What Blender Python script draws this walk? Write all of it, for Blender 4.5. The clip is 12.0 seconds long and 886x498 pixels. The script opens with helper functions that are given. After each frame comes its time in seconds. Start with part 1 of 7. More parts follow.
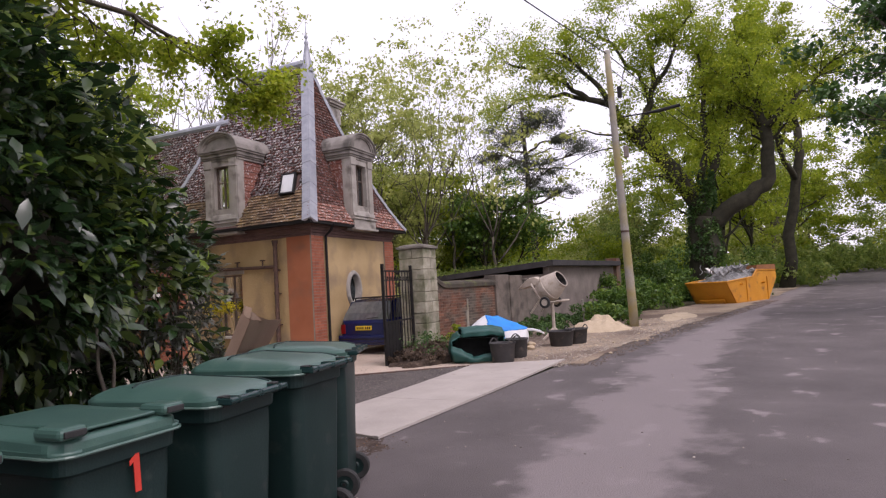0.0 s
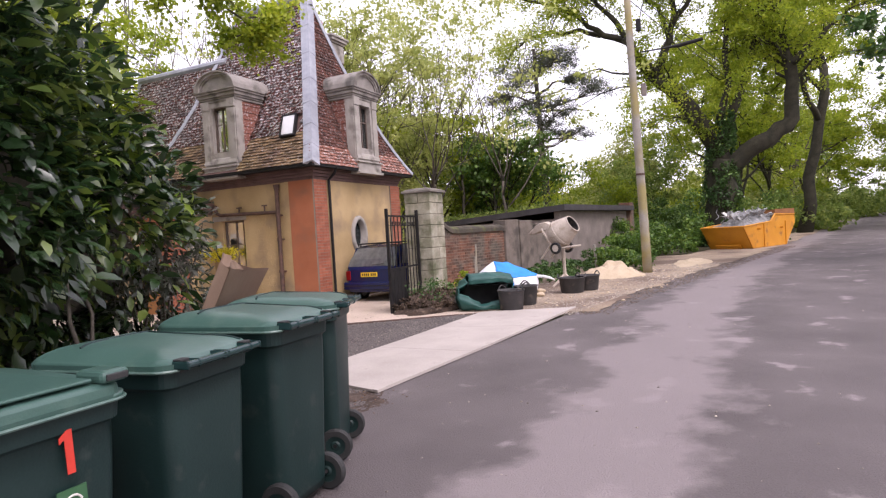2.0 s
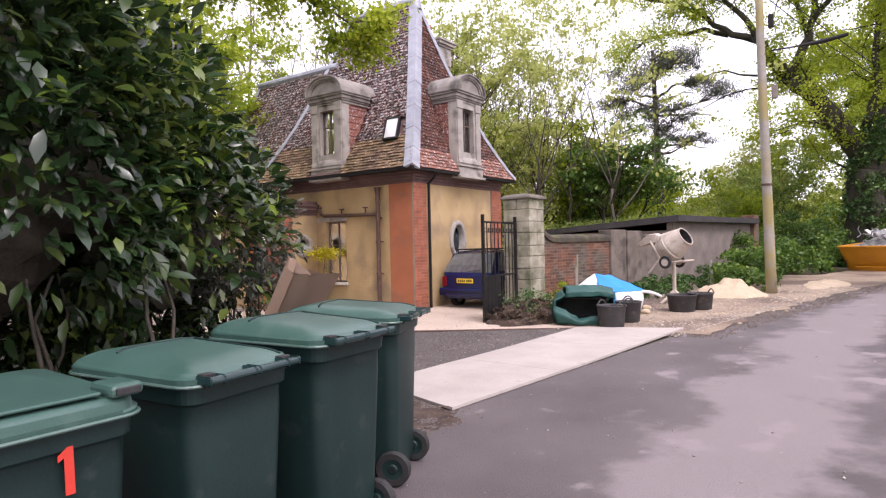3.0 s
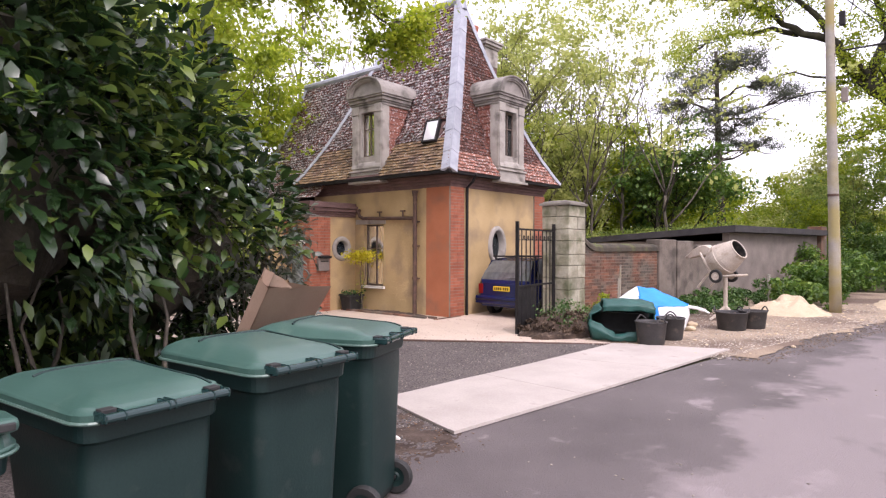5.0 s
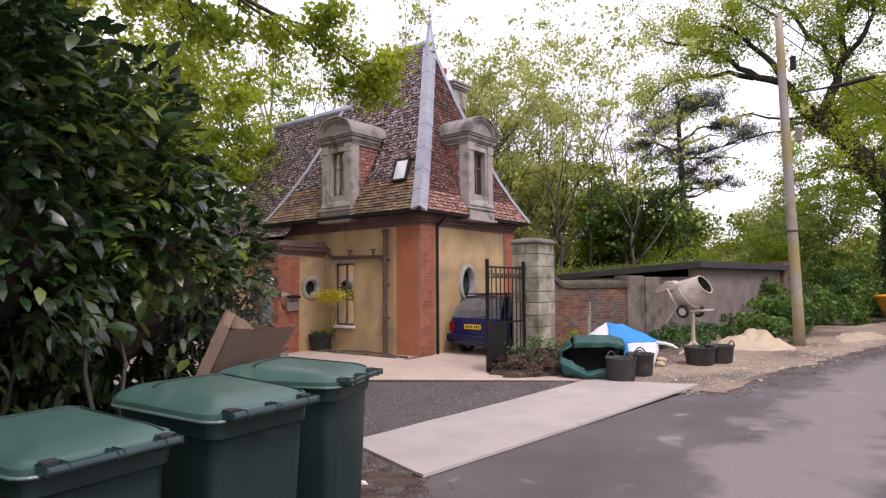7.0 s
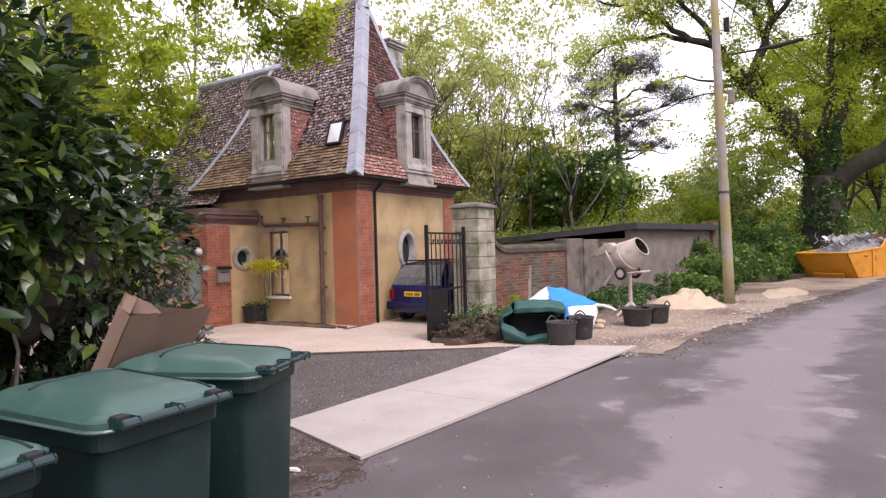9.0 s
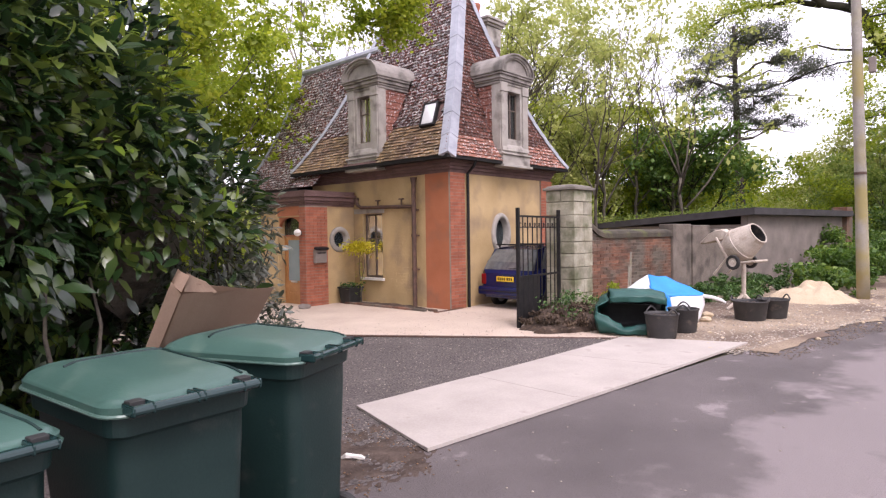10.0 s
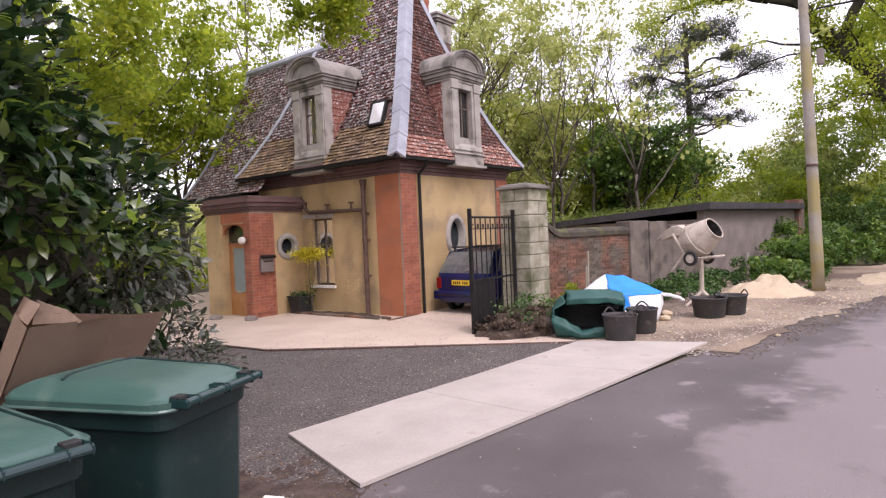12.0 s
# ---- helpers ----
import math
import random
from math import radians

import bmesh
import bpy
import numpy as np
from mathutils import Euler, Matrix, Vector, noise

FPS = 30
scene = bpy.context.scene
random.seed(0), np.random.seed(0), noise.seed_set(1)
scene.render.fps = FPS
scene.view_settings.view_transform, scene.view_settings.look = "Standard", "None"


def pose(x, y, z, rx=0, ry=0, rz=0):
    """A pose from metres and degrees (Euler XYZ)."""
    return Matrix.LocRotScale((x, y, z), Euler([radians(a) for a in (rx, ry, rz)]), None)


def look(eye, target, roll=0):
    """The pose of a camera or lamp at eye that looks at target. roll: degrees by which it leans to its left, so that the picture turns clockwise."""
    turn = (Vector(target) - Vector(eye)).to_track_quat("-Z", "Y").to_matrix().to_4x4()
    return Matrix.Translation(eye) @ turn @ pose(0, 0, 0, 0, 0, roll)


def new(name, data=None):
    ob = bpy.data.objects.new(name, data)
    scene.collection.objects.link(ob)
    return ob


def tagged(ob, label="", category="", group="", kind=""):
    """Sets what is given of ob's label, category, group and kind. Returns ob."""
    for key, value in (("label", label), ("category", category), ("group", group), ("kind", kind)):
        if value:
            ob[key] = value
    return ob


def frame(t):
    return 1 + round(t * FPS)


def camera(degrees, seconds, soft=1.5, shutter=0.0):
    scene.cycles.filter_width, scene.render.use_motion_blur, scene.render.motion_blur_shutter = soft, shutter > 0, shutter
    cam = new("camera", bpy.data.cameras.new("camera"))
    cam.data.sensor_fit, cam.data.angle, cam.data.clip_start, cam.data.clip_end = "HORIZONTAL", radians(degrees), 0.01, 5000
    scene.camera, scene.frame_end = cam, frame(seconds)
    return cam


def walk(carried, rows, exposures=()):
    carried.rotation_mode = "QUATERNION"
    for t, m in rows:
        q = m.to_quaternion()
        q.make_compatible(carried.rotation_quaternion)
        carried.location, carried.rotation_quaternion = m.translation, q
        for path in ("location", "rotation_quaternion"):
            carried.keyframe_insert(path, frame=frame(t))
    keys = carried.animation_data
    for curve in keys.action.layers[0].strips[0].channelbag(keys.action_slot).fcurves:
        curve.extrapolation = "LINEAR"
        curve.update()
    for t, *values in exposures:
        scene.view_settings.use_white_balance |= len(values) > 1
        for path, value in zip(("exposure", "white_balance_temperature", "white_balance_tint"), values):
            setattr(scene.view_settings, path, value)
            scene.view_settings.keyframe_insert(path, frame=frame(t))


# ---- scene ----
cam = camera(71.7, 12.0, 1.25)
PATH = [
    (0, (-12.649, -9.37, 1.591), (-10.831, -8.546, 1.722), -3.4),
    (0.5, (-12.675, -9.359, 1.568), (-10.876, -8.493, 1.682), -2.5),
    (1, (-12.594, -9.397, 1.568), (-10.813, -8.487, 1.578), -2.9),
    (1.5, (-12.401, -9.297, 1.583), (-10.602, -8.424, 1.553), -1.6),
    (2, (-12.14, -9.23, 1.586), (-10.338, -8.363, 1.542), -3.5),
    (2.5, (-11.917, -9.257, 1.604), (-10.208, -8.219, 1.585), -2.5),
    (4.5, (-11.097, -9.177, 1.673), (-9.559, -7.898, 1.658), -0.5),
    (5, (-11.078, -9.378, 1.707), (-9.567, -8.068, 1.701), 0.2),
    (5.5, (-10.986, -9.301, 1.706), (-9.418, -8.06, 1.738), -0.9),
    (6, (-11.039, -9.363, 1.729), (-9.447, -8.154, 1.793), -0.1),
    (6.5, (-11.057, -9.396, 1.718), (-9.476, -8.178, 1.848), -0.5),
    (7, (-11.038, -9.405, 1.711), (-9.471, -8.166, 1.829), -0.4),
    (9, (-10.719, -9.228, 1.763), (-9.039, -8.142, 1.761), -1.6),
    (9.5, (-10.587, -9.181, 1.732), (-8.934, -8.057, 1.689), -2.7),
    (10, (-10.293, -9.213, 1.739), (-8.82, -7.861, 1.693), -0.8),
    (10.5, (-10.195, -9.316, 1.742), (-8.777, -7.908, 1.656), -1.3),
    (11, (-10.012, -9.185, 1.764), (-8.514, -7.864, 1.674), -0.8),
    (11.5, (-9.874, -9.075, 1.781), (-8.302, -7.839, 1.742), -1.5),
    (12, (-9.725, -9.037, 1.766), (-8.175, -7.774, 1.722), -2.4),
]
walk(cam, [(t, look(eye, target, roll)) for t, eye, target, roll in PATH],
     [(0, -0.17, 6200, 23), (1.0, 0.1, 6200, 23), (2.5, 0.5, 6200, 23), (4.5, 0.67, 6200, 23), (5.5, 0.6, 6200, 23), (6.5, 0.24, 6200, 23), (7.2, 0.09, 6200, 23), (9, 0.42, 6200, 23), (11, 0.62, 6200, 23), (12, 0.4, 6200, 23)])

# ---- light ----
SUN_EL, SUN_AZ = radians(52), radians(205)
world = bpy.data.worlds.new("overcast_sky")
scene.world = world
world.use_nodes = True
wn, wl = world.node_tree.nodes, world.node_tree.links
wn.clear()
sky = wn.new("ShaderNodeTexSky")
sky.sky_type = "NISHITA"
sky.sun_disc = False
sky.sun_elevation, sky.sun_rotation = SUN_EL, SUN_AZ
sky.air_density, sky.dust_density, sky.ozone_density = 1.0, 6.0, 0.6
veil = wn.new("ShaderNodeMixRGB")
veil.inputs[0].default_value = 0.72
veil.inputs[2].default_value = (11.0, 10.6, 10.9, 1)
bgn = wn.new("ShaderNodeBackground")
bgn.inputs[1].default_value = 0.15
wout = wn.new("ShaderNodeOutputWorld")
wl.new(sky.outputs[0], veil.inputs[1])
wl.new(veil.outputs[0], bgn.inputs[0])
wl.new(bgn.outputs[0], wout.inputs[0])
sun_data = bpy.data.lights.new("sun", "SUN")
sun_data.energy, sun_data.angle, sun_data.color = 1.3, radians(25), (1.0, 0.96, 0.9)
sun = new("sun", sun_data)
sun.matrix_world = look((0, 0, 30), (0 - math.sin(SUN_AZ) * 10, 0 - math.cos(SUN_AZ) * 10, 30 - 10 * math.tan(SUN_EL)))


# ---- materials ----
def mat(name, c1, c2, scale=3.0, rough=0.8, bump=0.15, bscale=60.0, metal=0.0, rand=0.0, island=0.0, fine=0.5, spots=None, spec=0.5):
    """A surface of two tones, mixed by coarse and fine noise, with relief; rand and island vary whole pieces; spots: (colour, scale, from, to)."""
    m = bpy.data.materials.new(name)
    m.use_nodes = True
    n, l = m.node_tree.nodes, m.node_tree.links
    b = n["Principled BSDF"]
    b.inputs["Roughness"].default_value = rough
    b.inputs["Metallic"].default_value = metal
    b.inputs["Specular IOR Level"].default_value = spec
    geo = n.new("ShaderNodeNewGeometry")
    pos = geo.outputs["Position"]
    a = n.new("ShaderNodeTexNoise")
    a.inputs["Scale"].default_value, a.inputs["Detail"].default_value = scale, 5
    f = n.new("ShaderNodeTexNoise")
    f.inputs["Scale"].default_value, f.inputs["Detail"].default_value = bscale, 3
    l.new(pos, a.inputs["Vector"]), l.new(pos, f.inputs["Vector"])
    blend = n.new("ShaderNodeMix")
    blend.inputs[0].default_value = fine * 0.6
    l.new(a.outputs["Fac"], blend.inputs[2]), l.new(f.outputs["Fac"], blend.inputs[3])
    stretch = n.new("ShaderNodeMapRange")
    stretch.inputs[1].default_value, stretch.inputs[2].default_value = 0.33, 0.67
    l.new(blend.outputs[0], stretch.inputs[0])
    mixc = n.new("ShaderNodeMixRGB")
    mixc.inputs[1].default_value, mixc.inputs[2].default_value = (*c1, 1), (*c2, 1)
    l.new(stretch.outputs[0], mixc.inputs[0])
    col = mixc.outputs[0]
    if spots:
        s = n.new("ShaderNodeTexNoise")
        s.inputs["Scale"].default_value, s.inputs["Detail"].default_value = spots[1], 6
        l.new(pos, s.inputs["Vector"])
        sr = n.new("ShaderNodeMapRange")
        sr.inputs[1].default_value, sr.inputs[2].default_value = spots[2], spots[3]
        l.new(s.outputs["Fac"], sr.inputs[0])
        sm = n.new("ShaderNodeMixRGB")
        sm.inputs[2].default_value = (*spots[0], 1)
        l.new(sr.outputs[0], sm.inputs[0]), l.new(col, sm.inputs[1])
        col = sm.outputs[0]
    if rand or island:
        info = n.new("ShaderNodeObjectInfo") if rand else geo
        hs = n.new("ShaderNodeHueSaturation")
        rr = n.new("ShaderNodeMapRange")
        k = rand or island
        rr.inputs[3].default_value, rr.inputs[4].default_value = 1 - k, 1 + k
        l.new(info.outputs["Random"] if rand else geo.outputs["Random Per Island"], rr.inputs[0])
        l.new(rr.outputs[0], hs.inputs["Value"]), l.new(col, hs.inputs["Color"])
        col = hs.outputs[0]
    l.new(col, b.inputs["Base Color"])
    if bump:
        bp = n.new("ShaderNodeBump")
        bp.inputs["Strength"].default_value, bp.inputs["Distance"].default_value = bump, 0.02
        l.new(f.outputs["Fac"], bp.inputs["Height"])
        l.new(bp.outputs[0], b.inputs["Normal"])
    return m


def leaf_mat(name, c1, c2, c3, rough=0.45, through_share=0.35, spec=0.5):
    """Leaves: three greens by leaf, some light passing through."""
    m = bpy.data.materials.new(name)
    m.use_nodes = True
    n, l = m.node_tree.nodes, m.node_tree.links
    b = n["Principled BSDF"]
    b.inputs["Roughness"].default_value = rough
    b.inputs["Specular IOR Level"].default_value = spec
    geo = n.new("ShaderNodeNewGeometry")
    ramp = n.new("ShaderNodeValToRGB")
    ramp.color_ramp.elements[0].color, ramp.color_ramp.elements[1].color = (*c1, 1), (*c3, 1)
    ramp.color_ramp.elements.new(0.55).color = (*c2, 1)
    big = n.new("ShaderNodeTexNoise")
    big.inputs["Scale"].default_value = 0.9
    l.new(geo.outputs["Position"], big.inputs["Vector"])
    add = n.new("ShaderNodeMath")
    add.operation = "MULTIPLY_ADD"
    add.inputs[1].default_value = 0.6
    l.new(geo.outputs["Random Per Island"], add.inputs[0])
    shift = n.new("ShaderNodeMapRange")
    shift.inputs[1].default_value, shift.inputs[2].default_value = 0.3, 0.7
    shift.inputs[3].default_value, shift.inputs[4].default_value = 0.0, 0.45
    l.new(big.outputs["Fac"], shift.inputs[0])
    l.new(shift.outputs[0], add.inputs[2])
    l.new(add.outputs[0], ramp.inputs[0])
    l.new(ramp.outputs[0], b.inputs["Base Color"])
    tr = n.new("ShaderNodeBsdfTranslucent")
    l.new(ramp.outputs[0], tr.inputs["Color"])
    mx = n.new("ShaderNodeMixShader")
    mx.inputs[0].default_value = through_share
    l.new(b.outputs[0], mx.inputs[1]), l.new(tr.outputs[0], mx.inputs[2])
    l.new(mx.outputs[0], n["Material Output"].inputs[0])
    return m


def glass_mat(name, tint, rough=0.03):
    m = bpy.data.materials.new(name)
    m.use_nodes = True
    b = m.node_tree.nodes["Principled BSDF"]
    b.inputs["Base Color"].default_value = (*tint, 1)
    b.inputs["Roughness"].default_value = rough
    b.inputs["Transmission Weight"].default_value = 0.97
    b.inputs["IOR"].default_value = 1.45
    return m


M = {}
M["soil"] = mat("woodland_soil", (0.05, 0.045, 0.025), (0.12, 0.10, 0.055), 1.5, 0.95, 0.5, 25)
M["road"] = mat("worn_asphalt", (0.078, 0.065, 0.065), (0.136, 0.115, 0.115), 0.8, 0.8, 0.5, 75, fine=0.5, spots=((0.235, 0.20, 0.202), 1.6, 0.62, 0.68))
M["moss"] = mat("mossy_dark_coping", (0.035, 0.03, 0.025), (0.10, 0.082, 0.06), 4, 0.95, 0.6, 30, spots=((0.10, 0.11, 0.04), 3.0, 0.52, 0.68))
M["cap_dark"] = mat("sooty_stone_cap", (0.13, 0.115, 0.10), (0.25, 0.225, 0.195), 4, 0.9, 0.4, 30)
M["apron"] = mat("dark_gritty_asphalt", (0.036, 0.029, 0.028), (0.165, 0.138, 0.13), 1.6, 0.9, 1.0, 38, fine=1.3)
M["drive"] = mat("pale_gravel", (0.43, 0.33, 0.265), (0.62, 0.515, 0.425), 1.0, 0.95, 0.6, 70, fine=0.9)
M["verge"] = mat("sandy_gravel", (0.21, 0.15, 0.105), (0.46, 0.37, 0.27), 1.1, 0.95, 0.8, 45, fine=0.8, spots=((0.15, 0.105, 0.08), 0.55, 0.44, 0.60))
M["board"] = mat("pale_board", (0.37, 0.327, 0.30), (0.47, 0.422, 0.39), 1.6, 0.85, 0.15, 40, spots=((0.27, 0.23, 0.205), 3.2, 0.64, 0.80), spec=0.2)
M["ochre"] = mat("ochre_painted_brick", (0.37, 0.255, 0.12), (0.52, 0.375, 0.20), 1.1, 0.85, 0.2, 35, spots=((0.27, 0.195, 0.125), 1.3, 0.50, 0.72))
M["orange"] = mat("orange_render", (0.32, 0.105, 0.046), (0.43, 0.15, 0.072), 1.4, 0.8, 0.15, 60, spots=((0.27, 0.115, 0.065), 2.0, 0.50, 0.72))
M["brick_o"] = mat("orange_brick", (0.28, 0.09, 0.052), (0.40, 0.145, 0.085), 6.0, 0.85, 0.3, 80, rand=0.18)
M["brick"] = mat("old_red_brick", (0.10, 0.052, 0.036), (0.23, 0.105, 0.065), 3.0, 0.9, 0.5, 70, rand=0.35, spots=((0.12, 0.10, 0.08), 1.4, 0.43, 0.58))
M["mortar"] = mat("old_mortar", (0.20, 0.16, 0.13), (0.33, 0.28, 0.23), 3.0, 0.95, 0.4, 60)
M["frieze"] = mat("dark_brick_frieze", (0.10, 0.058, 0.053), (0.18, 0.105, 0.095), 2.5, 0.9, 0.3, 50)
M["stone"] = mat("weathered_stone", (0.29, 0.265, 0.24), (0.43, 0.395, 0.36), 3.0, 0.85, 0.25, 60, spots=((0.13, 0.115, 0.10), 2.4, 0.53, 0.70))
M["stone_d"] = mat("sooty_moulded_stone", (0.20, 0.18, 0.165), (0.33, 0.30, 0.275), 3.0, 0.85, 0.25, 60, spots=((0.10, 0.09, 0.08), 2.4, 0.50, 0.68))
M["pillar"] = mat("lichened_limestone", (0.23, 0.21, 0.15), (0.43, 0.40, 0.32), 3.5, 0.9, 1.0, 24, rand=0.14, spots=((0.13, 0.135, 0.075), 2.6, 0.48, 0.66))
M["lead"] = mat("grey_lead", (0.27, 0.28, 0.32), (0.42, 0.43, 0.48), 4.0, 0.5, 0.1, 40, metal=0.35)
M["tile"] = mat("clay_roof_tile", (0.11, 0.045, 0.036), (0.24, 0.088, 0.06), 0.9, 0.8, 0.3, 60, island=0.42, spots=((0.46, 0.43, 0.44), 26.0, 0.57, 0.63))
M["tile_p"] = mat("clay_roof_tile_piece", (0.12, 0.066, 0.045), (0.25, 0.165, 0.075), 1.6, 0.8, 0.3, 60, rand=0.45, spots=((0.46, 0.43, 0.40), 24.0, 0.59, 0.66))
M["tile_l"] = mat("lichened_roof_tile", (0.115, 0.05, 0.046), (0.24, 0.098, 0.08), 0.9, 0.8, 0.3, 60, island=0.5, spots=((0.60, 0.58, 0.60), 17.0, 0.495, 0.55))
# near-black: the shadow under each tile course, put into the edge colour
M["tile_edge"] = mat("shaded_tile_edge", (0.022, 0.014, 0.012), (0.05, 0.03, 0.025), 3, 0.95, 0.2, 60)
M["tile_r"] = mat("red_clay_tile_piece", (0.15, 0.058, 0.042), (0.28, 0.11, 0.07), 0.9, 0.8, 0.3, 60, rand=0.4, spots=((0.50, 0.46, 0.45), 21.0, 0.55, 0.63))
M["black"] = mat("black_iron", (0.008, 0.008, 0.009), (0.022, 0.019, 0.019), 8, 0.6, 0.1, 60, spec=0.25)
M["rust"] = mat("rusty_pipe", (0.05, 0.03, 0.025), (0.13, 0.07, 0.05), 8, 0.7, 0.2, 60)
M["grey_sheet"] = mat("grey_window_sheet", (0.16, 0.16, 0.17), (0.26, 0.26, 0.27), 6, 0.9, 0.1, 40)
M["frame"] = mat("brown_window_frame", (0.09, 0.065, 0.05), (0.16, 0.12, 0.10), 5, 0.6, 0.1, 50)
M["white"] = mat("off_white_paint", (0.62, 0.58, 0.54), (0.76, 0.73, 0.70), 3, 0.6, 0.1, 50)
M["glass"] = glass_mat("window_glass", (0.5, 0.54, 0.55))
M["door"] = mat("varnished_door", (0.33, 0.14, 0.04), (0.46, 0.22, 0.08), 5, 0.5, 0.1, 40)
# near-black colour that stands for the darkness of unlit rooms
M["dark"] = mat("unlit_room_sheet", (0.015, 0.014, 0.013), (0.03, 0.028, 0.025), 2, 0.9, 0)
M["bin"] = mat("green_bin_plastic", (0.007, 0.021, 0.020), (0.014, 0.032, 0.030), 3, 0.45, 0.08, 90, spots=((0.035, 0.047, 0.044), 9.0, 0.60, 0.78), spec=0.35)
M["bin_lid"] = mat("faded_bin_lid", (0.040, 0.090, 0.074), (0.060, 0.122, 0.102), 3, 0.33, 0.06, 120, spots=((0.10, 0.16, 0.13), 4.5, 0.58, 0.78))
# paler than the lid: the sheen along its edge as base colour
M["bin_rim"] = mat("sheen_lid_rim", (0.05, 0.11, 0.09), (0.12, 0.18, 0.155), 6, 0.3, 0.05, 90)
M["bin_bar"] = mat("polished_bin_handle", (0.010, 0.03, 0.03), (0.018, 0.042, 0.042), 5, 0.18, 0.02, 90)
M["rubber"] = mat("black_rubber", (0.012, 0.012, 0.012), (0.03, 0.03, 0.03), 8, 0.7, 0.1, 80)
M["tub"] = mat("black_rubber_tub", (0.02, 0.02, 0.022), (0.055, 0.05, 0.05), 4, 0.65, 0.1, 60, spots=((0.12, 0.10, 0.08), 6.0, 0.58, 0.72))
M["card"] = mat("brown_cardboard", (0.31, 0.212, 0.152), (0.40, 0.285, 0.21), 2, 0.85, 0.05, 90)
M["red"] = mat("red_sticker", (0.52, 0.035, 0.02), (0.60, 0.05, 0.03), 4, 0.5, 0)
M["label"] = mat("green_sticker", (0.025, 0.085, 0.035), (0.04, 0.12, 0.05), 4, 0.5, 0)
M["car"] = mat("dark_blue_car_paint", (0.006, 0.010, 0.062), (0.009, 0.016, 0.09), 3, 0.22, 0.0, 50)
M["plate"] = mat("yellow_plate", (0.78, 0.52, 0.02), (0.85, 0.58, 0.03), 3, 0.5, 0)
M["tail"] = mat("red_tail_light", (0.20, 0.008, 0.008), (0.26, 0.012, 0.012), 3, 0.2, 0)
M["chrome"] = mat("bright_metal", (0.5, 0.5, 0.5), (0.6, 0.6, 0.6), 3, 0.3, 0, metal=0.9)
M["tarp_g"] = mat("green_tarpaulin", (0.008, 0.055, 0.046), (0.018, 0.09, 0.077), 3, 0.5, 0.2, 40)
M["tarp_b"] = mat("blue_tarpaulin", (0.01, 0.19, 0.62), (0.02, 0.28, 0.75), 3, 0.5, 0.15, 40)
M["tarp_w"] = mat("white_woven_bag", (0.62, 0.62, 0.64), (0.76, 0.76, 0.78), 3, 0.7, 0.15, 60)
M["mixer"] = mat("cement_caked_drum", (0.38, 0.32, 0.27), (0.55, 0.48, 0.41), 5, 0.85, 0.3, 40, spots=((0.28, 0.22, 0.16), 6, 0.58, 0.72))
M["sand"] = mat("building_sand", (0.44, 0.345, 0.235), (0.58, 0.47, 0.335), 3, 0.95, 0.7, 60, fine=0.8)
M["skip"] = mat("yellow_skip_paint", (0.55, 0.22, 0.01), (0.66, 0.29, 0.02), 2, 0.5, 0.15, 30, spots=((0.25, 0.09, 0.03), 2.5, 0.58, 0.75))
M["skip_rust"] = mat("rusty_steel", (0.20, 0.08, 0.03), (0.33, 0.14, 0.05), 5, 0.8, 0.3, 50)
M["junk"] = mat("grey_rubble", (0.10, 0.10, 0.10), (0.30, 0.30, 0.30), 8, 0.8, 0.3, 40, island=0.6)
M["pole"] = mat("grey_timber_pole", (0.23, 0.21, 0.185), (0.36, 0.33, 0.29), 4, 0.85, 0.4, 40, spots=((0.30, 0.25, 0.11), 1.2, 0.42, 0.62))
M["block"] = mat("grey_rendered_block", (0.155, 0.13, 0.115), (0.26, 0.22, 0.20), 2, 0.9, 0.3, 30)
M["felt"] = mat("dark_roof_felt", (0.03, 0.028, 0.03), (0.06, 0.055, 0.058), 3, 0.8, 0.2, 40)
M["mound"] = mat("dug_brown_soil", (0.028, 0.018, 0.013), (0.085, 0.055, 0.038), 9, 0.95, 1.0, 26, spots=((0.14, 0.10, 0.07), 14.0, 0.58, 0.66))
M["trodden"] = mat("trodden_soil", (0.05, 0.037, 0.032), (0.125, 0.095, 0.08), 5, 0.95, 0.8, 30, spec=0.05)
M["pier"] = mat("brown_weathered_pier", (0.11, 0.09, 0.075), (0.21, 0.175, 0.15), 3, 0.9, 0.5, 30, spots=((0.07, 0.06, 0.05), 2.0, 0.5, 0.65))
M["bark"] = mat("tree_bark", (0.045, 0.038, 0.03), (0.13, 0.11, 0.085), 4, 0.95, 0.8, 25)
M["bark_ivy"] = mat("mossy_oak_bark", (0.016, 0.016, 0.009), (0.055, 0.048, 0.03), 3, 0.95, 0.8, 22)
M["bark_pale"] = mat("pale_thin_bark", (0.17, 0.15, 0.125), (0.30, 0.27, 0.235), 4, 0.95, 0.4, 25)
M["leaf_laurel"] = leaf_mat("laurel_leaf", (0.007, 0.019, 0.007), (0.028, 0.064, 0.018), (0.20, 0.26, 0.048), 0.27, 0.33, 1.0)
M["leaf_shrub"] = leaf_mat("grey_green_shrub_leaf", (0.025, 0.035, 0.02), (0.075, 0.085, 0.055), (0.16, 0.16, 0.12), 0.35, 0.2, 0.8)
M["leaf_shoot"] = leaf_mat("young_laurel_shoot", (0.10, 0.18, 0.02), (0.20, 0.30, 0.03), (0.34, 0.42, 0.05), 0.4, 0.45)
M["leaf_oak"] = leaf_mat("young_oak_leaf", (0.15, 0.22, 0.016), (0.31, 0.39, 0.028), (0.50, 0.53, 0.045), 0.5, 0.6)
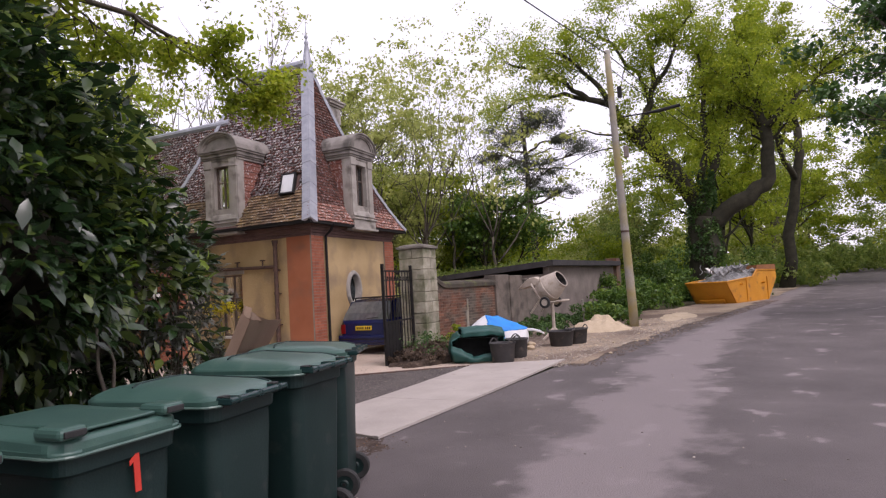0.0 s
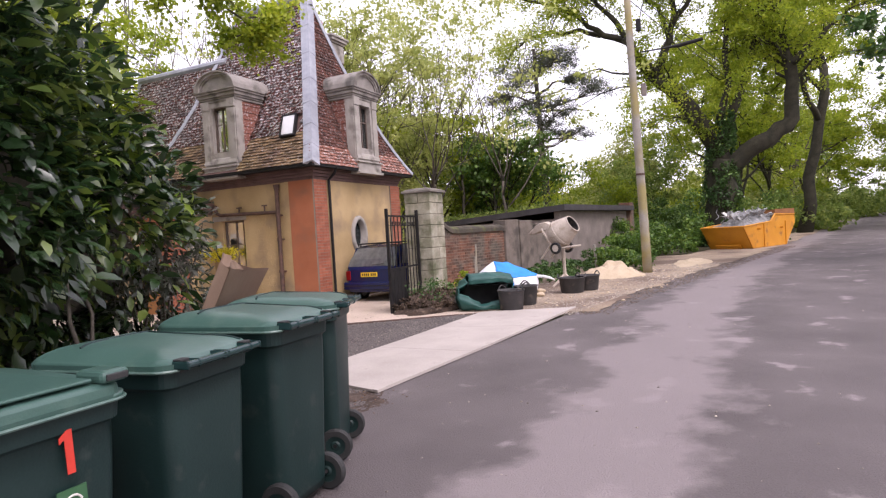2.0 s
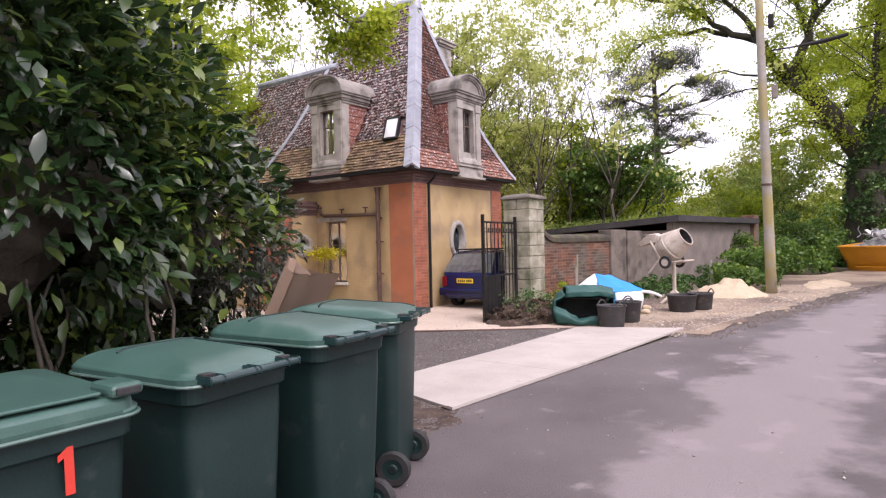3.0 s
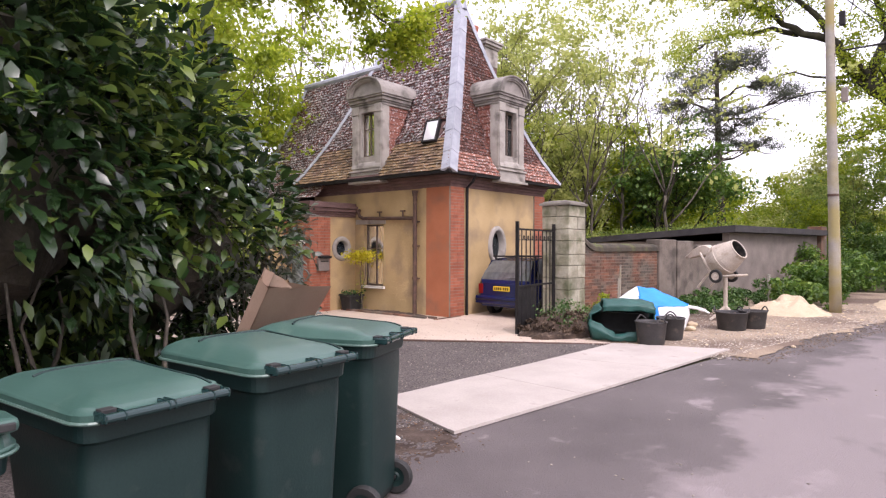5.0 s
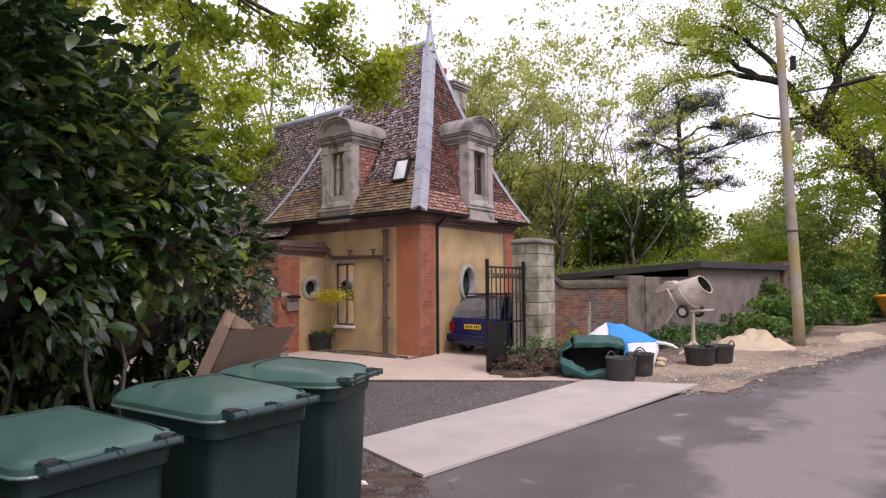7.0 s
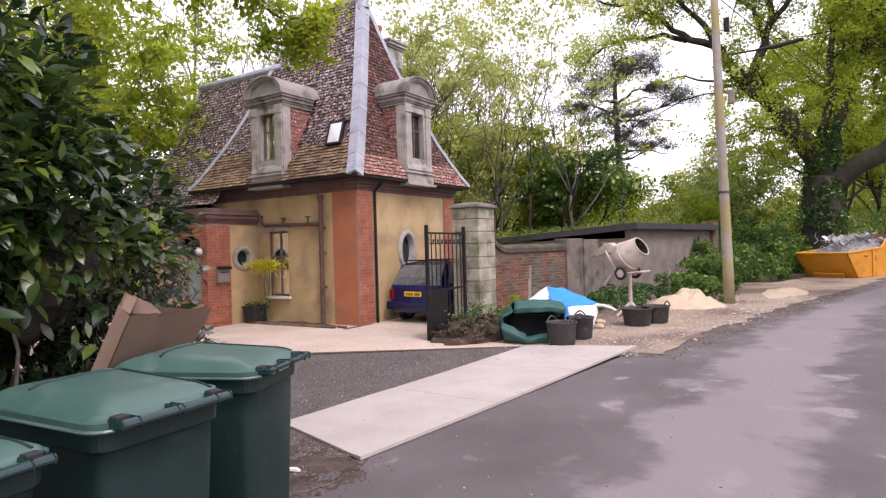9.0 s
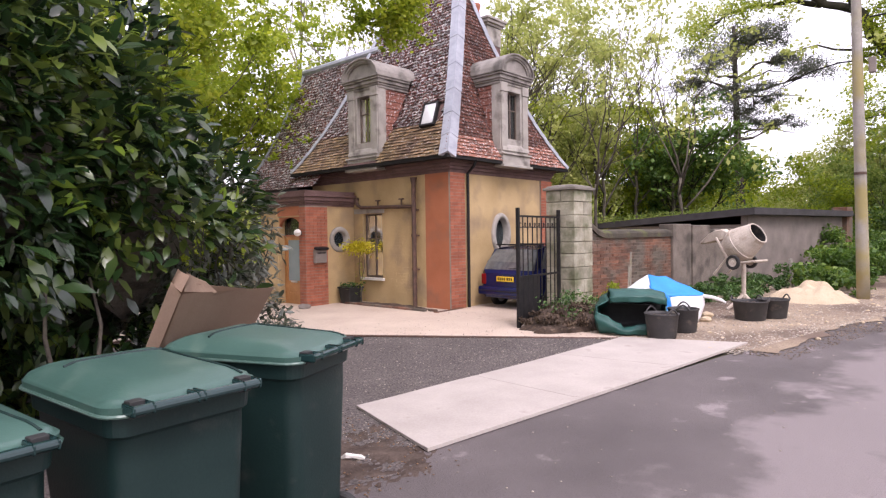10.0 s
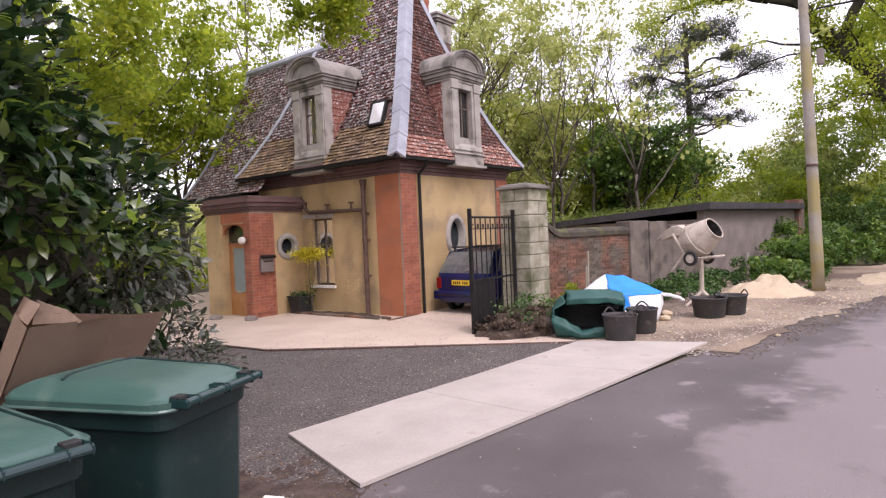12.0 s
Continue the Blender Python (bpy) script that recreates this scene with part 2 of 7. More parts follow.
M["leaf_wood"] = leaf_mat("woodland_leaf", (0.10, 0.165, 0.035), (0.22, 0.30, 0.06), (0.42, 0.47, 0.11), 0.55, 0.55)
M["leaf_pale"] = leaf_mat("pale_spring_leaf", (0.25, 0.31, 0.075), (0.42, 0.46, 0.13), (0.60, 0.60, 0.23), 0.55, 0.6)
# greyed and lightened: the haze of distance is in the needle colour
M["leaf_pine"] = leaf_mat("hazed_pine_needle", (0.13, 0.145, 0.12), (0.18, 0.195, 0.155), (0.23, 0.24, 0.19), 0.6, 0.3)
M["leaf_ivy"] = leaf_mat("ivy_leaf", (0.022, 0.06, 0.014), (0.055, 0.125, 0.026), (0.13, 0.22, 0.045), 0.45, 0.25)
M["leaf_green"] = leaf_mat("fresh_green_leaf", (0.03, 0.075, 0.014), (0.10, 0.19, 0.03), (0.24, 0.33, 0.05), 0.45, 0.4)
M["leaf_dry"] = leaf_mat("dry_leaf", (0.03, 0.02, 0.014), (0.09, 0.06, 0.04), (0.20, 0.14, 0.09), 0.8, 0.1)
M["leaf_yellow"] = leaf_mat("yellow_flower", (0.35, 0.33, 0.01), (0.55, 0.48, 0.01), (0.62, 0.55, 0.02), 0.6, 0.3)


def road_material():
    """Dark asphalt with one pale, ragged, worn strip along the lane and small pale scabs."""
    m = M["road"]
    n, l = m.node_tree.nodes, m.node_tree.links
    b = n["Principled BSDF"]
    base = b.inputs["Base Color"].links[0].from_socket
    uv = n.new("ShaderNodeUVMap")
    uv.uv_map = "strip"
    sep = n.new("ShaderNodeSeparateXYZ")
    l.new(uv.outputs[0], sep.inputs[0])

    def maths(op, a, c, d=None):
        q = n.new("ShaderNodeMath")
        q.operation = op
        for i, v in enumerate((a, c, d)):
            if v is None:
                continue
            if isinstance(v, (int, float)):
                q.inputs[i].default_value = v
            else:
                l.new(v, q.inputs[i])
        return q.outputs[0]
    rag = n.new("ShaderNodeTexNoise")
    rag.inputs["Scale"].default_value, rag.inputs["Detail"].default_value, rag.inputs["Roughness"].default_value = 0.9, 7, 0.6
    l.new(uv.outputs[0], rag.inputs["Vector"])
    along = maths("MINIMUM", maths("ADD", sep.outputs[0], 2.0), 16.0)
    w = maths("MULTIPLY_ADD", along, 0.1, sep.outputs[1])
    off = maths("ABSOLUTE", maths("SUBTRACT", w, 2.1), 0.0)
    edge = maths("MULTIPLY_ADD", maths("SUBTRACT", rag.outputs["Fac"], 0.5), 2.8, off)
    band = n.new("ShaderNodeMapRange")
    band.inputs[1].default_value, band.inputs[2].default_value = 0.82, 0.45
    l.new(edge, band.inputs[0])
    mixn = n.new("ShaderNodeMixRGB")
    mixn.inputs[2].default_value = (0.24, 0.204, 0.205, 1)
    l.new(maths("MULTIPLY", band.outputs[0], 0.75), mixn.inputs[0])
    l.new(base, mixn.inputs[1])
    l.new(mixn.outputs[0], b.inputs["Base Color"])


road_material()


# ---- builders ----
def thing(name, label, category, loc=(0, 0, 0), rz=0.0, group="", kind=""):
    ob = new(name)
    ob.empty_display_size = 0.1
    ob.matrix_world = pose(*loc, 0, 0, rz)
    return tagged(ob, label, category, group, kind)


def part(name, bm, material, parent=None, label="", smooth=False):
    me = bpy.data.meshes.new(name)
    bm.normal_update()
    bm.to_mesh(me)
    bm.free()
    me.materials.append(material)
    if smooth:
        me.polygons.foreach_set("use_smooth", [True] * len(me.polygons))
    ob = new(name, me)
    if parent:
        ob.parent = parent
    if label:
        ob["label"] = label
    return ob


def quads(name, verts, faces_per, material, parent=None, label="", smooth=False, second=None):
    """Many small pieces in one mesh: verts (n, k, 3), the same faces for each piece."""
    n, k = verts.shape[:2]
    f = np.array(faces_per)
    loops = (f[None] + (np.arange(n) * k)[:, None, None]).reshape(-1)
    me = bpy.data.meshes.new(name)
    me.vertices.add(n * k)
    me.vertices.foreach_set("co", verts.reshape(-1).astype(np.float32))
    me.loops.add(len(loops))
    me.loops.foreach_set("vertex_index", loops.astype(np.int32))
    count = n * len(f)
    me.polygons.add(count)
    me.polygons.foreach_set("loop_start", (np.arange(count) * f.shape[1]).astype(np.int32))
    if smooth:
        me.polygons.foreach_set("use_smooth", np.ones(count, dtype=bool))
    me.update(calc_edges=True)
    me.materials.append(material)
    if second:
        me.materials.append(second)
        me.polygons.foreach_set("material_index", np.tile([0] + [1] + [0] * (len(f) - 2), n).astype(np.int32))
    ob = new(name, me)
    if parent:
        ob.parent = parent
    if label:
        ob["label"] = label
    return ob


def box(bm, x0, x1, y0, y1, z0, z1, bevel=0.0, m=None):
    t = Matrix.Translation(((x0 + x1) / 2, (y0 + y1) / 2, (z0 + z1) / 2)) @ Matrix.Diagonal((abs(x1 - x0), abs(y1 - y0), abs(z1 - z0), 1))
    r = bmesh.ops.create_cube(bm, size=1.0, matrix=(m @ t) if m else t)
    if bevel:
        edges = {e for v in r["verts"] for e in v.link_edges}
        bmesh.ops.bevel(bm, geom=list(edges), offset=bevel, segments=2, affect="EDGES", profile=0.5)
    return bm


def rod(bm, p0, p1, r0, r1=None, n=8):
    p0, p1 = Vector(p0), Vector(p1)
    d = p1 - p0
    m = Matrix.Translation((p0 + p1) / 2) @ d.to_track_quat("Z", "Y").to_matrix().to_4x4()
    bmesh.ops.create_cone(bm, cap_ends=True, segments=n, radius1=r0, radius2=r0 if r1 is None else r1, depth=d.length, matrix=m)
    return bm


def tube(bm, pts, radii, n=7):
    """A tapered, bent tube through pts."""
    rings = []
    pts = [Vector(p) for p in pts]
    for i, p in enumerate(pts):
        d = (pts[min(i + 1, len(pts) - 1)] - pts[max(i - 1, 0)]).normalized()
        a = d.orthogonal().normalized() if not rings else (side - d * side.dot(d)).normalized()
        side = a
        b = d.cross(a)
        rings.append([bm.verts.new(p + (a * math.cos(2 * math.pi * k / n) + b * math.sin(2 * math.pi * k / n)) * radii[i]) for k in range(n)])
    for r, s in zip(rings, rings[1:]):
        for k in range(n):
            bm.faces.new((r[k], r[(k + 1) % n], s[(k + 1) % n], s[k]))
    bm.faces.new(rings[-1])
    bm.faces.new(rings[0][::-1])
    return bm


def lathe(bm, profile, n=24, m=None):
    """Turns (radius, height) pairs round the z axis."""
    rings = []
    for r, z in profile:
        rings.append([bm.verts.new((m or Matrix()) @ Vector((r * math.cos(2 * math.pi * k / n), r * math.sin(2 * math.pi * k / n), z))) for k in range(n)])
    for r, s in zip(rings, rings[1:]):
        for k in range(n):
            bm.faces.new((r[k], r[(k + 1) % n], s[(k + 1) % n], s[k]))
    return bm


def ngon_prism(bm, pts, h, m):
    """A plate with the outline pts (x, y), h thick, laid by m."""
    lo = [bm.verts.new(m @ Vector((x, y, 0))) for x, y in pts]
    hi = [bm.verts.new(m @ Vector((x, y, h))) for x, y in pts]
    bm.faces.new(hi)
    bm.faces.new(lo[::-1])
    for i in range(len(pts)):
        j = (i + 1) % len(pts)
        bm.faces.new((lo[i], lo[j], hi[j], hi[i]))
    return bm


def rrect(w, d, r, n=5):
    """Outline of a rounded rectangle."""
    pts = []
    for cx, cy, a0 in ((w / 2 - r, d / 2 - r, 0), (-w / 2 + r, d / 2 - r, 90), (-w / 2 + r, -d / 2 + r, 180), (w / 2 - r, -d / 2 + r, 270)):
        for k in range(n + 1):
            a = radians(a0 + 90 * k / n)
            pts.append((cx + r * math.cos(a), cy + r * math.sin(a)))
    return pts


def loft(bm, loops, cap0=True, cap1=True):
    rings = [[bm.verts.new(p) for p in lp] for lp in loops]
    for r, s in zip(rings, rings[1:]):
        for k in range(len(r)):
            j = (k + 1) % len(r)
            bm.faces.new((r[k], r[j], s[j], s[k]))
    if cap0:
        bm.faces.new(rings[0][::-1])
    if cap1:
        bm.faces.new(rings[-1])
    return bm


# ---- ground ----
def rise(x, y):
    """Height of the land: flat round the house, rising gently along the lane."""
    s = (x + 11) * 0.985 - (y + 9.2) * 0.17
    up = np.maximum(s - 6, 0)
    return 0.017 * up * up / (up + 3) + 0.00007 * np.maximum(s - 30, 0) ** 2 * (s < 130) + (s >= 130) * 0.7


LX = [-120, -40, -20, -12, -7, -0.9, 4, 7.5, 15, 40, 90, 220]
LY = [8, -2.5, -4.4, -5.0, -5.75, -6.4, -7.5, -8.4, -10.4, -15.8, -25.5, -45]
_xs = np.linspace(-120, 220, 1361)
_ys = np.convolve(np.pad(np.interp(_xs, LX, LY), 8, mode="edge"), np.ones(17) / 17, "valid")


def lane_edge(x):
    return np.interp(x, _xs, _ys)


def sheet(name, xs, edges, lift, material, label, category, cols=12, wobble=0.0):
    """A draped strip between two edges (functions of x), lift above the land."""
    u = np.linspace(0, 1, cols)
    X = np.repeat(np.array(xs)[:, None], cols, 1)
    lo, hi = np.array([edges[0](x) for x in xs]), np.array([edges[1](x) for x in xs])
    Y = lo[:, None] * (1 - u) + hi[:, None] * u
    if wobble:
        for i in range(len(xs)):
            for j in (0, cols - 1):
                Y[i, j] += wobble * noise.noise((X[i, j] * 1.7, Y[i, j], 3.1)) + 0.5 * wobble * noise.noise((X[i, j] * 6, Y[i, j], 9.1))
    Z = rise(X, Y) + lift
    me = bpy.data.meshes.new(name)
    n = len(xs)
    v = np.stack([X, Y, Z], -1).reshape(-1, 3)
    f = [(i * cols + j, (i + 1) * cols + j, (i + 1) * cols + j + 1, i * cols + j + 1) for i in range(n - 1) for j in range(cols - 1)]
    me.from_pydata(v.tolist(), [], f)
    me.materials.append(material)
    me.update()
    uv = me.uv_layers.new(name="strip")
    across = np.stack([X, hi[:, None] - Y], -1).reshape(-1, 2)
    idx = np.zeros(len(me.loops), dtype=np.int32)
    me.loops.foreach_get("vertex_index", idx)
    uv.data.foreach_set("uv", across[idx].reshape(-1).astype(np.float32))
    return tagged(new(name, me), label, category, kind="structure")


gx = np.concatenate([np.linspace(-400, -60, 12), np.linspace(-50, 60, 56), np.linspace(75, 400, 14)])
sheet("ground", gx, (lambda x: -400, lambda x: 400), -0.035, M["soil"], "brown woodland soil with leaf litter", "ground", cols=160)
lane_xs = np.concatenate([np.linspace(-120, -16, 27), np.linspace(-15, 30, 91), np.linspace(32, 220, 60)])
sheet("road", lane_xs, (lambda x: lane_edge(x) - 5.8, lane_edge), 0.0, M["road"], "worn grey asphalt lane with pale patches", "road", cols=14)


def drive_edge(x):
    if x > -3.87:
        return -0.5 - (x + 3.87) * 1.5
    return -0.5 - (x + 3.87) * 11 if x > -4.01 else 1.04 - (x + 4.01) * 0.3


sheet("apron", np.linspace(-16, -1.32, 60), (lambda x: lane_edge(x) + 0.08 - 0.3 * (x < -7), lambda x: max(drive_edge(x) + 0.02, lane_edge(x) + 0.1)), 0.005, M["apron"], "dark gritty asphalt apron before the drive", "ground", cols=30, wobble=0.12)
sheet("drive", np.concatenate([np.linspace(-9, -4.02, 12), np.linspace(-4.0, -3.88, 5), np.linspace(-3.85, -1.1, 27), np.linspace(-0.95, 12, 27)]), (lambda x: drive_edge(x) if x < -1.05 else -3.6, lambda x: 12), 0.022, M["drive"], "pale pinkish gravel drive round the house", "ground", cols=40)
sheet("verge", np.concatenate([np.linspace(-1.0, 20, 90), np.linspace(21, 60, 20)]), (lambda x: lane_edge(x) - 0.15 - 0.3 * math.exp(-max(x, 0)), lambda x: max(-3.0 - 0.05 * x, -4.85 - (x + 1.7) * 4) if x < 13 else lane_edge(x) + 2.6 - min(1.6, (x - 13) * 0.1)), 0.014, M["verge"], "sandy gravel verge with brown soil", "ground", cols=16, wobble=0.28)
bm = bmesh.new()
tube(bm, [(-8.8, 2.45, 0.02), (-6, 1.6, 0.02), (-4.01, 1.02, 0.02), (-3.87, -0.5, 0.02), (-1.12, -4.62, 0.025)], [0.022] * 5, 6)
tagged(part("drive_edging", bm, M["rust"]), "thin dark metal edging strip along the gravel drive", "edging", kind="structure")

# boards laid at the lane's edge
A, B, C, D = Vector((-6.81, -5.82, 0)), Vector((-0.51, -6.38, 0)), Vector((-1.08, -4.65, 0)), Vector((-6.37, -4.40, 0))
cuts = [0, 0.335, 0.665, 1.0]
for k in range(3):
    def at(u, v):
        return A.lerp(B, u) * (1 - v) + D.lerp(C, u) * v
    u0, u1 = cuts[k] + (0.0006 if k else 0), cuts[k + 1] - 0.0006
    o = at((u0 + u1) / 2, 0.5)
    board = thing("ground_board", "flat pale board laid on the asphalt at the lane's edge", "board", (o.x, o.y, 0.008), group="boards along the lane")
    for name, v0, v1, thick in (("panel", 0.06, 1.0, 0.024), ("edge_strip", 0.0, 0.056, 0.031)):
        bm = bmesh.new()
        loops = []
        for q in range(5):
            u = u0 + (u1 - u0) * q / 4
            a, b = at(u, v0), at(u, v1)
            za, zb = [float(rise(p.x, p.y)) + 0.006 * noise.noise(p * 1.3) * (name == "panel") for p in (a, b)]
            a, b = a - o, b - o
            loops.append([(a.x, a.y, za), (b.x, b.y, zb), (b.x, b.y, zb + thick), (a.x, a.y, za + thick)])
        loft(bm, loops)
        part(name, bm, M["board"], board)

# ---- house ----
HX, HY, EZ = 4.1, 5.2, 3.49
house = thing("house", "small ochre lodge with orange brick corners and steep tiled mansard roof", "house")


def wall_cells(bm, u0, u1, z0, z1, thick, holes, m):
    """A wall in its own plane (u along, z up, thick inwards), with rectangular ('r') and oval ('o') openings that go right through."""
    us = sorted({u0, u1, *[h[1] - h[3] for h in holes], *[h[1] + h[3] for h in holes]})

    def block(a, b, c, d):
        if b - a > 1e-4 and d - c > 1e-4:
            box(bm, a, b, 0, thick, c, d, m=m)
    for a, b in zip(us, us[1:]):
        here = [h for h in holes if h[1] - h[3] < (a + b) / 2 < h[1] + h[3]]
        if not here:
            block(a, b, z0, z1)
            continue
        h = here[0]
        block(a, b, z0, h[2] - h[4])
        block(a, b, h[2] + h[4], z1)
        if h[0] == "o":
            n = 32
            ring = []
            for k in range(n):
                t = 2 * math.pi * k / n
                c, s = math.cos(t), math.sin(t)
                q = 1 / max(abs(c), abs(s))
                ring.append([bm.verts.new(m @ Vector((h[1] + h[3] * c * e, y, h[2] + h[4] * s * e))) for y in (0, thick) for e in (0.82, q)])
            for k in range(n):
                p, r = ring[k], ring[(k + 1) % n]
                bm.faces.new((p[0], r[0], r[1], p[1]))
                bm.faces.new((p[2], p[3], r[3], r[2]))
                bm.faces.new((p[0], p[2], r[2], r[0]))


FRONT = Matrix()                                     # u = x, wall plane y = 0, inwards +y
LEFT = Matrix(((0, 1, 0, 0), (1, 0, 0, 0), (0, 0, 1, 0), (0, 0, 0, 1)))   # u = y, wall plane x = 0, inwards +x
bm = bmesh.new()
wall_cells(bm, 0, HX, 0, 3.15, 0.3, [("o", 1.87, 1.74, 0.34, 0.50)], FRONT)
part("wall", bm, M["ochre"], house)
bm = bmesh.new()
wall_cells(bm, 0.3, HY, 0, 3.15, 0.3, [("r", 2.66, 1.49, 0.38, 0.81)], LEFT)
part("wall", bm, M["ochre"], house)
bm = bmesh.new()
box(bm, HX - 0.3, HX, 0.3, HY, 0, 3.15)
box(bm, 0.3, HX - 0.3, HY - 0.3, HY, 0, 3.15)
part("wall", bm, M["ochre"], house, "rear walls, ochre render")
bm = bmesh.new()
for i, (a, z0, z1) in enumerate(((0.02, 3.15, 3.22), (0.05, 3.225, 3.295), (0.085, 3.30, 3.37), (0.12, 3.375, 3.445))):
    box(bm, -a, HX + a, -a, HY + a, z0, z1, 0.006)
part("frieze", bm, M["frieze"], house, "dark corbelled brick courses under the eaves")

# corner pilasters of coursed brick, rendered orange on the window side
pil = [("L", 0.0, 0.73), ("F", -0.05, 0.46), ("F", HX - 0.5, HX + 0.05)]
bm = bmesh.new()
box(bm, -0.045, 0.0, 0.0, 0.73, 0.0, 3.15)
part("pilaster", bm, M["orange"], house, "smooth orange rendered pilaster")
bm = bmesh.new()
box(bm, -0.03, 0.0, 0.73, 0.86, 0.0, 3.15)
part("reveal_strip", bm, M["ochre"], house)
for u0, u1 in ((-0.045, 0.46), (HX - 0.5, HX + 0.02)):
    bm = bmesh.new()
    box(bm, u0, u1, -0.04, 0.0, 0.0, 3.15)
    core = part("pilaster", bm, M["mortar"], house, "orange brick corner pilaster")
    bw, bh = 0.225, 0.075
    shared = {}
    for c in range(42):
        widths = [bw, bw] if c % 2 == 0 else [0.1125, bw, 0.1125]
        s = (u1 - u0) / sum(widths)
        x = u0
        for w in widths:
            key = round(w * s, 4)
            if key not in shared:
                b = bmesh.new()
                box(b, 0.004, w * s - 0.004, -0.012, 0.005, 0.004, bh - 0.006)
                shared[key] = part("brick", b, M["brick_o"], core)
                br = shared[key]
            else:
                br = new("brick", shared[key].data)
                br.parent = core
            br.location = (x, -0.04, c * bh)
            x += w * s


def frame_window(u, z, hu, hz, m, depth=0.1, bars=(1, 1), sill=True, mat_frame="frame"):
    """A casement in a rectangular opening: frame, bars, panes and a sill."""
    w = new("window")
    w.parent = house
    w.empty_display_size = 0.1
    bm = bmesh.new()
    f = 0.045
    box(bm, u - hu, u - hu + f, depth, depth + 0.06, z - hz, z + hz, 0.004, m)
    box(bm, u + hu - f, u + hu, depth, depth + 0.06, z - hz, z + hz, 0.004, m)
    box(bm, u - hu + f, u + hu - f, depth, depth + 0.06, z - hz, z - hz + f, 0.004, m)
    box(bm, u - hu + f, u + hu - f, depth, depth + 0.06, z + hz - f, z + hz, 0.004, m)
    for i in range(bars[0]):
        x = u - hu + (i + 1) * 2 * hu / (bars[0] + 1)
        box(bm, x - 0.022, x + 0.022, depth + 0.005, depth + 0.055, z - hz + f, z + hz - f, 0, m)
    for i in range(bars[1]):
        y = z - hz + (i + 1) * 2 * hz / (bars[1] + 1) + 0.18
        box(bm, u - hu + f, u + hu - f, depth + 0.012, depth + 0.048, y - 0.015, y + 0.015, 0, m)
    part("frame", bm, M[mat_frame], w)
    step = (2 * hu - 2 * f) / (bars[0] + 1)
    for i in range(bars[0] + 1):
        bm = bmesh.new()
        box(bm, u - hu + f + i * step, u - hu + f + (i + 1) * step, depth + 0.028, depth + 0.034, z - hz + f, z + hz - f, 0, m)
        part("pane", bm, M["glass"], w)
    # added sheet: the room's darkness as a near-black colour
    bm = bmesh.new()
    box(bm, u - hu - 0.02, u + hu + 0.02, 0.31, 0.315, z - hz, z + hz, 0, m)
    part("blind", bm, M["dark"], w, "near-black sheet standing in for the unlit room behind the glass")
    if sill:
        bm = bmesh.new()
        box(bm, u - hu - 0.06, u + hu + 0.06, -0.07, 0.1, z - hz - 0.07, z - hz, 0.01, m)
        part("sill", bm, M["white"], w, "white stone sill")
    return w


def oval_window(u, z, ru, rz, m, ring, deep=0.05, parent=None):
    """A stone ring round an oval opening, with glazing set back."""
    w = new("round_window")
    w.parent = house
    w.empty_display_size = 0.1
    bm = bmesh.new()
    n = 40
    prof = ((ru, rz, 0.16), (ru, rz, -deep), (ru + ring * 0.35, rz + ring * 0.35, -deep - 0.015), (ru + ring * 0.8, rz + ring * 0.8, -deep - 0.005), (ru + ring, rz + ring, -deep + 0.03), (ru + ring, rz + ring, 0.0))
    rr = [[bm.verts.new(m @ Vector((u + a * math.cos(2 * math.pi * k / n), y, z + b * math.sin(2 * math.pi * k / n)))) for k in range(n)] for a, b, y in prof]
    for r, s in zip(rr, rr[1:]):
        for k in range(n):
            bm.faces.new((r[k], r[(k + 1) % n], s[(k + 1) % n], s[k]))
    part("surround", bm, M["stone"], w, "moulded grey stone ring", smooth=True)
    # glass, with a flat mid-grey sheet behind it
    for name, y, mm in (("pane", 0.12, "glass"), ("blind", 0.26, "grey_sheet")):
        bm = bmesh.new()
        bm.faces.new([bm.verts.new(m @ Vector((u + (ru + 0.05 * (y > 0.2)) * math.cos(2 * math.pi * k / n), y, z + (rz + 0.05 * (y > 0.2)) * math.sin(2 * math.pi * k / n)))) for k in range(n)])
        bmesh.ops.solidify(bm, geom=bm.faces[:], thickness=0.006)
        ob = part(name, bm, M[mm], w)
        ob.visible_shadow = name != "pane"
    return w


oval_window(1.87, 1.74, 0.255, 0.40, FRONT, 0.125)
frame_window(2.66, 1.49, 0.38, 0.81, LEFT, 0.1, (1, 1))
bm = bmesh.new()
box(bm, -0.02, 0.02, 2.2, 3.36, 2.31, 2.44, 0.006)
part("lintel", bm, M["stone"], house, "pale painted lintel over the window")

# ---- roof: concave slopes ----
HGT, BELL = 5.0, 0.62


def bell(u):
    return BELL * u + (1 - BELL) * u * u


class Slope:
    """One concave roof slope between two hips; s runs along, u up."""
    def __init__(self, a0, a1, b0, b1, z0, h):
        self.a0, self.a1, self.b0, self.b1, self.z0, self.h = Vector(a0), Vector(a1), Vector(b0), Vector(b1), z0, h

    def ends(self, u):
        return self.a0.lerp(self.b0, u), self.a1.lerp(self.b1, u)

    def at(self, s, u):
        p, q = self.ends(u)
        r = p.lerp(q, s)
        return Vector((r.x, r.y, self.z0 + self.h * bell(u)))


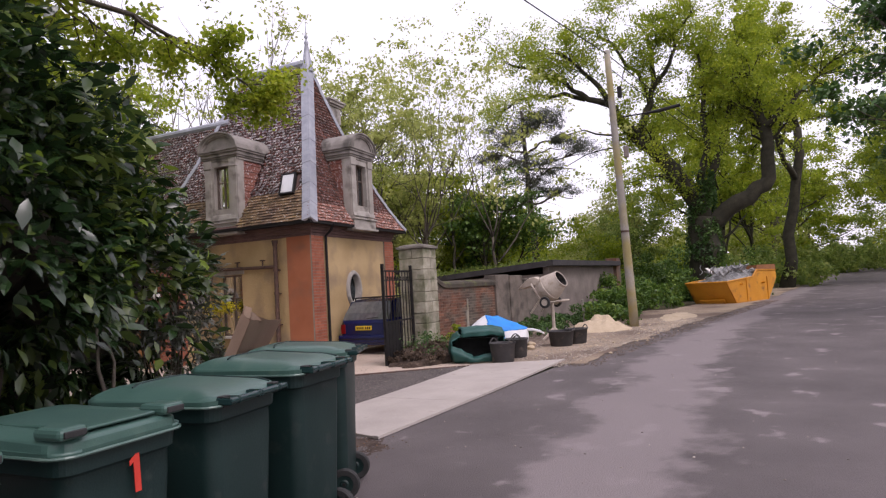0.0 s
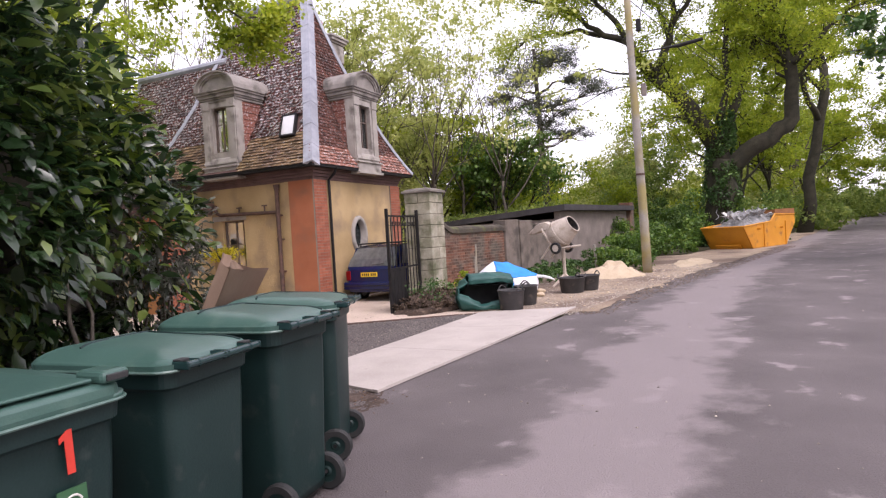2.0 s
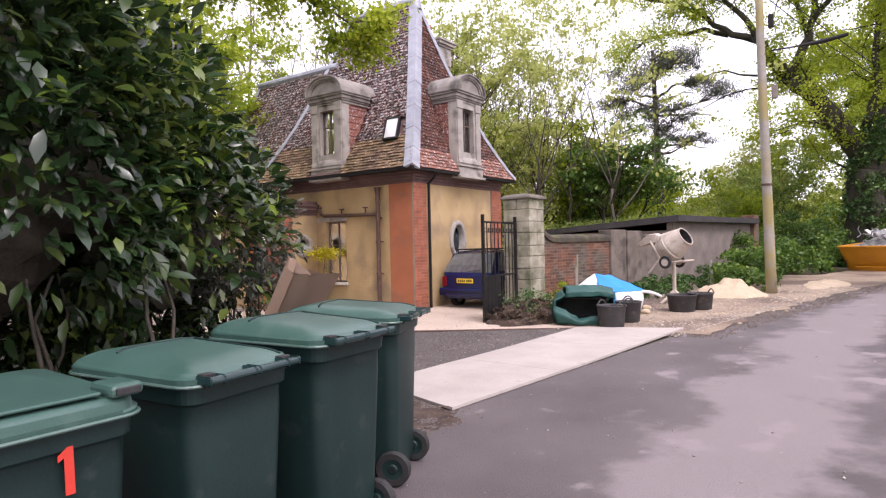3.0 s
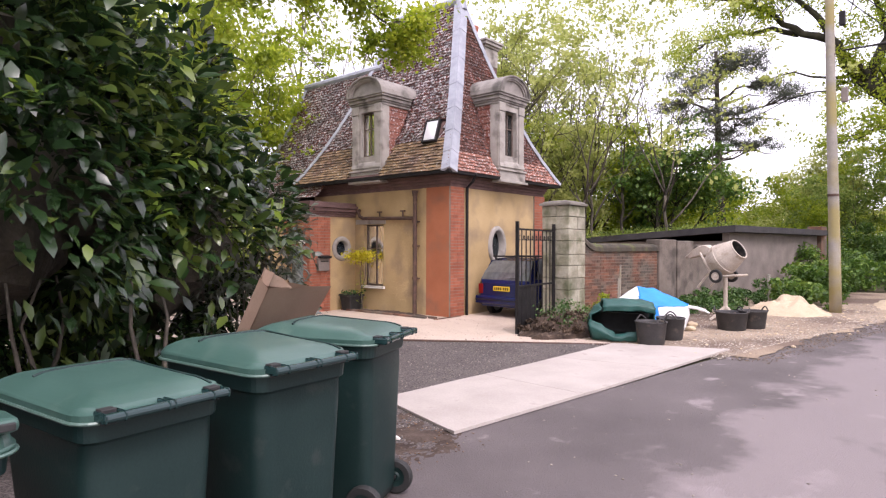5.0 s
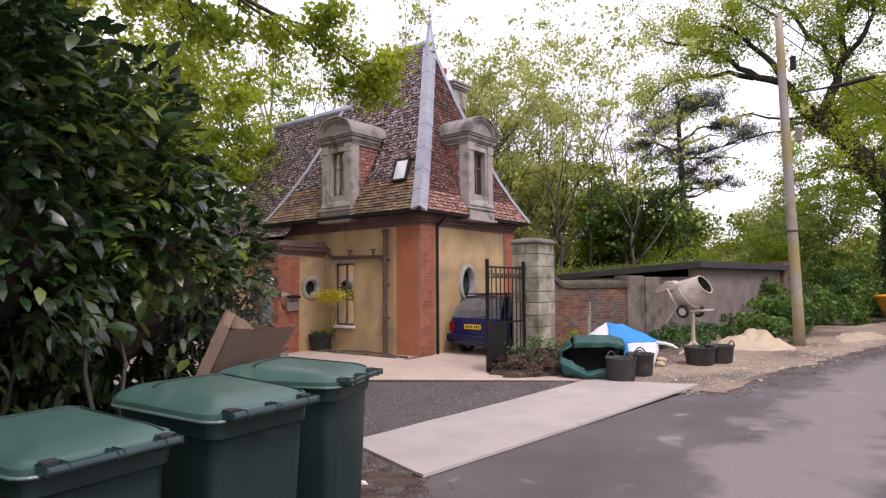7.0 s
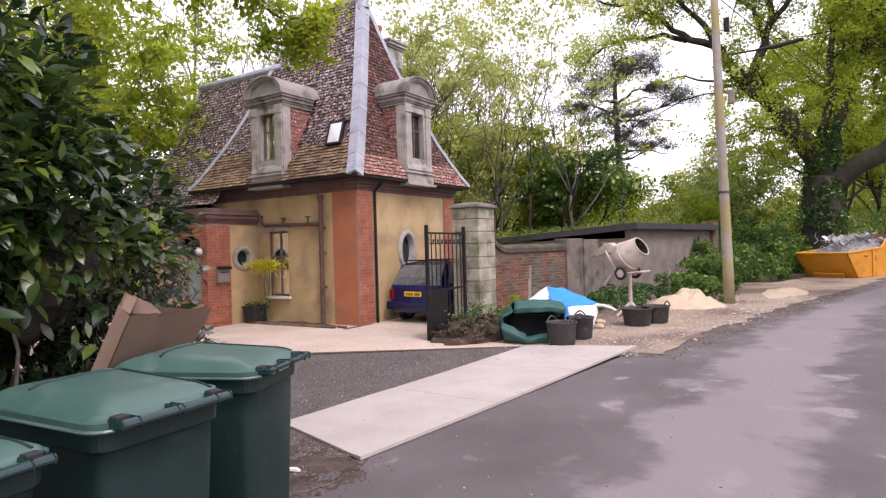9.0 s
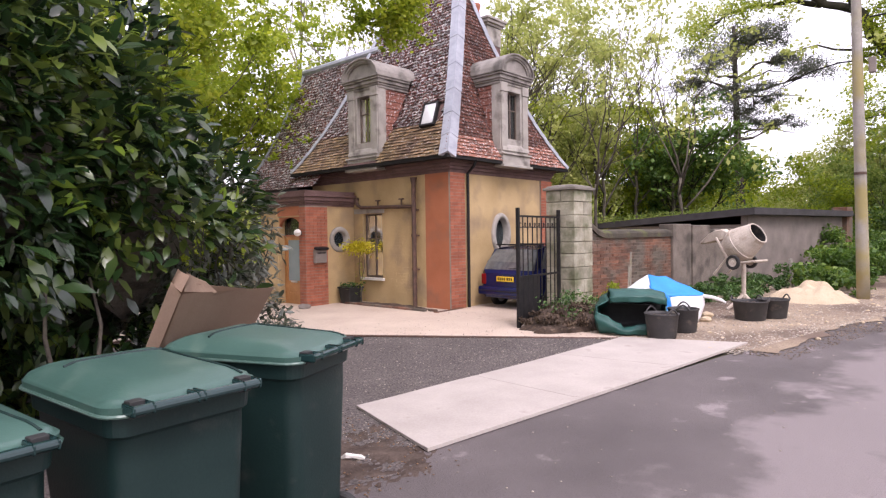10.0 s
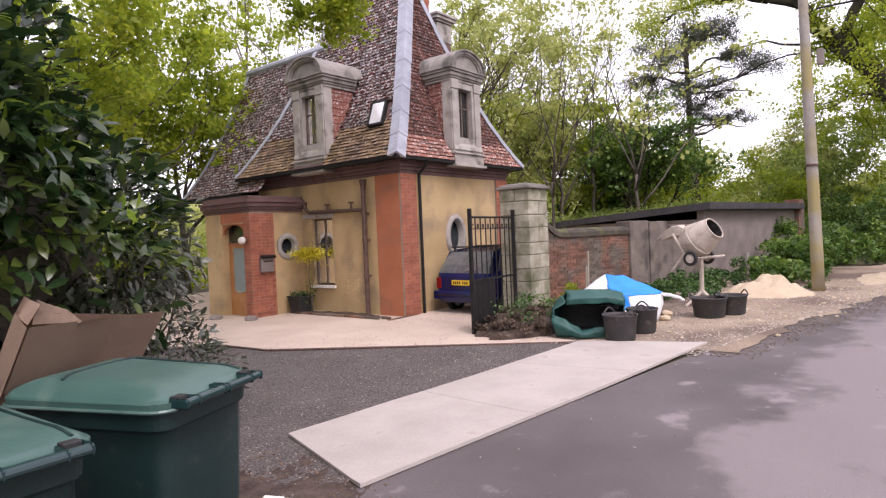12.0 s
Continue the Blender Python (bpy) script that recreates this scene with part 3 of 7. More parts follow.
def slope_sheet(sl, parent, n=14):
    bm = bmesh.new()
    g = [[bm.verts.new(sl.at(s, u / n)) for s in (0, 0.25, 0.5, 0.75, 1)] for u in range(n + 1)]
    for r, t in zip(g, g[1:]):
        for k in range(4):
            bm.faces.new((r[k], r[k + 1], t[k + 1], t[k]))
    bmesh.ops.remove_doubles(bm, verts=bm.verts, dist=0.001)
    return part("roof_slope", bm, M["frieze"], parent, "battened slope under the tiles")


def lay_tiles(sl, parent, skip=None, pieces=0, piece_mat="tile_p", main_mat="tile", gauge=0.096, width=0.16, seed=1):
    """Courses of plain tiles up a slope; the lowest ones are pieces of their own."""
    rng = np.random.default_rng(seed)
    us, u, last = [], 0.0, sl.at(0.5, 0)
    for i in range(1, 2001):
        p = sl.at(0.5, i / 2000)
        if (p - last).length >= gauge:
            us.append((u, i / 2000))
            u, last = i / 2000, p
    allv, made, proto = [], 0, None
    for c, (ua, ub) in enumerate(us):
        p0, p1 = sl.at(0, ua), sl.at(1, ua)
        L = (p1 - p0).length
        if L < 0.2:
            continue
        along = (p1 - p0).normalized()
        up = (sl.at(0.5, min(ub, 1)) - sl.at(0.5, ua)).normalized()
        nor = along.cross(up).normalized()
        if nor.z < 0:
            nor = -nor
        count = max(1, int(L / width))
        w = L / count
        for k in range(-1 if c % 2 else 0, count):
            s0 = (k + (0.5 if c % 2 else 0)) * w
            s1 = min(s0 + w - 0.006, L)
            s0 = max(s0, 0)
            if s1 - s0 < 0.03:
                continue
            o = p0 + along * s0
            if skip and skip(o + along * w / 2):
                continue
            ln, wd = gauge * 1.75, s1 - s0
            t0, t1 = 0.046 + rng.uniform(-0.006, 0.012), 0.006
            th = 0.02
            j = rng.uniform(-0.004, 0.004)
            a = o - up * 0.02 + nor * t0
            v = [a + up * j, a + along * wd - up * j, a + along * wd + up * ln + nor * (t1 - t0), a + up * ln + nor * (t1 - t0)]
            v8 = [*(q - nor * th for q in v), *v]
            if made < pieces and abs(wd - (w - 0.006)) < 1e-3:
                if proto is None:
                    base = v8[0]
                    me = bpy.data.meshes.new("tile")
                    R = Matrix((along, up, nor)).to_4x4()
                    me.from_pydata([R @ (q - base) for q in v8], [], [(4, 5, 6, 7), (0, 1, 5, 4), (1, 2, 6, 5), (3, 0, 4, 7)])
                    me.materials.append(M[piece_mat])
                    # front face takes the painted course shadow
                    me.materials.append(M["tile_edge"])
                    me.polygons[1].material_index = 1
                    proto = me
                ob = new("tile", proto)
                ob.parent = parent
                ob.matrix_world = Matrix.Translation(v8[0]) @ Matrix((along, up, nor)).transposed().to_4x4()
                made += 1
                continue
            allv.append([tuple(q) for q in v8])
    # second material: front faces coloured as the shadow between courses
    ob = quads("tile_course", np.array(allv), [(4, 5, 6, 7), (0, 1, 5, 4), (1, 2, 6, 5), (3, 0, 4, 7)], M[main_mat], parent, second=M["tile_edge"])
    ob["kind"] = "stuff"
    ob["label"] = "courses of old red clay tiles with white lichen"


def lead_hip(sl, end, parent, w, name="hip", laps=6, material="lead", lift=0.062):
    """A folded strip along a hip, in lapped lengths."""
    for k in range(laps):
        bm = bmesh.new()
        rows = []
        for i in range(5):
            u = (k + i / 4 * 1.02) / laps
            u = min(u, 0.995)
            p = sl.at(end, u)
            t = (sl.at(end, min(u + 0.01, 1)) - sl.at(end, max(u - 0.01, 0))).normalized()
            a, b = sl.ends(u)
            inward = ((b - a) if end == 0 else (a - b)).normalized()
            inward = Vector((inward.x, inward.y, 0))
            outd = Vector((sl.b0.x - sl.a0.x, sl.b0.y - sl.a0.y, 0)) if end == 0 else Vector((sl.b1.x - sl.a1.x, sl.b1.y - sl.a1.y, 0))
            other = (outd - inward * outd.dot(inward)).normalized()
            n1 = inward.cross(t).normalized()
            n1 = n1 if n1.z > 0 else -n1
            n2 = other.cross(t).normalized()
            n2 = n2 if n2.z > 0 else -n2
            e1 = t.cross(n1).normalized()
            e1 = e1 if e1.dot(inward) > 0 else -e1
            e2 = t.cross(n2).normalized()
            e2 = e2 if e2.dot(other) > 0 else -e2
            hgt = lift + 0.012 * (1 - i / 4)
            top = p + (n1 + n2).normalized() * (hgt + 0.02)
            rows.append([bm.verts.new(p + e1 * w + n1 * (hgt - 0.015)), bm.verts.new(p + e1 * w + n1 * hgt), bm.verts.new(top), bm.verts.new(p + e2 * w + n2 * hgt), bm.verts.new(p + e2 * w + n2 * (hgt - 0.015))])
        for r, s in zip(rows, rows[1:]):
            for q in range(4):
                bm.faces.new((r[q], r[q + 1], s[q + 1], s[q]))
        bm.faces.new(rows[0])
        part(name, bm, M[material], parent)


OX, OY = 0.40, 0.30
RX, RY0, RY1 = 2.03, 1.35, 3.85
c00, c10, c11, c01 = (-OX, -OY), (HX + OX, -OY), (HX + OX, HY + OX), (-OX, HY + OX)
V2 = lambda p: Vector((p[0], p[1], 0))
r0, r1 = Vector((RX, RY0, 0)), Vector((RX, RY1, 0))
roof = new("roof")
roof.parent = house
roof.empty_display_size = 0.1
roof["label"] = "steep concave roof of red clay tiles with lead hips"
S_left = Slope(V2(c01), V2(c00), r1, r0, EZ, HGT)
S_front = Slope(V2(c00), V2(c10), r0, r0, EZ, HGT)
S_right = Slope(V2(c10), V2(c11), r0, r1, EZ, HGT)
S_back = Slope(V2(c11), V2(c01), r1, r1, EZ, HGT)
for s in (S_left, S_front, S_right, S_back):
    slope_sheet(s, roof)
in_dormer1 = lambda p: 2.02 < p.y < 3.24 and p.z < 5.6
in_dormer2 = lambda p: 1.5 < p.x < 2.72 and p.z < 5.6
sky_light = lambda p: 0.48 < p.y < 1.0 and 4.22 < p.z < 4.85
lay_tiles(S_left, roof, lambda p: (2.03 < p.y < 3.27 and p.z < 5.7) or sky_light(p), 290, main_mat="tile_l", seed=2)
lay_tiles(S_front, roof, lambda p: 1.49 < p.x < 2.73 and p.z < 5.7, 120, "tile_r", seed=3)
lay_tiles(S_right, roof, seed=4)
lead_hip(S_left, 1, roof, 0.19, "lead_hip", 7)
lead_hip(S_front, 1, roof, 0.10, "lead_hip", 9)
lead_hip(S_left, 0, roof, 0.09, "lead_hip", 9)
bm = bmesh.new()
tube(bm, [(RX, RY0 - 0.05, EZ + HGT + 0.02), (RX, RY1 + 0.1, EZ + HGT + 0.02)], [0.13, 0.13], 10)
part("ridge", bm, M["lead"], roof, "pale lead ridge")
bm = bmesh.new()
lathe(bm, [(0.17, 8.25), (0.13, 8.55), (0.085, 8.85), (0.05, 9.1), (0.07, 9.13), (0.05, 9.18), (0.02, 9.24), (0.05, 9.29), (0.055, 9.33), (0.02, 9.39), (0.012, 9.5), (0.006, 9.95), (0.0, 9.96)], 12, Matrix.Translation((RX, RY0, 0)))
part("finial", bm, M["lead"], roof, "lead spire with an iron finial rod", smooth=True)
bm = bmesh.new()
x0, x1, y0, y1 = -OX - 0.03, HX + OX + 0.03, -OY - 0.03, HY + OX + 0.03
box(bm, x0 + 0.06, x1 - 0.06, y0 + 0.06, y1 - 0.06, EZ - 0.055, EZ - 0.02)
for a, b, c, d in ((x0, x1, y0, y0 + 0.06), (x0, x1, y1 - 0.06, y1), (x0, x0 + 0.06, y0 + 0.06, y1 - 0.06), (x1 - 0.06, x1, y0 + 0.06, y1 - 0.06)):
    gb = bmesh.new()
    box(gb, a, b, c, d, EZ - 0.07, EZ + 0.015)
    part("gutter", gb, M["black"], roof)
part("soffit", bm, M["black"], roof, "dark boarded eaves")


def dormer(m, label):
    """A stone dormer in its own frame: u across, y inwards, z from the eaves."""
    d = new("dormer")
    d.parent = house
    d.empty_display_size = 0.1
    d["label"] = label
    w, fy = 0.57, -0.27
    bm = bmesh.new()
    zb, zt = 3.36, 5.45
    wu, wz0, wz1 = 0.255, 4.06, 5.22
    box(bm, -w, -wu, fy, -0.02, zb + 0.42, zt, 0, m)
    box(bm, wu, w, fy, -0.02, zb + 0.42, zt, 0, m)
    box(bm, -wu, wu, fy, -0.02, zb + 0.42, wz0, 0, m)
    box(bm, -wu, wu, fy, -0.02, wz1, zt, 0, m)
    part("front", bm, M["stone"], d, "weathered grey stone face")
    for sx in (-1, 1):
        for k in range(17):
            bm = bmesh.new()
            u0, u1 = sorted((sx * (w - 0.12), sx * (w - 0.03 + 0.012 * (k % 2))))
            box(bm, u0, u1, -0.02, 1.2, 3.9 + k * 0.091, 3.9 + k * 0.091 + 0.083, 0, m)
            part("cheek_course", bm, M["tile"], d)
    bm = bmesh.new()
    for a, z0, z1 in ((-0.01, zb + 0.41, zb + 0.42),):
        box(bm, -w - a, w + a, fy - a, 0.2, z0, z1, 0.006, m)
    for a, ya, z0, z1 in ((0.0, -0.34, zb + 0.06, zb + 0.30), (0.03, -0.38, zb + 0.30, zb + 0.345), (-0.02, -0.30, zb + 0.345, zb + 0.40), (0.04, -0.40, zb + 0.0, zb + 0.06)):
        box(bm, -w - a, w + a, ya, 0.2, z0, z1, 0.008, m)
    loft(bm, [[m @ Vector((sx * (w - 0.02), y, z)) for y, z in ((-0.335, zb + 0.40), (-0.32, zb + 0.47), (-0.295, zb + 0.53), (fy, zb + 0.56), (0.2, zb + 0.56), (0.2, zb + 0.40))] for sx in (-1, 1)])
    part("apron", bm, M["stone"], d, "moulded stone base")
    for sx in (-1, 1):
        bm = bmesh.new()
        u0, u1 = sorted((sx * (w - 0.02), sx * (w - 0.24)))
        box(bm, u0, u1, fy - 0.035, fy, zb + 0.46, zt - 0.28, 0.005, m)
        box(bm, u0 - 0.02, u1 + 0.02, fy - 0.05, fy, zt - 0.27, zt - 0.05, 0.008, m)
        part("pilaster", bm, M["stone"], d)
    bm = bmesh.new()
    for a, z0, z1 in ((0.02, 5.36, 5.42), (0.045, 5.425, 5.47), (0.075, 5.475, 5.56), (0.11, 5.565, 5.615), (0.135, 5.62, 5.66)):
        box(bm, -w - a, w + a, fy - a, 0.72, z0, z1, 0.006, m)
    part("cornice", bm, M["stone_d"], d, "stepped stone cornice")
    n = 16
    W, H = w + 0.12, 0.47
    bm = bmesh.new()
    arch = lambda k, s: (W * s * math.cos(math.pi * k / n), 5.662 + H * s * math.sin(math.pi * k / n))
    ya, yb, yc = fy - 0.13, fy - 0.04, 0.95
    prof = ((0.72, yb), (0.72, ya + 0.05), (0.78, ya + 0.05), (0.80, ya + 0.02), (0.92, ya + 0.02), (0.93, ya - 0.02), (1.0, ya - 0.02), (1.0, yc))
    rr = [[bm.verts.new(m @ Vector((arch(k, s)[0], y, arch(k, s)[1]))) for k in range(n + 1)] for s, y in prof]
    for r, s in zip(rr, rr[1:]):
        for k in range(n):
            bm.faces.new((r[k], r[k + 1], s[k + 1], s[k]))
    bm.faces.new(rr[0])
    part("pediment", bm, M["stone_d"], d, "curved stone pediment")
    win = new("window")
    win.parent = d
    win.empty_display_size = 0.1
    part_bm = bmesh.new()
    f = 0.04
    for a, b, c, e in ((-wu, -wu + f, wz0, wz1), (wu - f, wu, wz0, wz1), (-wu + f, wu - f, wz0, wz0 + f), (-wu + f, wu - f, wz1 - f, wz1)):
        box(part_bm, a, b, fy + 0.12, fy + 0.18, c, e, 0, m)
    box(part_bm, -0.02, 0.02, fy + 0.125, fy + 0.175, wz0 + f, wz1 - f, 0, m)
    box(part_bm, -wu + f, wu - f, fy + 0.13, fy + 0.17, 4.78, 4.81, 0, m)
    part("frame", part_bm, M["frame"], win)
    bm = bmesh.new()
    box(bm, -wu + f, wu - f, fy + 0.148, fy + 0.154, wz0 + f, wz1 - f, 0, m)
    part("pane", bm, M["glass"], win)
    # near-black panel in place of an unlit attic room
    bm = bmesh.new()
    box(bm, -wu - 0.02, wu + 0.02, 0.0, 0.007, wz0 - 0.02, wz1 + 0.02, 0, m)
    part("blind", bm, M["dark"], win, "near-black sheet standing in for the unlit room behind the glass")
    return d


dormer(Matrix.Translation((2.11, 0, 0)), "stone dormer with a curved pediment")
dormer(LEFT @ Matrix.Translation((2.63, 0, 0)), "stone dormer with a curved pediment")

# skylight
n_sl = (S_left.at(0.85, 0.27) - S_left.at(0.85, 0.17)).normalized()
sk = new("skylight")
sk.parent = house
sk["label"] = "small tilted roof window with the sky's reflection painted pale on its glass"
up = n_sl
nr = Vector((-up.z, 0, up.x)).normalized()
base = Vector((S_left.at(0.85, 0.2).x, 0.74, 0))
uu = next(i / 500 for i in range(500) if S_left.at(0.85, i / 500).z > 4.24)
base.x, base.z = S_left.at(0.85, uu).x, 4.24
Msk = Matrix.Translation(base + nr * 0.03) @ Matrix((Vector((0, 1, 0)), up, nr)).transposed().to_4x4()
bm = bmesh.new()
for a, b, c, d in ((-0.24, -0.19, 0, 0.75), (0.19, 0.24, 0, 0.75), (-0.19, 0.19, 0, 0.05), (-0.19, 0.19, 0.70, 0.75)):
    box(bm, a, b, c, d, 0, 0.09, 0, Msk)
part("frame", bm, M["black"], sk)
bm = bmesh.new()
box(bm, -0.19, 0.19, 0.05, 0.70, 0.065, 0.075, 0, Msk)
# whitish base colour stands in for the sky mirrored in the pane
pane_mat = mat("sky_white_pane", (0.55, 0.55, 0.56), (0.68, 0.68, 0.69), 3, 0.08, 0, spec=1.0)
pane_mat.node_tree.nodes["Principled BSDF"].inputs["Coat Weight"].default_value = 1.0
part("pane", bm, pane_mat, sk, "pane with the white sky reflection put into its colour")

# chimney beyond the ridge
ch = new("chimney")
ch.parent = house
bm = bmesh.new()
box(bm, 3.65, 4.25, 1.75, 2.55, 4.2, 7.55)
part("shaft", bm, M["frieze"], ch, "brick chimney shaft")
bm = bmesh.new()
for a, z0, z1 in ((0.02, 7.2, 7.72), (0.06, 7.73, 7.79), (0.12, 7.795, 7.88), (0.16, 7.885, 7.95)):
    box(bm, 3.65 - a, 4.25 + a, 1.75 - a, 2.55 + a, z0, z1, 0.008)
part("cap", bm, M["stone"], ch, "moulded stone chimney cap")
bm = bmesh.new()
lathe(bm, [(0.0, 7.95), (0.16, 7.95), (0.13, 8.35), (0.15, 8.4), (0.17, 8.48), (0.15, 8.52), (0.1, 8.5)], 16, Matrix.Translation((3.85, 2.35, 0)))
part("pot", bm, M["brick_o"], ch, "red clay chimney pot", smooth=True)

# ---- wing behind and porch ----
bm = bmesh.new()
wall_cells(bm, HY, 7.95, 0, 3.05, 0.3, [], LEFT)
box(bm, 0.3, 3.6, 7.65, 7.95, 0, 3.05)
part("wall", bm, M["ochre"], house, "ochre wall of the rear wing")
W_left = Slope(V2((-0.42, 8.35)), V2((-0.42, 4.6)), V2((1.5, 7.55)), V2((1.5, 4.0)), 3.1, 3.9)
W_end = Slope(V2((3.7, 8.35)), V2((-0.42, 8.35)), V2((1.5, 7.55)), V2((1.5, 7.55)), 3.1, 3.9)
W_right = Slope(V2((3.7, 4.6)), V2((3.7, 8.35)), V2((1.5, 4.0)), V2((1.5, 7.55)), 3.1, 3.9)
wing_roof = new("wing_roof")
wing_roof.parent = house
for s in (W_left, W_end, W_right):
    slope_sheet(s, wing_roof)
lay_tiles(W_left, wing_roof, main_mat="tile_l", seed=6)
lead_hip(W_left, 0, wing_roof, 0.09, "lead_hip", 9)
bm = bmesh.new()
tube(bm, [(1.5, 3.9, 7.02), (1.5, 7.6, 7.02)], [0.12, 0.12], 10)
part("ridge", bm, M["lead"], wing_roof)
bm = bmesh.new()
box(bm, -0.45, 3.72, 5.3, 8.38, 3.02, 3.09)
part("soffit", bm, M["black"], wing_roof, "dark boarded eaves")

PX, PY0, PY1, PZ = -1.5, 3.4, 5.3, 2.72
PF = Matrix.Translation((0, PY0, 0))
PL = Matrix.Translation((PX, 0, 0)) @ LEFT
bm = bmesh.new()
wall_cells(bm, PX + 0.25, 0, 0, PZ, 0.25, [("o", -0.47, 1.66, 0.26, 0.26)], PF)
part("porch_wall", bm, M["ochre"], house, "ochre porch wall with a round window")
bm = bmesh.new()
wall_cells(bm, PY0, PY1, 0, PZ, 0.25, [("r", 4.13, 1.12, 0.46, 1.12)], PL)
box(bm, PX + 0.25, 0, PY1 - 0.25, PY1, 0, PZ)
part("porch_wall", bm, M["ochre"], house, "porch front wall with the door opening")
bm = bmesh.new()
box(bm, PX - 0.03, -0.88, PY0 - 0.03, PY0, 0, 2.5)
box(bm, PX - 0.03, PX, PY0, 3.64, 0, 2.5)
core = part("porch_pilaster", bm, M["mortar"], house, "orange brick porch corner")
shared = {}
for c in range(33):
    for face, u0, u1 in ((0, PX - 0.03, -0.88), (1, PY0 - 0.03, 3.64)):
        x = u0 - (0.1125 if (c + face) % 2 else 0)
        while x < u1 - 0.02:
            a, b = max(x, u0), min(x + 0.225, u1)
            x += 0.225
            key = (face, round(b - a, 3))
            if b - a < 0.03:
                continue
            if key not in shared:
                bb = bmesh.new()
                if face == 0:
                    box(bb, 0.004, b - a - 0.004, -0.01, 0.004, 0.004, 0.069)
                else:
                    box(bb, -0.01, 0.004, 0.004, b - a - 0.004, 0.004, 0.069)
                br = part("brick", bb, M["brick_o"], core)
                shared[key] = br.data
            else:
                br = new("brick", shared[key])
                br.parent = core
            br.location = (a, PY0 - 0.03, c * 0.075) if face == 0 else (PX - 0.03, a, c * 0.075)
bm = bmesh.new()
box(bm, PX - 0.02, PX, 4.62, PY1, 0, 2.5)
part("porch_pilaster", bm, M["ochre"], house, "stained ochre porch jamb")
bm = bmesh.new()
box(bm, PX - 0.015, PX, 3.64, 4.62, 2.27, 2.5)
part("door_head", bm, M["orange"], house, "orange lintel over the door")
bm = bmesh.new()
for a, z0, z1 in ((0.03, 2.5, 2.56), (0.06, 2.565, 2.62), (0.10, 2.625, 2.72), (0.13, 2.725, 2.79), (0.05, 2.795, 2.88)):
    box(bm, PX - a, -0.003, PY0 - a, PY1 + a, z0, z1, 0.008)
part("porch_parapet", bm, M["frieze"], house, "dark weathered brick porch parapet")
oval_window(-0.47, 1.66, 0.20, 0.20, PF, 0.13, 0.03)
dr = new("door")
dr.parent = house
dr["label"] = "varnished wooden door with tall frosted glass"
bm = bmesh.new()
dx = PX + 0.16
box(bm, dx, dx + 0.06, 3.67, 3.82, 0.03, 1.75, 0.004)
box(bm, dx, dx + 0.06, 4.44, 4.59, 0.03, 1.75, 0.004)
box(bm, dx, dx + 0.06, 3.82, 4.44, 0.03, 0.62, 0.004)
box(bm, dx, dx + 0.06, 3.82, 4.44, 1.66, 1.75, 0.004)
box(bm, dx - 0.012, dx, 3.88, 4.38, 0.12, 0.32, 0.006)
box(bm, dx - 0.012, dx, 3.88, 4.38, 0.36, 0.56, 0.006)
part("leaf", bm, M["door"], dr)
bm = bmesh.new()
box(bm, dx + 0.02, dx + 0.03, 3.82, 4.44, 0.62, 1.66)
part("pane", bm, mat("frosted_glass", (0.22, 0.27, 0.28), (0.27, 0.32, 0.33), 3, 0.25, 0), dr, "grey frosted glass")
bm = bmesh.new()
box(bm, dx + 0.02, dx + 0.05, 3.67, 4.59, 1.79, 2.24)
part("fanlight", bm, M["glass"], dr, "arched glass over the door")
bm = bmesh.new()
box(bm, dx - 0.02, dx + 0.07, 3.67, 4.59, 1.75, 1.79)
for k in range(12):
    t0, t1 = math.pi * k / 12, math.pi * (k + 1) / 12
    pts = [(-0.46 * math.cos(t0), 0.2 + 0.24 * math.sin(t0)), (-0.46 * math.cos(t1), 0.2 + 0.24 * math.sin(t1)), (-0.46 * math.cos(t1), 0.45), (-0.46 * math.cos(t0), 0.45)]
    ngon_prism(bm, pts, 0.08, Matrix.Translation((PX + 0.02, 4.13, 1.79)) @ Matrix(((0, 0, 1, 0), (1, 0, 0, 0), (0, 1, 0, 0), (0, 0, 0, 1))))
part("arch", bm, M["orange"], dr, "arched orange surround")
bm = bmesh.new()
box(bm, dx - 0.05, dx - 0.012, 4.0, 4.26, 0.58, 0.62, 0.01)
part("letter_flap", bm, M["chrome"], dr)
# near-black panel painted as the unlit hall
bm = bmesh.new()
box(bm, dx + 0.3, dx + 0.31, 3.5, 4.9, 0, 2.5)
part("hall", bm, M["dark"], dr, "near-black sheet standing in for the unlit hall behind the glass")

# bricks showing through the paint beside the window
patch = new("exposed_brick")
patch.parent = house
patch["label"] = "courses of painted brick showing beside the window"
bb = bmesh.new()
box(bb, -0.007, 0.002, 0.004, 0.218, 0.004, 0.069, 0.002)
first_brick = part("brick", bb, M["ochre"], patch)
first_brick.location = (0, 1.45, 0.3)
rng = random.Random(77)
for c in range(26):
    for k in range(3):
        if rng.random() < 0.45:
            continue
        br = new("brick", first_brick.data)
        br.parent = patch
        br.location = (0, 1.22 + k * 0.225 + (0.1125 if c % 2 else 0), 0.375 + c * 0.075)

# pipes on the walls
bm = bmesh.new()
rod(bm, (-0.10, 1.06, 0.03), (-0.10, 1.06, 3.02), 0.055, n=12)
for z in (0.9, 1.7, 2.3):
    rod(bm, (-0.10, 1.06, z), (-0.10, 1.06, z + 0.07), 0.068, n=12)
    box(bm, -0.1, 0.0, 0.98, 1.14, z + 0.02, z + 0.05)
rod(bm, (-0.10, 1.06, 2.95), (-0.10, 1.06, 3.1), 0.06, 0.085, 12)
part("downpipe", bm, M["rust"], house, "old brown cast-iron downpipe")
bm = bmesh.new()
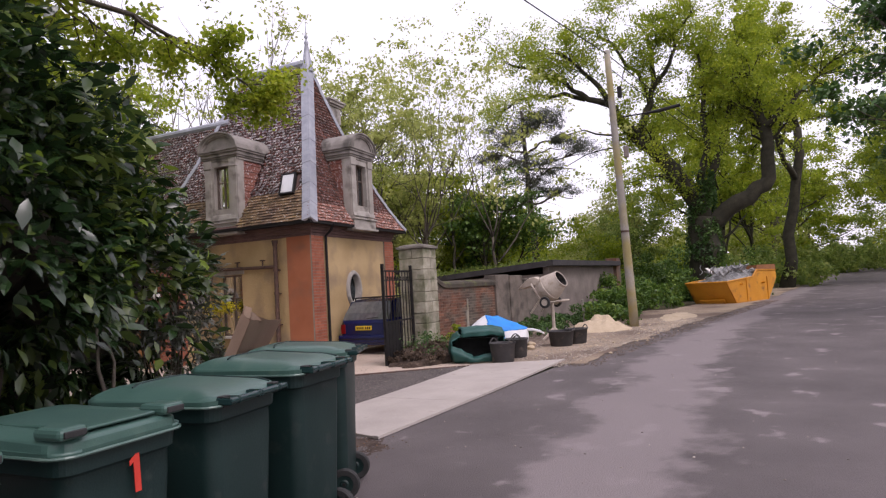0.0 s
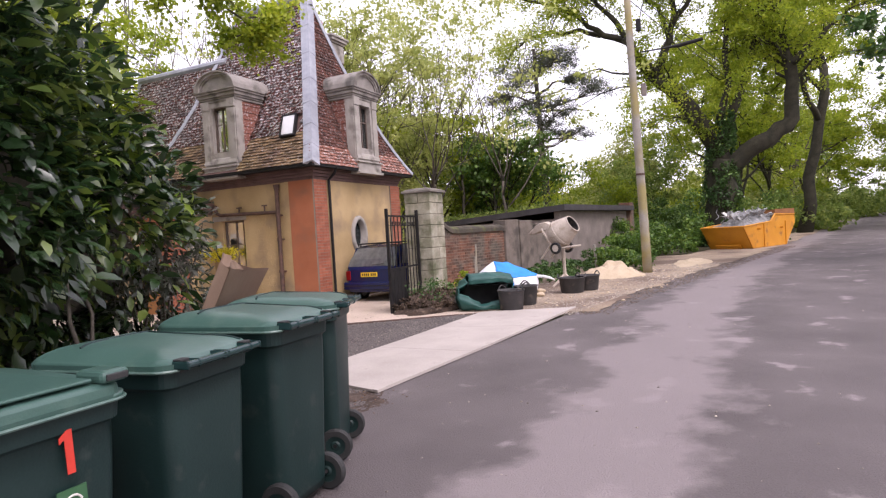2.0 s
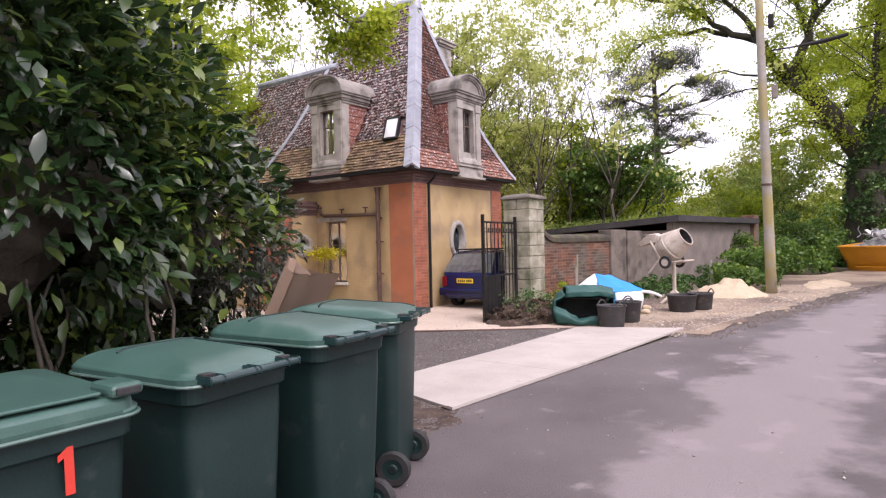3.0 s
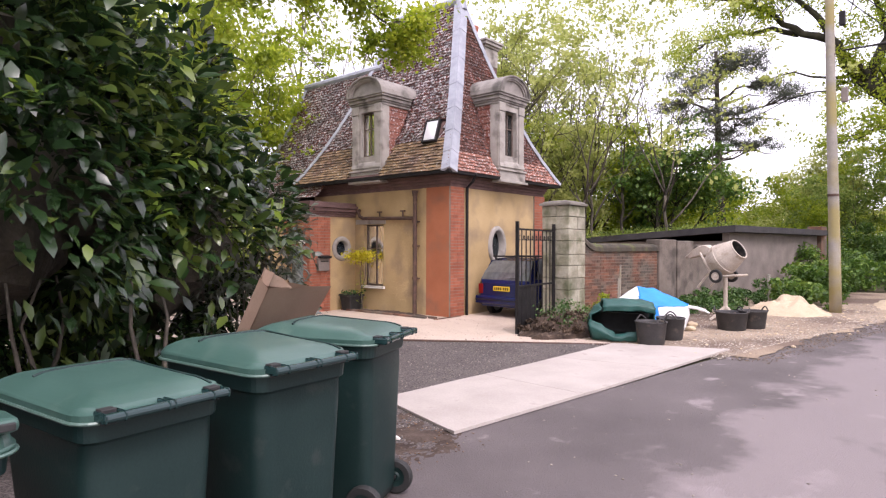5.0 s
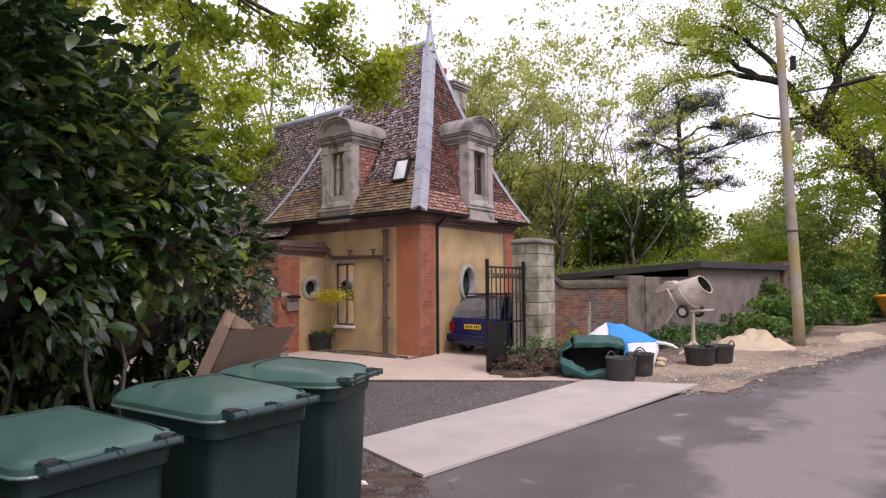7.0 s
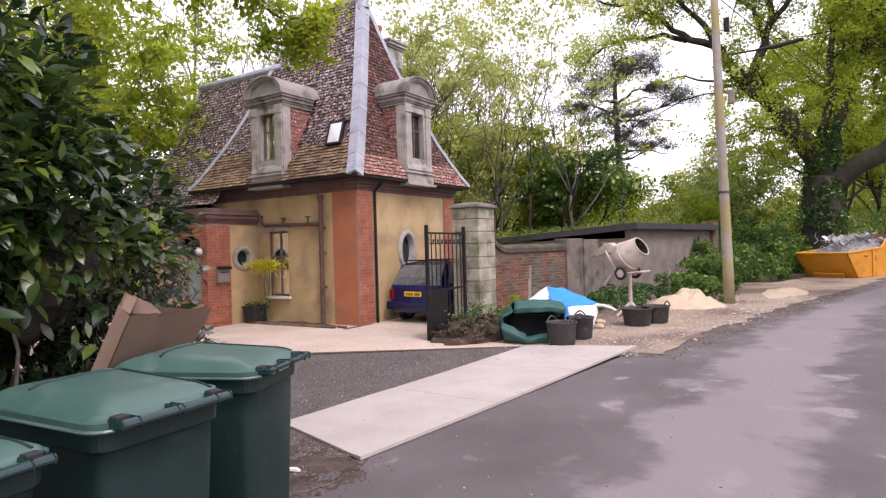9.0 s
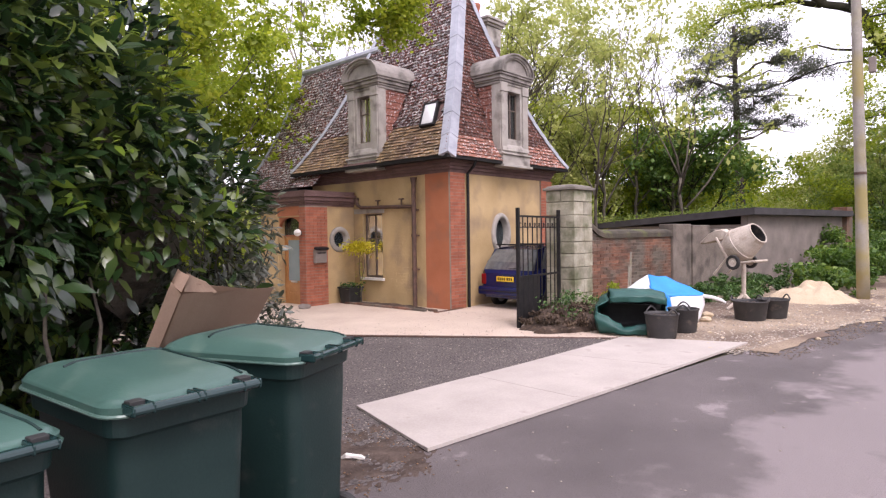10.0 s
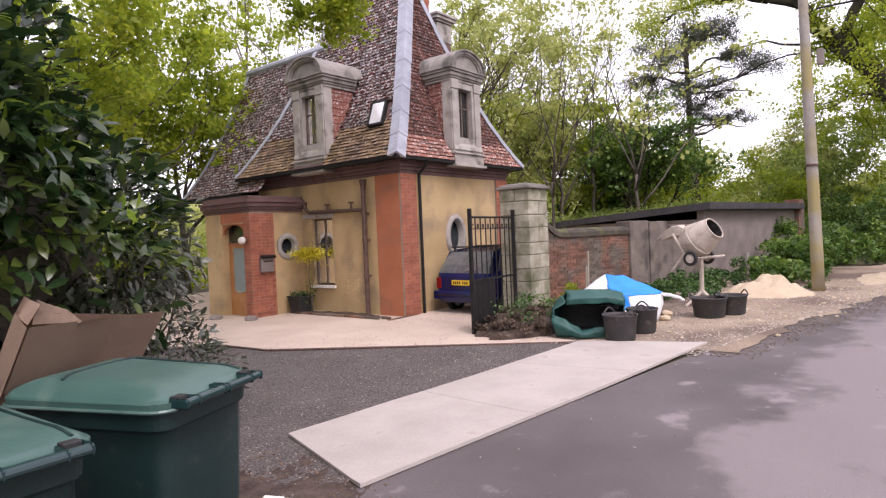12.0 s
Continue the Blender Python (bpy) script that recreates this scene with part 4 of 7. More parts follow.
tube(bm, [(-0.08, 1.06, 2.42), (-0.08, 2.6, 2.46), (-0.08, 3.0, 2.47), (-0.08, 3.12, 2.52), (-0.08, 3.2, 2.66), (0.02, 3.22, 2.70)], [0.045] * 6, 10)
for y in (1.5, 2.35):
    rod(bm, (-0.08, y, 2.45), (-0.08, y, 2.62), 0.02)
    box(bm, -0.11, -0.05, y - 0.07, y + 0.07, 2.6, 2.63)
part("waste_pipe", bm, M["rust"], house, "horizontal iron waste pipe")
bm = bmesh.new()
tube(bm, [(0.55, -0.33, 3.46), (0.55, -0.25, 3.3), (0.55, -0.07, 3.15), (0.55, -0.07, 0.05)], [0.035] * 4, 10)
part("downpipe", bm, M["black"], house, "thin black downpipe")


# ---- things by the house ----
def wheel_parts(parent, c, r, w, hub="chrome", axis="X", name="wheel"):
    """A wheel: tyre with rounded shoulders and a dished rim."""
    rot = Matrix.Translation(c) @ (Matrix.Rotation(radians(90), 4, "Y") if axis == "X" else Matrix.Rotation(radians(90), 4, "X"))
    bm = bmesh.new()
    lathe(bm, [(r * 0.6, -w / 2), (r * 0.92, -w / 2), (r, -w * 0.3), (r, w * 0.3), (r * 0.92, w / 2), (r * 0.6, w / 2), (r * 0.6, -w / 2)], 20, rot)
    t = part(name, bm, M["rubber"], parent, "black wheel", smooth=False)
    bm = bmesh.new()
    lathe(bm, [(0.0, -w * 0.42), (r * 0.2, -w * 0.45), (r * 0.3, -w * 0.3), (r * 0.6, -w * 0.4), (r * 0.6, w * 0.4), (r * 0.3, w * 0.3), (r * 0.2, w * 0.45), (0.0, w * 0.42)], 16, rot)
    part("rim", bm, M[hub], t)


def lid_top(x, y):
    """Height of the domed lid: steep shoulders, a broad crown that rises away from the handle."""
    e = 1 - max(abs(x) / 0.30, abs(y) / 0.37)
    crown = 0.040 + 0.026 * min(1.0, max(0.0, (y + 0.33) / 0.46)) ** 1.3
    return 1.024 + crown * (1 - (1 - min(1.0, max(0.0, e) / 0.52)) ** 2.4)


def wheelie_bin(loc, rz, label, front_first=False, tall=1.0):
    b = thing("wheelie_bin", label, "wheelie bin", loc, rz, "bins at the lane's edge")
    b.scale = (1.04, 1.16, tall)
    bm = bmesh.new()
    W, D = 0.60, 0.74
    prof = [(0.44, 0.50, 0.05, -0.06), (0.46, 0.52, 0.10, -0.055), (0.53, 0.65, 0.80, -0.01), (0.535, 0.66, 0.90, -0.005), (0.565, 0.70, 0.915, 0), (0.575, 0.71, 0.985, 0)]
    loft(bm, [[(x, y + o, z) for x, y in rrect(w, d, 0.07)] for w, d, z, o in prof])
    body = part("body", bm, M["bin"], b, "dark green tapered plastic body", smooth=False)
    for p in body.data.polygons:
        p.use_smooth = abs(p.normal.z) < 0.3 and p.center.z < 0.89
    bm = bmesh.new()
    if front_first:
        steps = [(1.02, 1.03, 0.987), (1.03, 1.04, 1.012), (1.0, 1.0, 1.018), (0.985, 0.99, 1.05), (0.93, 0.95, 1.065), (0.5, 0.6, 1.072)]
    else:
        steps = [(1.02, 1.03, 0.987), (1.03, 1.04, 1.018), (1.0, 1.0, 1.024)] + [(q, q, 1.024) for q in (0.975, 0.94, 0.88, 0.8, 0.7, 0.56, 0.38, 0.15)]
    loft(bm, [[(x * 1.0, y + 0.01, lid_top(x, y) if i > 2 and not front_first else z + 0.012 * (y / 0.37) * (i > 1)) for x, y in rrect(W * sx, D * sy, 0.09 * sx)] for i, (sx, sy, z) in enumerate(steps)])
    lid = part("lid", bm, M["bin_lid"], b, "faded green domed lid", smooth=False)
    for p in lid.data.polygons:
        p.use_smooth = abs(p.normal.z) > 0.15
    bm = bmesh.new()
    if front_first:
        box(bm, -0.17, 0.17, -0.33, 0.30, 1.068, 1.082, 0.006)
        part("lid_panel", bm, M["bin_lid"], lid, "raised centre panel")
        for sx in (-1, 1):
            bm = bmesh.new()
            box(bm, sx * 0.24 - 0.06, sx * 0.24 + 0.06, -0.37, -0.22, 1.055, 1.105, 0.018)
            part("lid_grip", bm, M["bin_lid"], lid)
            # solid black block in place of the shaded hollow under the grip
            bm = bmesh.new()
            box(bm, sx * 0.24 - 0.045, sx * 0.24 + 0.045, -0.378, -0.36, 1.066, 1.092, 0.004)
            part("grip_shade", bm, M["rubber"], lid, "black block standing in for the shade under the grip")
    else:
        gx0 = [(0.19 + 0.05 * (k / 14) ** 2, 0.16 - 0.50 * k / 14) for k in range(15)]
        tube(bm, [(x, y + 0.01, lid_top(x, y) + 0.001) for x, y in gx0], [0.006] * 15, 5)
        part("lid_groove", bm, M["bin"], lid, "dark moulded groove")
        bm = bmesh.new()
        gx1 = [(-0.22 + 0.41 * k / 12, 0.14 + 0.02 * math.sin(math.pi * k / 12)) for k in range(13)]
        tube(bm, [(x, y + 0.01, lid_top(x, y) + 0.001) for x, y in gx1], [0.006] * 13, 5)
        part("lid_groove", bm, M["bin"], lid)
    # handle bar with brackets on the wheel side
    yb = 0.40 if front_first else -0.415
    bm = bmesh.new()
    rod(bm, (-0.255, yb, 1.012), (0.255, yb, 1.012), 0.017, n=12)
    part("handle", bm, M["bin_bar"], b, "shiny round handle bar")
    s = 1 if front_first else -1
    for sx in (-0.25, -0.18, -0.012, 0.012, 0.18, 0.25):
        bm = bmesh.new()
        box(bm, sx - 0.006, sx + 0.006, min(s * 0.35, yb + s * 0.018), max(s * 0.35, yb + s * 0.018), 0.994, 1.031, 0.008)
        part("hinge_lug", bm, M["bin_bar"], b)
    for sx in (-0.215, 0.215):
        # black box paints the shade of the gap behind the bar
        bm = bmesh.new()
        box(bm, sx - 0.028, sx + 0.028, min(s * 0.345, yb - s * 0.03), max(s * 0.345, yb - s * 0.03), 0.98, 1.036, 0.004)
        part("hinge_shade", bm, M["rubber"], b, "black block standing in for the shade behind the handle")
    # thin bead whose pale colour paints the glint on the lid's edge
    ring = [(x, y + 0.01, 0.99) for x, y in rrect(W * 1.035, D * 1.045, 0.09)]
    bm = bmesh.new()
    tube(bm, ring + ring[:1], [0.007] * (len(ring) + 1), 6)
    part("lid_rim", bm, M["bin_rim"], lid, "lid rim with its sheen put into a pale colour")
    for sx in (-0.245, 0.245):
        wheel_parts(b, (sx, 0.27 if front_first else -0.30, 0.105), 0.105, 0.05, "bin")
    bm = bmesh.new()
    rod(bm, (-0.27, 0.27 if front_first else -0.30, 0.105), (0.27, 0.27 if front_first else -0.30, 0.105), 0.012)
    part("axle", bm, M["black"], b)
    return b


wheelie_bin((-8.45, -6.13, 0.005), 23, "dark green wheelie bin with cardboard leaning behind it", tall=1.115)
wheelie_bin((-9.245, -6.46, 0.005), 5, "dark green wheelie bin with its handle towards the lane", tall=1.115)
wheelie_bin((-10.0, -6.49, 0.005), 6.5, "dark green wheelie bin with its handle towards the lane", tall=1.06)
b1 = wheelie_bin((-10.77, -6.54, 0.005), 1, "dark green wheelie bin marked with a red number one", True, 1.02)
wheelie_bin((-11.65, -6.66, 0.005), 0, "dark green wheelie bin at the end of the row", True, 1.02)
face = Matrix.Translation((0.0, -0.352, 0.80)) @ Matrix.Rotation(radians(-3.3), 4, "X")
bm = bmesh.new()
ngon_prism(bm, [(-0.015, -0.085), (0.015, -0.085), (0.015, 0.075), (-0.003, 0.075), (-0.034, 0.05), (-0.034, 0.03), (-0.015, 0.042)], 0.003, face @ Matrix.Translation((0.045, -0.004, 0.05)) @ Matrix.Rotation(radians(90), 4, "X"))
part("number", bm, M["red"], b1, "red stick-on number one")
bm = bmesh.new()
box(bm, -0.055, 0.055, -0.002, 0.004, -0.25, -0.09, 0, face @ Matrix.Translation((0.045, 0.006, 0)))
part("sticker", bm, M["label"], b1, "green recycling sticker")
bm = bmesh.new()
for k in range(14):
    a, c = radians(20 + 22 * k), radians(20 + 22 * (k + 1))
    rod(bm, face @ Vector((0.045 + 0.034 * math.cos(a), 0.002, -0.15 + 0.034 * math.sin(a))), face @ Vector((0.045 + 0.034 * math.cos(c), 0.002, -0.15 + 0.034 * math.sin(c))), 0.004, n=5)
part("sticker_ring", bm, M["white"], b1, "white circling arrow")

# folded cardboard behind the bins
cb = thing("cardboard_box", "flattened brown cardboard box leaning behind the bins", "cardboard", (-8.7, -5.1, 0))


def card_sheet(name, corners, bend, label=""):
    bm = bmesh.new()
    a, b, c, d = [Vector(p) for p in corners]
    n = 8
    g = []
    for i in range(n + 1):
        row = []
        for j in range(n + 1):
            u, v = i / n, j / n
            p = a.lerp(b, u) * (1 - v) + d.lerp(c, u) * v
            p.y += bend * math.sin(math.pi * u) + 0.012 * noise.noise(p * 3)
            row.append(bm.verts.new(p))
        g.append(row)
    for i in range(n):
        for j in range(n):
            bm.faces.new((g[i][j], g[i + 1][j], g[i + 1][j + 1], g[i][j + 1]))
    bmesh.ops.solidify(bm, geom=bm.faces[:], thickness=0.007)
    return part(name, bm, M["card"], cb, label)


BL, BR, TR, TL = (-0.49, -0.265, 0.01), (0.20, 0.13, 0.01), (0.68, -0.466, 1.40), (-0.09, -0.795, 1.435)
BACK = Vector((-0.035, 0.06, 0.0))


def along(u, off=0.0, z=0.0):
    """A point on the panel's top edge, off behind it and z above it."""
    return tuple(Vector(TL).lerp(Vector(TR), u) + BACK * off + Vector((0, 0, z)))


card_sheet("panel", [BL, BR, TR, TL], 0.03, "large folded panel")
card_sheet("side_panel", [tuple(Vector(BL) + BACK * 0.08), tuple(Vector(BL) + BACK), along(0, 1, 0.07), along(-0.01, 0.05)], 0.01)
card_sheet("back_panel", [tuple(Vector(BL) + BACK), tuple(Vector(BR) + BACK), along(1, 1, -0.02), along(0, 1, 0.07)], -0.02)
card_sheet("flap", [along(0.03, 0.15, 0.01), along(0.36, 0.2, -0.01), along(0.30, 0.75, 0.06), along(0.10, 0.6, 0.12)], 0.03, "crumpled top flap")
card_sheet("flap", [along(0.0, 0.95, 0.07), along(0.0, 0.1, 0.01), along(0.09, 0.2, 0.10), along(0.05, 0.9, 0.14)], 0.03, "crumpled top flap")
card_sheet("flap", [along(0.34, 0.12), along(0.97, 0.12), along(0.92, 0.7, -0.03), along(0.34, 0.7, -0.04)], 0.02, "inner flap folded down")
# ---- car on the drive ----
car = thing("car", "dark blue hatchback with a roof rack parked on the gravel", "car", (0.75, -0.97, 0.03), -5)
car.scale = (0.97, 0.97, 1.0)
bm = bmesh.new()
secs = [(0.0, 0.70, 0.34, 0.82), (0.04, 0.78, 0.26, 0.90), (0.25, 0.815, 0.24, 0.93), (1.0, 0.825, 0.22, 0.93), (2.2, 0.825, 0.22, 0.91), (2.7, 0.815, 0.22, 0.88), (3.4, 0.77, 0.24, 0.78), (3.62, 0.70, 0.28, 0.66), (3.7, 0.58, 0.36, 0.58)]
lp = []
for x, w, z0, z1 in secs:
    h = z1 - z0
    lp.append([Vector((x, sy * w * k, z0 + h * q)) for sy, k, q in ((-1, 0.88, 0), (-1, 0.98, 0.15), (-1, 1.0, 0.45), (-1, 0.985, 0.8), (-1, 0.93, 1.0), (1, 0.93, 1.0), (1, 0.985, 0.8), (1, 1.0, 0.45), (1, 0.98, 0.15), (1, 0.88, 0))])
loft(bm, lp)
part("body", bm, M["car"], car, "dark blue body", smooth=False)
bm = bmesh.new()
cab = [(0.06, 0.75, 0.90), (0.16, 0.72, 1.08), (0.42, 0.66, 1.355), (0.7, 0.645, 1.40), (1.5, 0.645, 1.415), (1.95, 0.65, 1.37), (2.7, 0.74, 0.90)]
g = [[bm.verts.new((x, s * w, z)) for s in (-1, 1)] for x, w, z in cab[2:6]]
for p, q in zip(g, g[1:]):
    bm.faces.new((p[0], q[0], q[1], p[1]))
bmesh.ops.solidify(bm, geom=bm.faces[:], thickness=0.012)
part("roof", bm, M["car"], car, "blue roof panel")
for nm, i0, i1 in (("rear_window", 0, 2), ("windscreen", 5, 6)):
    bm = bmesh.new()
    for i in range(i0, i1):
        v = [bm.verts.new(p) for p in ((cab[i][0], -cab[i][1], cab[i][2]), (cab[i + 1][0], -cab[i + 1][1], cab[i + 1][2]), (cab[i + 1][0], cab[i + 1][1], cab[i + 1][2]), (cab[i][0], cab[i][1], cab[i][2]))]
        bm.faces.new(v)
    bmesh.ops.remove_doubles(bm, verts=bm.verts, dist=0.001)
    bmesh.ops.solidify(bm, geom=bm.faces[:], thickness=0.006)
    # mottled grey base colour paints part of the reflections on the glass
    carglass = M.setdefault("carglass", mat("reflection_toned_car_glass", (0.07, 0.08, 0.09), (0.15, 0.16, 0.17), 6, 0.05, 0, spec=1.0))
    part(nm, bm, carglass, car, "dark tinted glass with reflections put into its mottled grey")
for s in (-1, 1):
    bm = bmesh.new()
    top = [bm.verts.new((x, s * w, z)) for x, w, z in cab]
    bm.faces.new(top)
    bmesh.ops.solidify(bm, geom=bm.faces[:], thickness=0.006)
    part("side_window", bm, carglass, car)
    for x0, x1, xt0, xt1 in ((0.10, 0.34, 0.36, 0.6), (1.25, 1.33, 1.25, 1.33), (2.58, 2.72, 1.9, 1.98)):
        bm = bmesh.new()
        v = [(x0, s * 0.765, 0.89), (x1, s * 0.765, 0.89), (xt1, s * 0.665, 1.385), (xt0, s * 0.665, 1.36)]
        bm.faces.new([bm.verts.new(p) for p in v])
        bmesh.ops.solidify(bm, geom=bm.faces[:], thickness=0.02)
        part("window_pillar", bm, M["car"], car)
    bm = bmesh.new()
    box(bm, -0.012, 0.06, s * 0.62, s * 0.765, 0.56, 0.80, 0.012)
    part("tail_light", bm, M["tail"], car, "red tail light")
    bm = bmesh.new()
    tube(bm, [(0.42, s * 0.56, 1.40), (1.6, s * 0.56, 1.44)], [0.012, 0.012], 6)
    part("rack_rail", bm, M["black"], car)
for x in (0.5, 1.35):
    bm = bmesh.new()
    tube(bm, [(x, -0.72, 1.46), (x, 0.72, 1.46)], [0.018, 0.018], 8)
    for s in (-0.62, 0.62):
        rod(bm, (x, s, 1.36), (x, s, 1.46), 0.02)
    part("roof_bar", bm, M["black"], car, "black roof rack bar")
bm = bmesh.new()
box(bm, -0.10, 0.12, -0.80, 0.80, 0.33, 0.52, 0.03)
part("bumper", bm, M["car"], car, "blue rear bumper")
bm = bmesh.new()
box(bm, -0.112, -0.101, -0.78, 0.78, 0.415, 0.44, 0.003)
part("bumper_strip", bm, M["black"], car)
bm = bmesh.new()
box(bm, -0.035, -0.02, -0.26, 0.26, 0.645, 0.755, 0.003)
plate = part("number_plate", bm, M["plate"], car, "yellow rear number plate")
for k in range(7):
    bm = bmesh.new()
    u = 0.20 - k * 0.062 - (0.03 if k > 3 else 0)
    box(bm, -0.039, -0.0352, u - 0.019, u + 0.019, 0.668, 0.733)
    part("letter_bar", bm, M["black"], plate)
bm = bmesh.new()
rod(bm, (0.045, -0.05, 0.93), (0.06, -0.42, 0.96), 0.008)
part("wiper", bm, M["black"], car)
for x in (0.62, 3.0):
    for s in (-0.76, 0.76):
        wheel_parts(car, (x, s, 0.27), 0.275, 0.16, "chrome", "Y")

# ---- gate and gate pillar ----
gp = thing("gate_pillar", "lichened pale limestone gate pillar with a flat cap", "pillar", (0.83, -2.56, 0))
rng = random.Random(4)
shared = {}
z = 0.0
for c in range(10):
    h = (0.27, 0.24, 0.29, 0.25)[c % 4]
    for k in range(2):
        bm = bmesh.new()
        j = rng.uniform(-0.006, 0.006)
        if c % 2:
            y0, y1 = (-0.33, -0.02) if k == 0 else (-0.012, 0.33)
            box(bm, -0.36 + j, 0.36 - j, y0, y1, z + 0.004, z + h - 0.004, 0.012)
        else:
            x0, x1 = (-0.36, 0.02) if k == 0 else (0.028, 0.36)
            box(bm, x0, x1, -0.33 + j, 0.33 - j, z + 0.004, z + h - 0.004, 0.012)
        part("stone", bm, M["pillar"], gp)
    z += h
bm = bmesh.new()
box(bm, -0.41, 0.41, -0.38, 0.38, z, z + 0.06, 0.012)
loft(bm, [[(x, y, zz) for x, y in rrect(w, d, 0.03, 2)] for w, d, zz in ((0.74, 0.68, z + 0.055), (0.70, 0.64, z + 0.09), (0.4, 0.36, z + 0.12))])
part("cap", bm, M["cap_dark"], gp, "flat sooty stone cap")

gate = thing("metal_gate", "black wrought-iron gate leaf standing open", "gate", (-1.24, -2.74, 0.03), math.degrees(math.atan2(0.23, 1.98)))
GL = 1.68
bm = bmesh.new()
box(bm, -0.03, 0.03, -0.03, 0.03, 0.0, 2.18, 0.005)
part("post", bm, M["black"], gate)
bm = bmesh.new()
box(bm, GL - 0.03, GL + 0.03, -0.03, 0.03, 0.05, 2.18, 0.005)
part("post", bm, M["black"], gate)
for zz in (0.10, 0.92, 2.03):
    bm = bmesh.new()
    box(bm, 0.03, GL - 0.03, -0.018, 0.018, zz - 0.018, zz + 0.018)
    part("rail", bm, M["black"], gate)
bm = bmesh.new()
box(bm, 0.03, GL * 0.5, -0.004, 0.004, 0.12, 0.90)
part("panel", bm, M["black"], gate, "solid dark lower sheet")
for k in range(1, 9):
    x = GL * k / 9
    bm = bmesh.new()
    rod(bm, (x, 0, 0.12), (x, 0, 2.03), 0.013, n=6)
    part("bar", bm, M["black"], gate)
    bm = bmesh.new()
    for s in (-1, 1):
        pts = []
        for i in range(12):
            a = i / 11 * 1.7 * math.pi
            r = 0.075 * (1 - i / 15)
            pts.append((x + s * (0.075 - r * math.cos(a)), 0, 1.88 - r * math.sin(a)))
        tube(bm, pts, [0.008] * 12, 4)
    part("scroll", bm, M["black"], gate)

# ---- garden wall and outbuilding ----
GW = Matrix.Translation((1.19, -2.6, 0)) @ Matrix.Rotation(math.atan2(-0.148, 0.989), 4, "Z")
gw = tagged(new("garden_wall"), "old red brick garden wall with a mossy swept coping", "wall", kind="structure")
gw.matrix_world = GW
bm = bmesh.new()
box(bm, 0, 3.5, 0.0, 0.3, -0.1, 1.72)
core = part("core", bm, M["mortar"], gw)
shared = {}
rng = random.Random(8)
for c in range(23):
    x = -0.1125 if c % 2 else 0.0
    while x < 3.5 - 0.03:
        a, b = max(x, 0), min(x + 0.225, 3.5)
        x += 0.225
        key = round(b - a, 3)
        if key not in shared:
            bb = bmesh.new()
            box(bb, 0.005, b - a - 0.005, -0.014, 0.002, 0.005, 0.070)
            br = part("brick", bb, M["brick"], core)
            shared[key] = br.data
        else:
            br = new("brick", shared[key])
            br.parent = core
        br.location = (a, rng.uniform(-0.004, 0.004), c * 0.075)
        br.rotation_euler = (rng.uniform(-0.01, 0.01), 0, rng.uniform(-0.015, 0.015))
bm = bmesh.new()
us = [0, 0.1, 0.2, 0.3, 0.42, 0.56, 0.75, 1.0, 1.6, 2.4, 3.5]
top = lambda u: 1.72 + 0.62 * max(0, 1 - u / 0.85) ** 2
loft(bm, [[(u, y, top(u) + dz + 0.01 * noise.noise((u * 4, y * 9, 2))) for y, dz in ((-0.06, -0.1), (-0.06, 0.0), (-0.02, 0.05), (0.15, 0.09), (0.32, 0.05), (0.36, -0.1))] for u in us])
part("coping", bm, M["moss"], gw, "dark mossy swept coping")
bm = bmesh.new()
loft(bm, [[(u, y, zz) for y, zz in ((0.0, 1.6), (0.0, top(u) - 0.06), (0.3, top(u) - 0.06), (0.3, 1.6))] for u in us[:7]])
part("ramp", bm, M["brick"], gw, "brick ramp against the pillar")
bm = bmesh.new()
box(bm, 3.5, 4.35, -0.08, 0.32, -0.1, 1.93, 0.02)
box(bm, 4.35, 4.42, -0.02, 0.3, -0.1, 1.8)
box(bm, 4.42, 5.3, -0.08, 0.32, -0.1, 1.90, 0.02)
part("rendered_pier", bm, M["pier"], gw, "grey rendered pier")
bm = bmesh.new()
box(bm, 5.3, 7.6, 0.0, 0.28, -0.1, 1.72, 0.01)
box(bm, 5.3, 7.6, -0.04, 0.32, 1.72, 1.80, 0.015)
part("rendered_wall", bm, M["pier"], gw, "grey rendered length of wall")

gar = thing("outbuilding", "low grey block outbuilding with a dark felted flat roof", "shed", (8.75, -3.72, 0.2), math.degrees(math.atan2(-0.148, 0.989)))
bm = bmesh.new()
box(bm, 0, 7.4, 0, 0.2, -0.3, 2.0)
part("wall", bm, M["block"], gar)
bm = bmesh.new()
box(bm, 0, 0.2, 0.2, 7.5, -0.3, 1.72)
part("wall", bm, M["block"], gar)
bm = bmesh.new()
box(bm, 7.2, 7.4, 0.2, 7.5, -0.3, 1.72)
box(bm, 0.2, 7.2, 7.3, 7.5, -0.3, 1.5)
part("wall", bm, M["block"], gar)
bm = bmesh.new()
loft(bm, [[(-0.25, y, z0), (7.6, y, z0), (7.6, y, z0 + 0.2), (-0.25, y, z0 + 0.2)] for y, z0 in ((-0.3, 2.0), (7.7, 1.52))])
part("roof", bm, M["felt"], gar, "sloping roof with a dark fascia board")
bm = bmesh.new()
box(bm, 7.42, 8.0, -0.15, 0.35, -0.3, 2.35, 0.015)
part("pier", bm, M["brick"], gar, "red brick end pier")

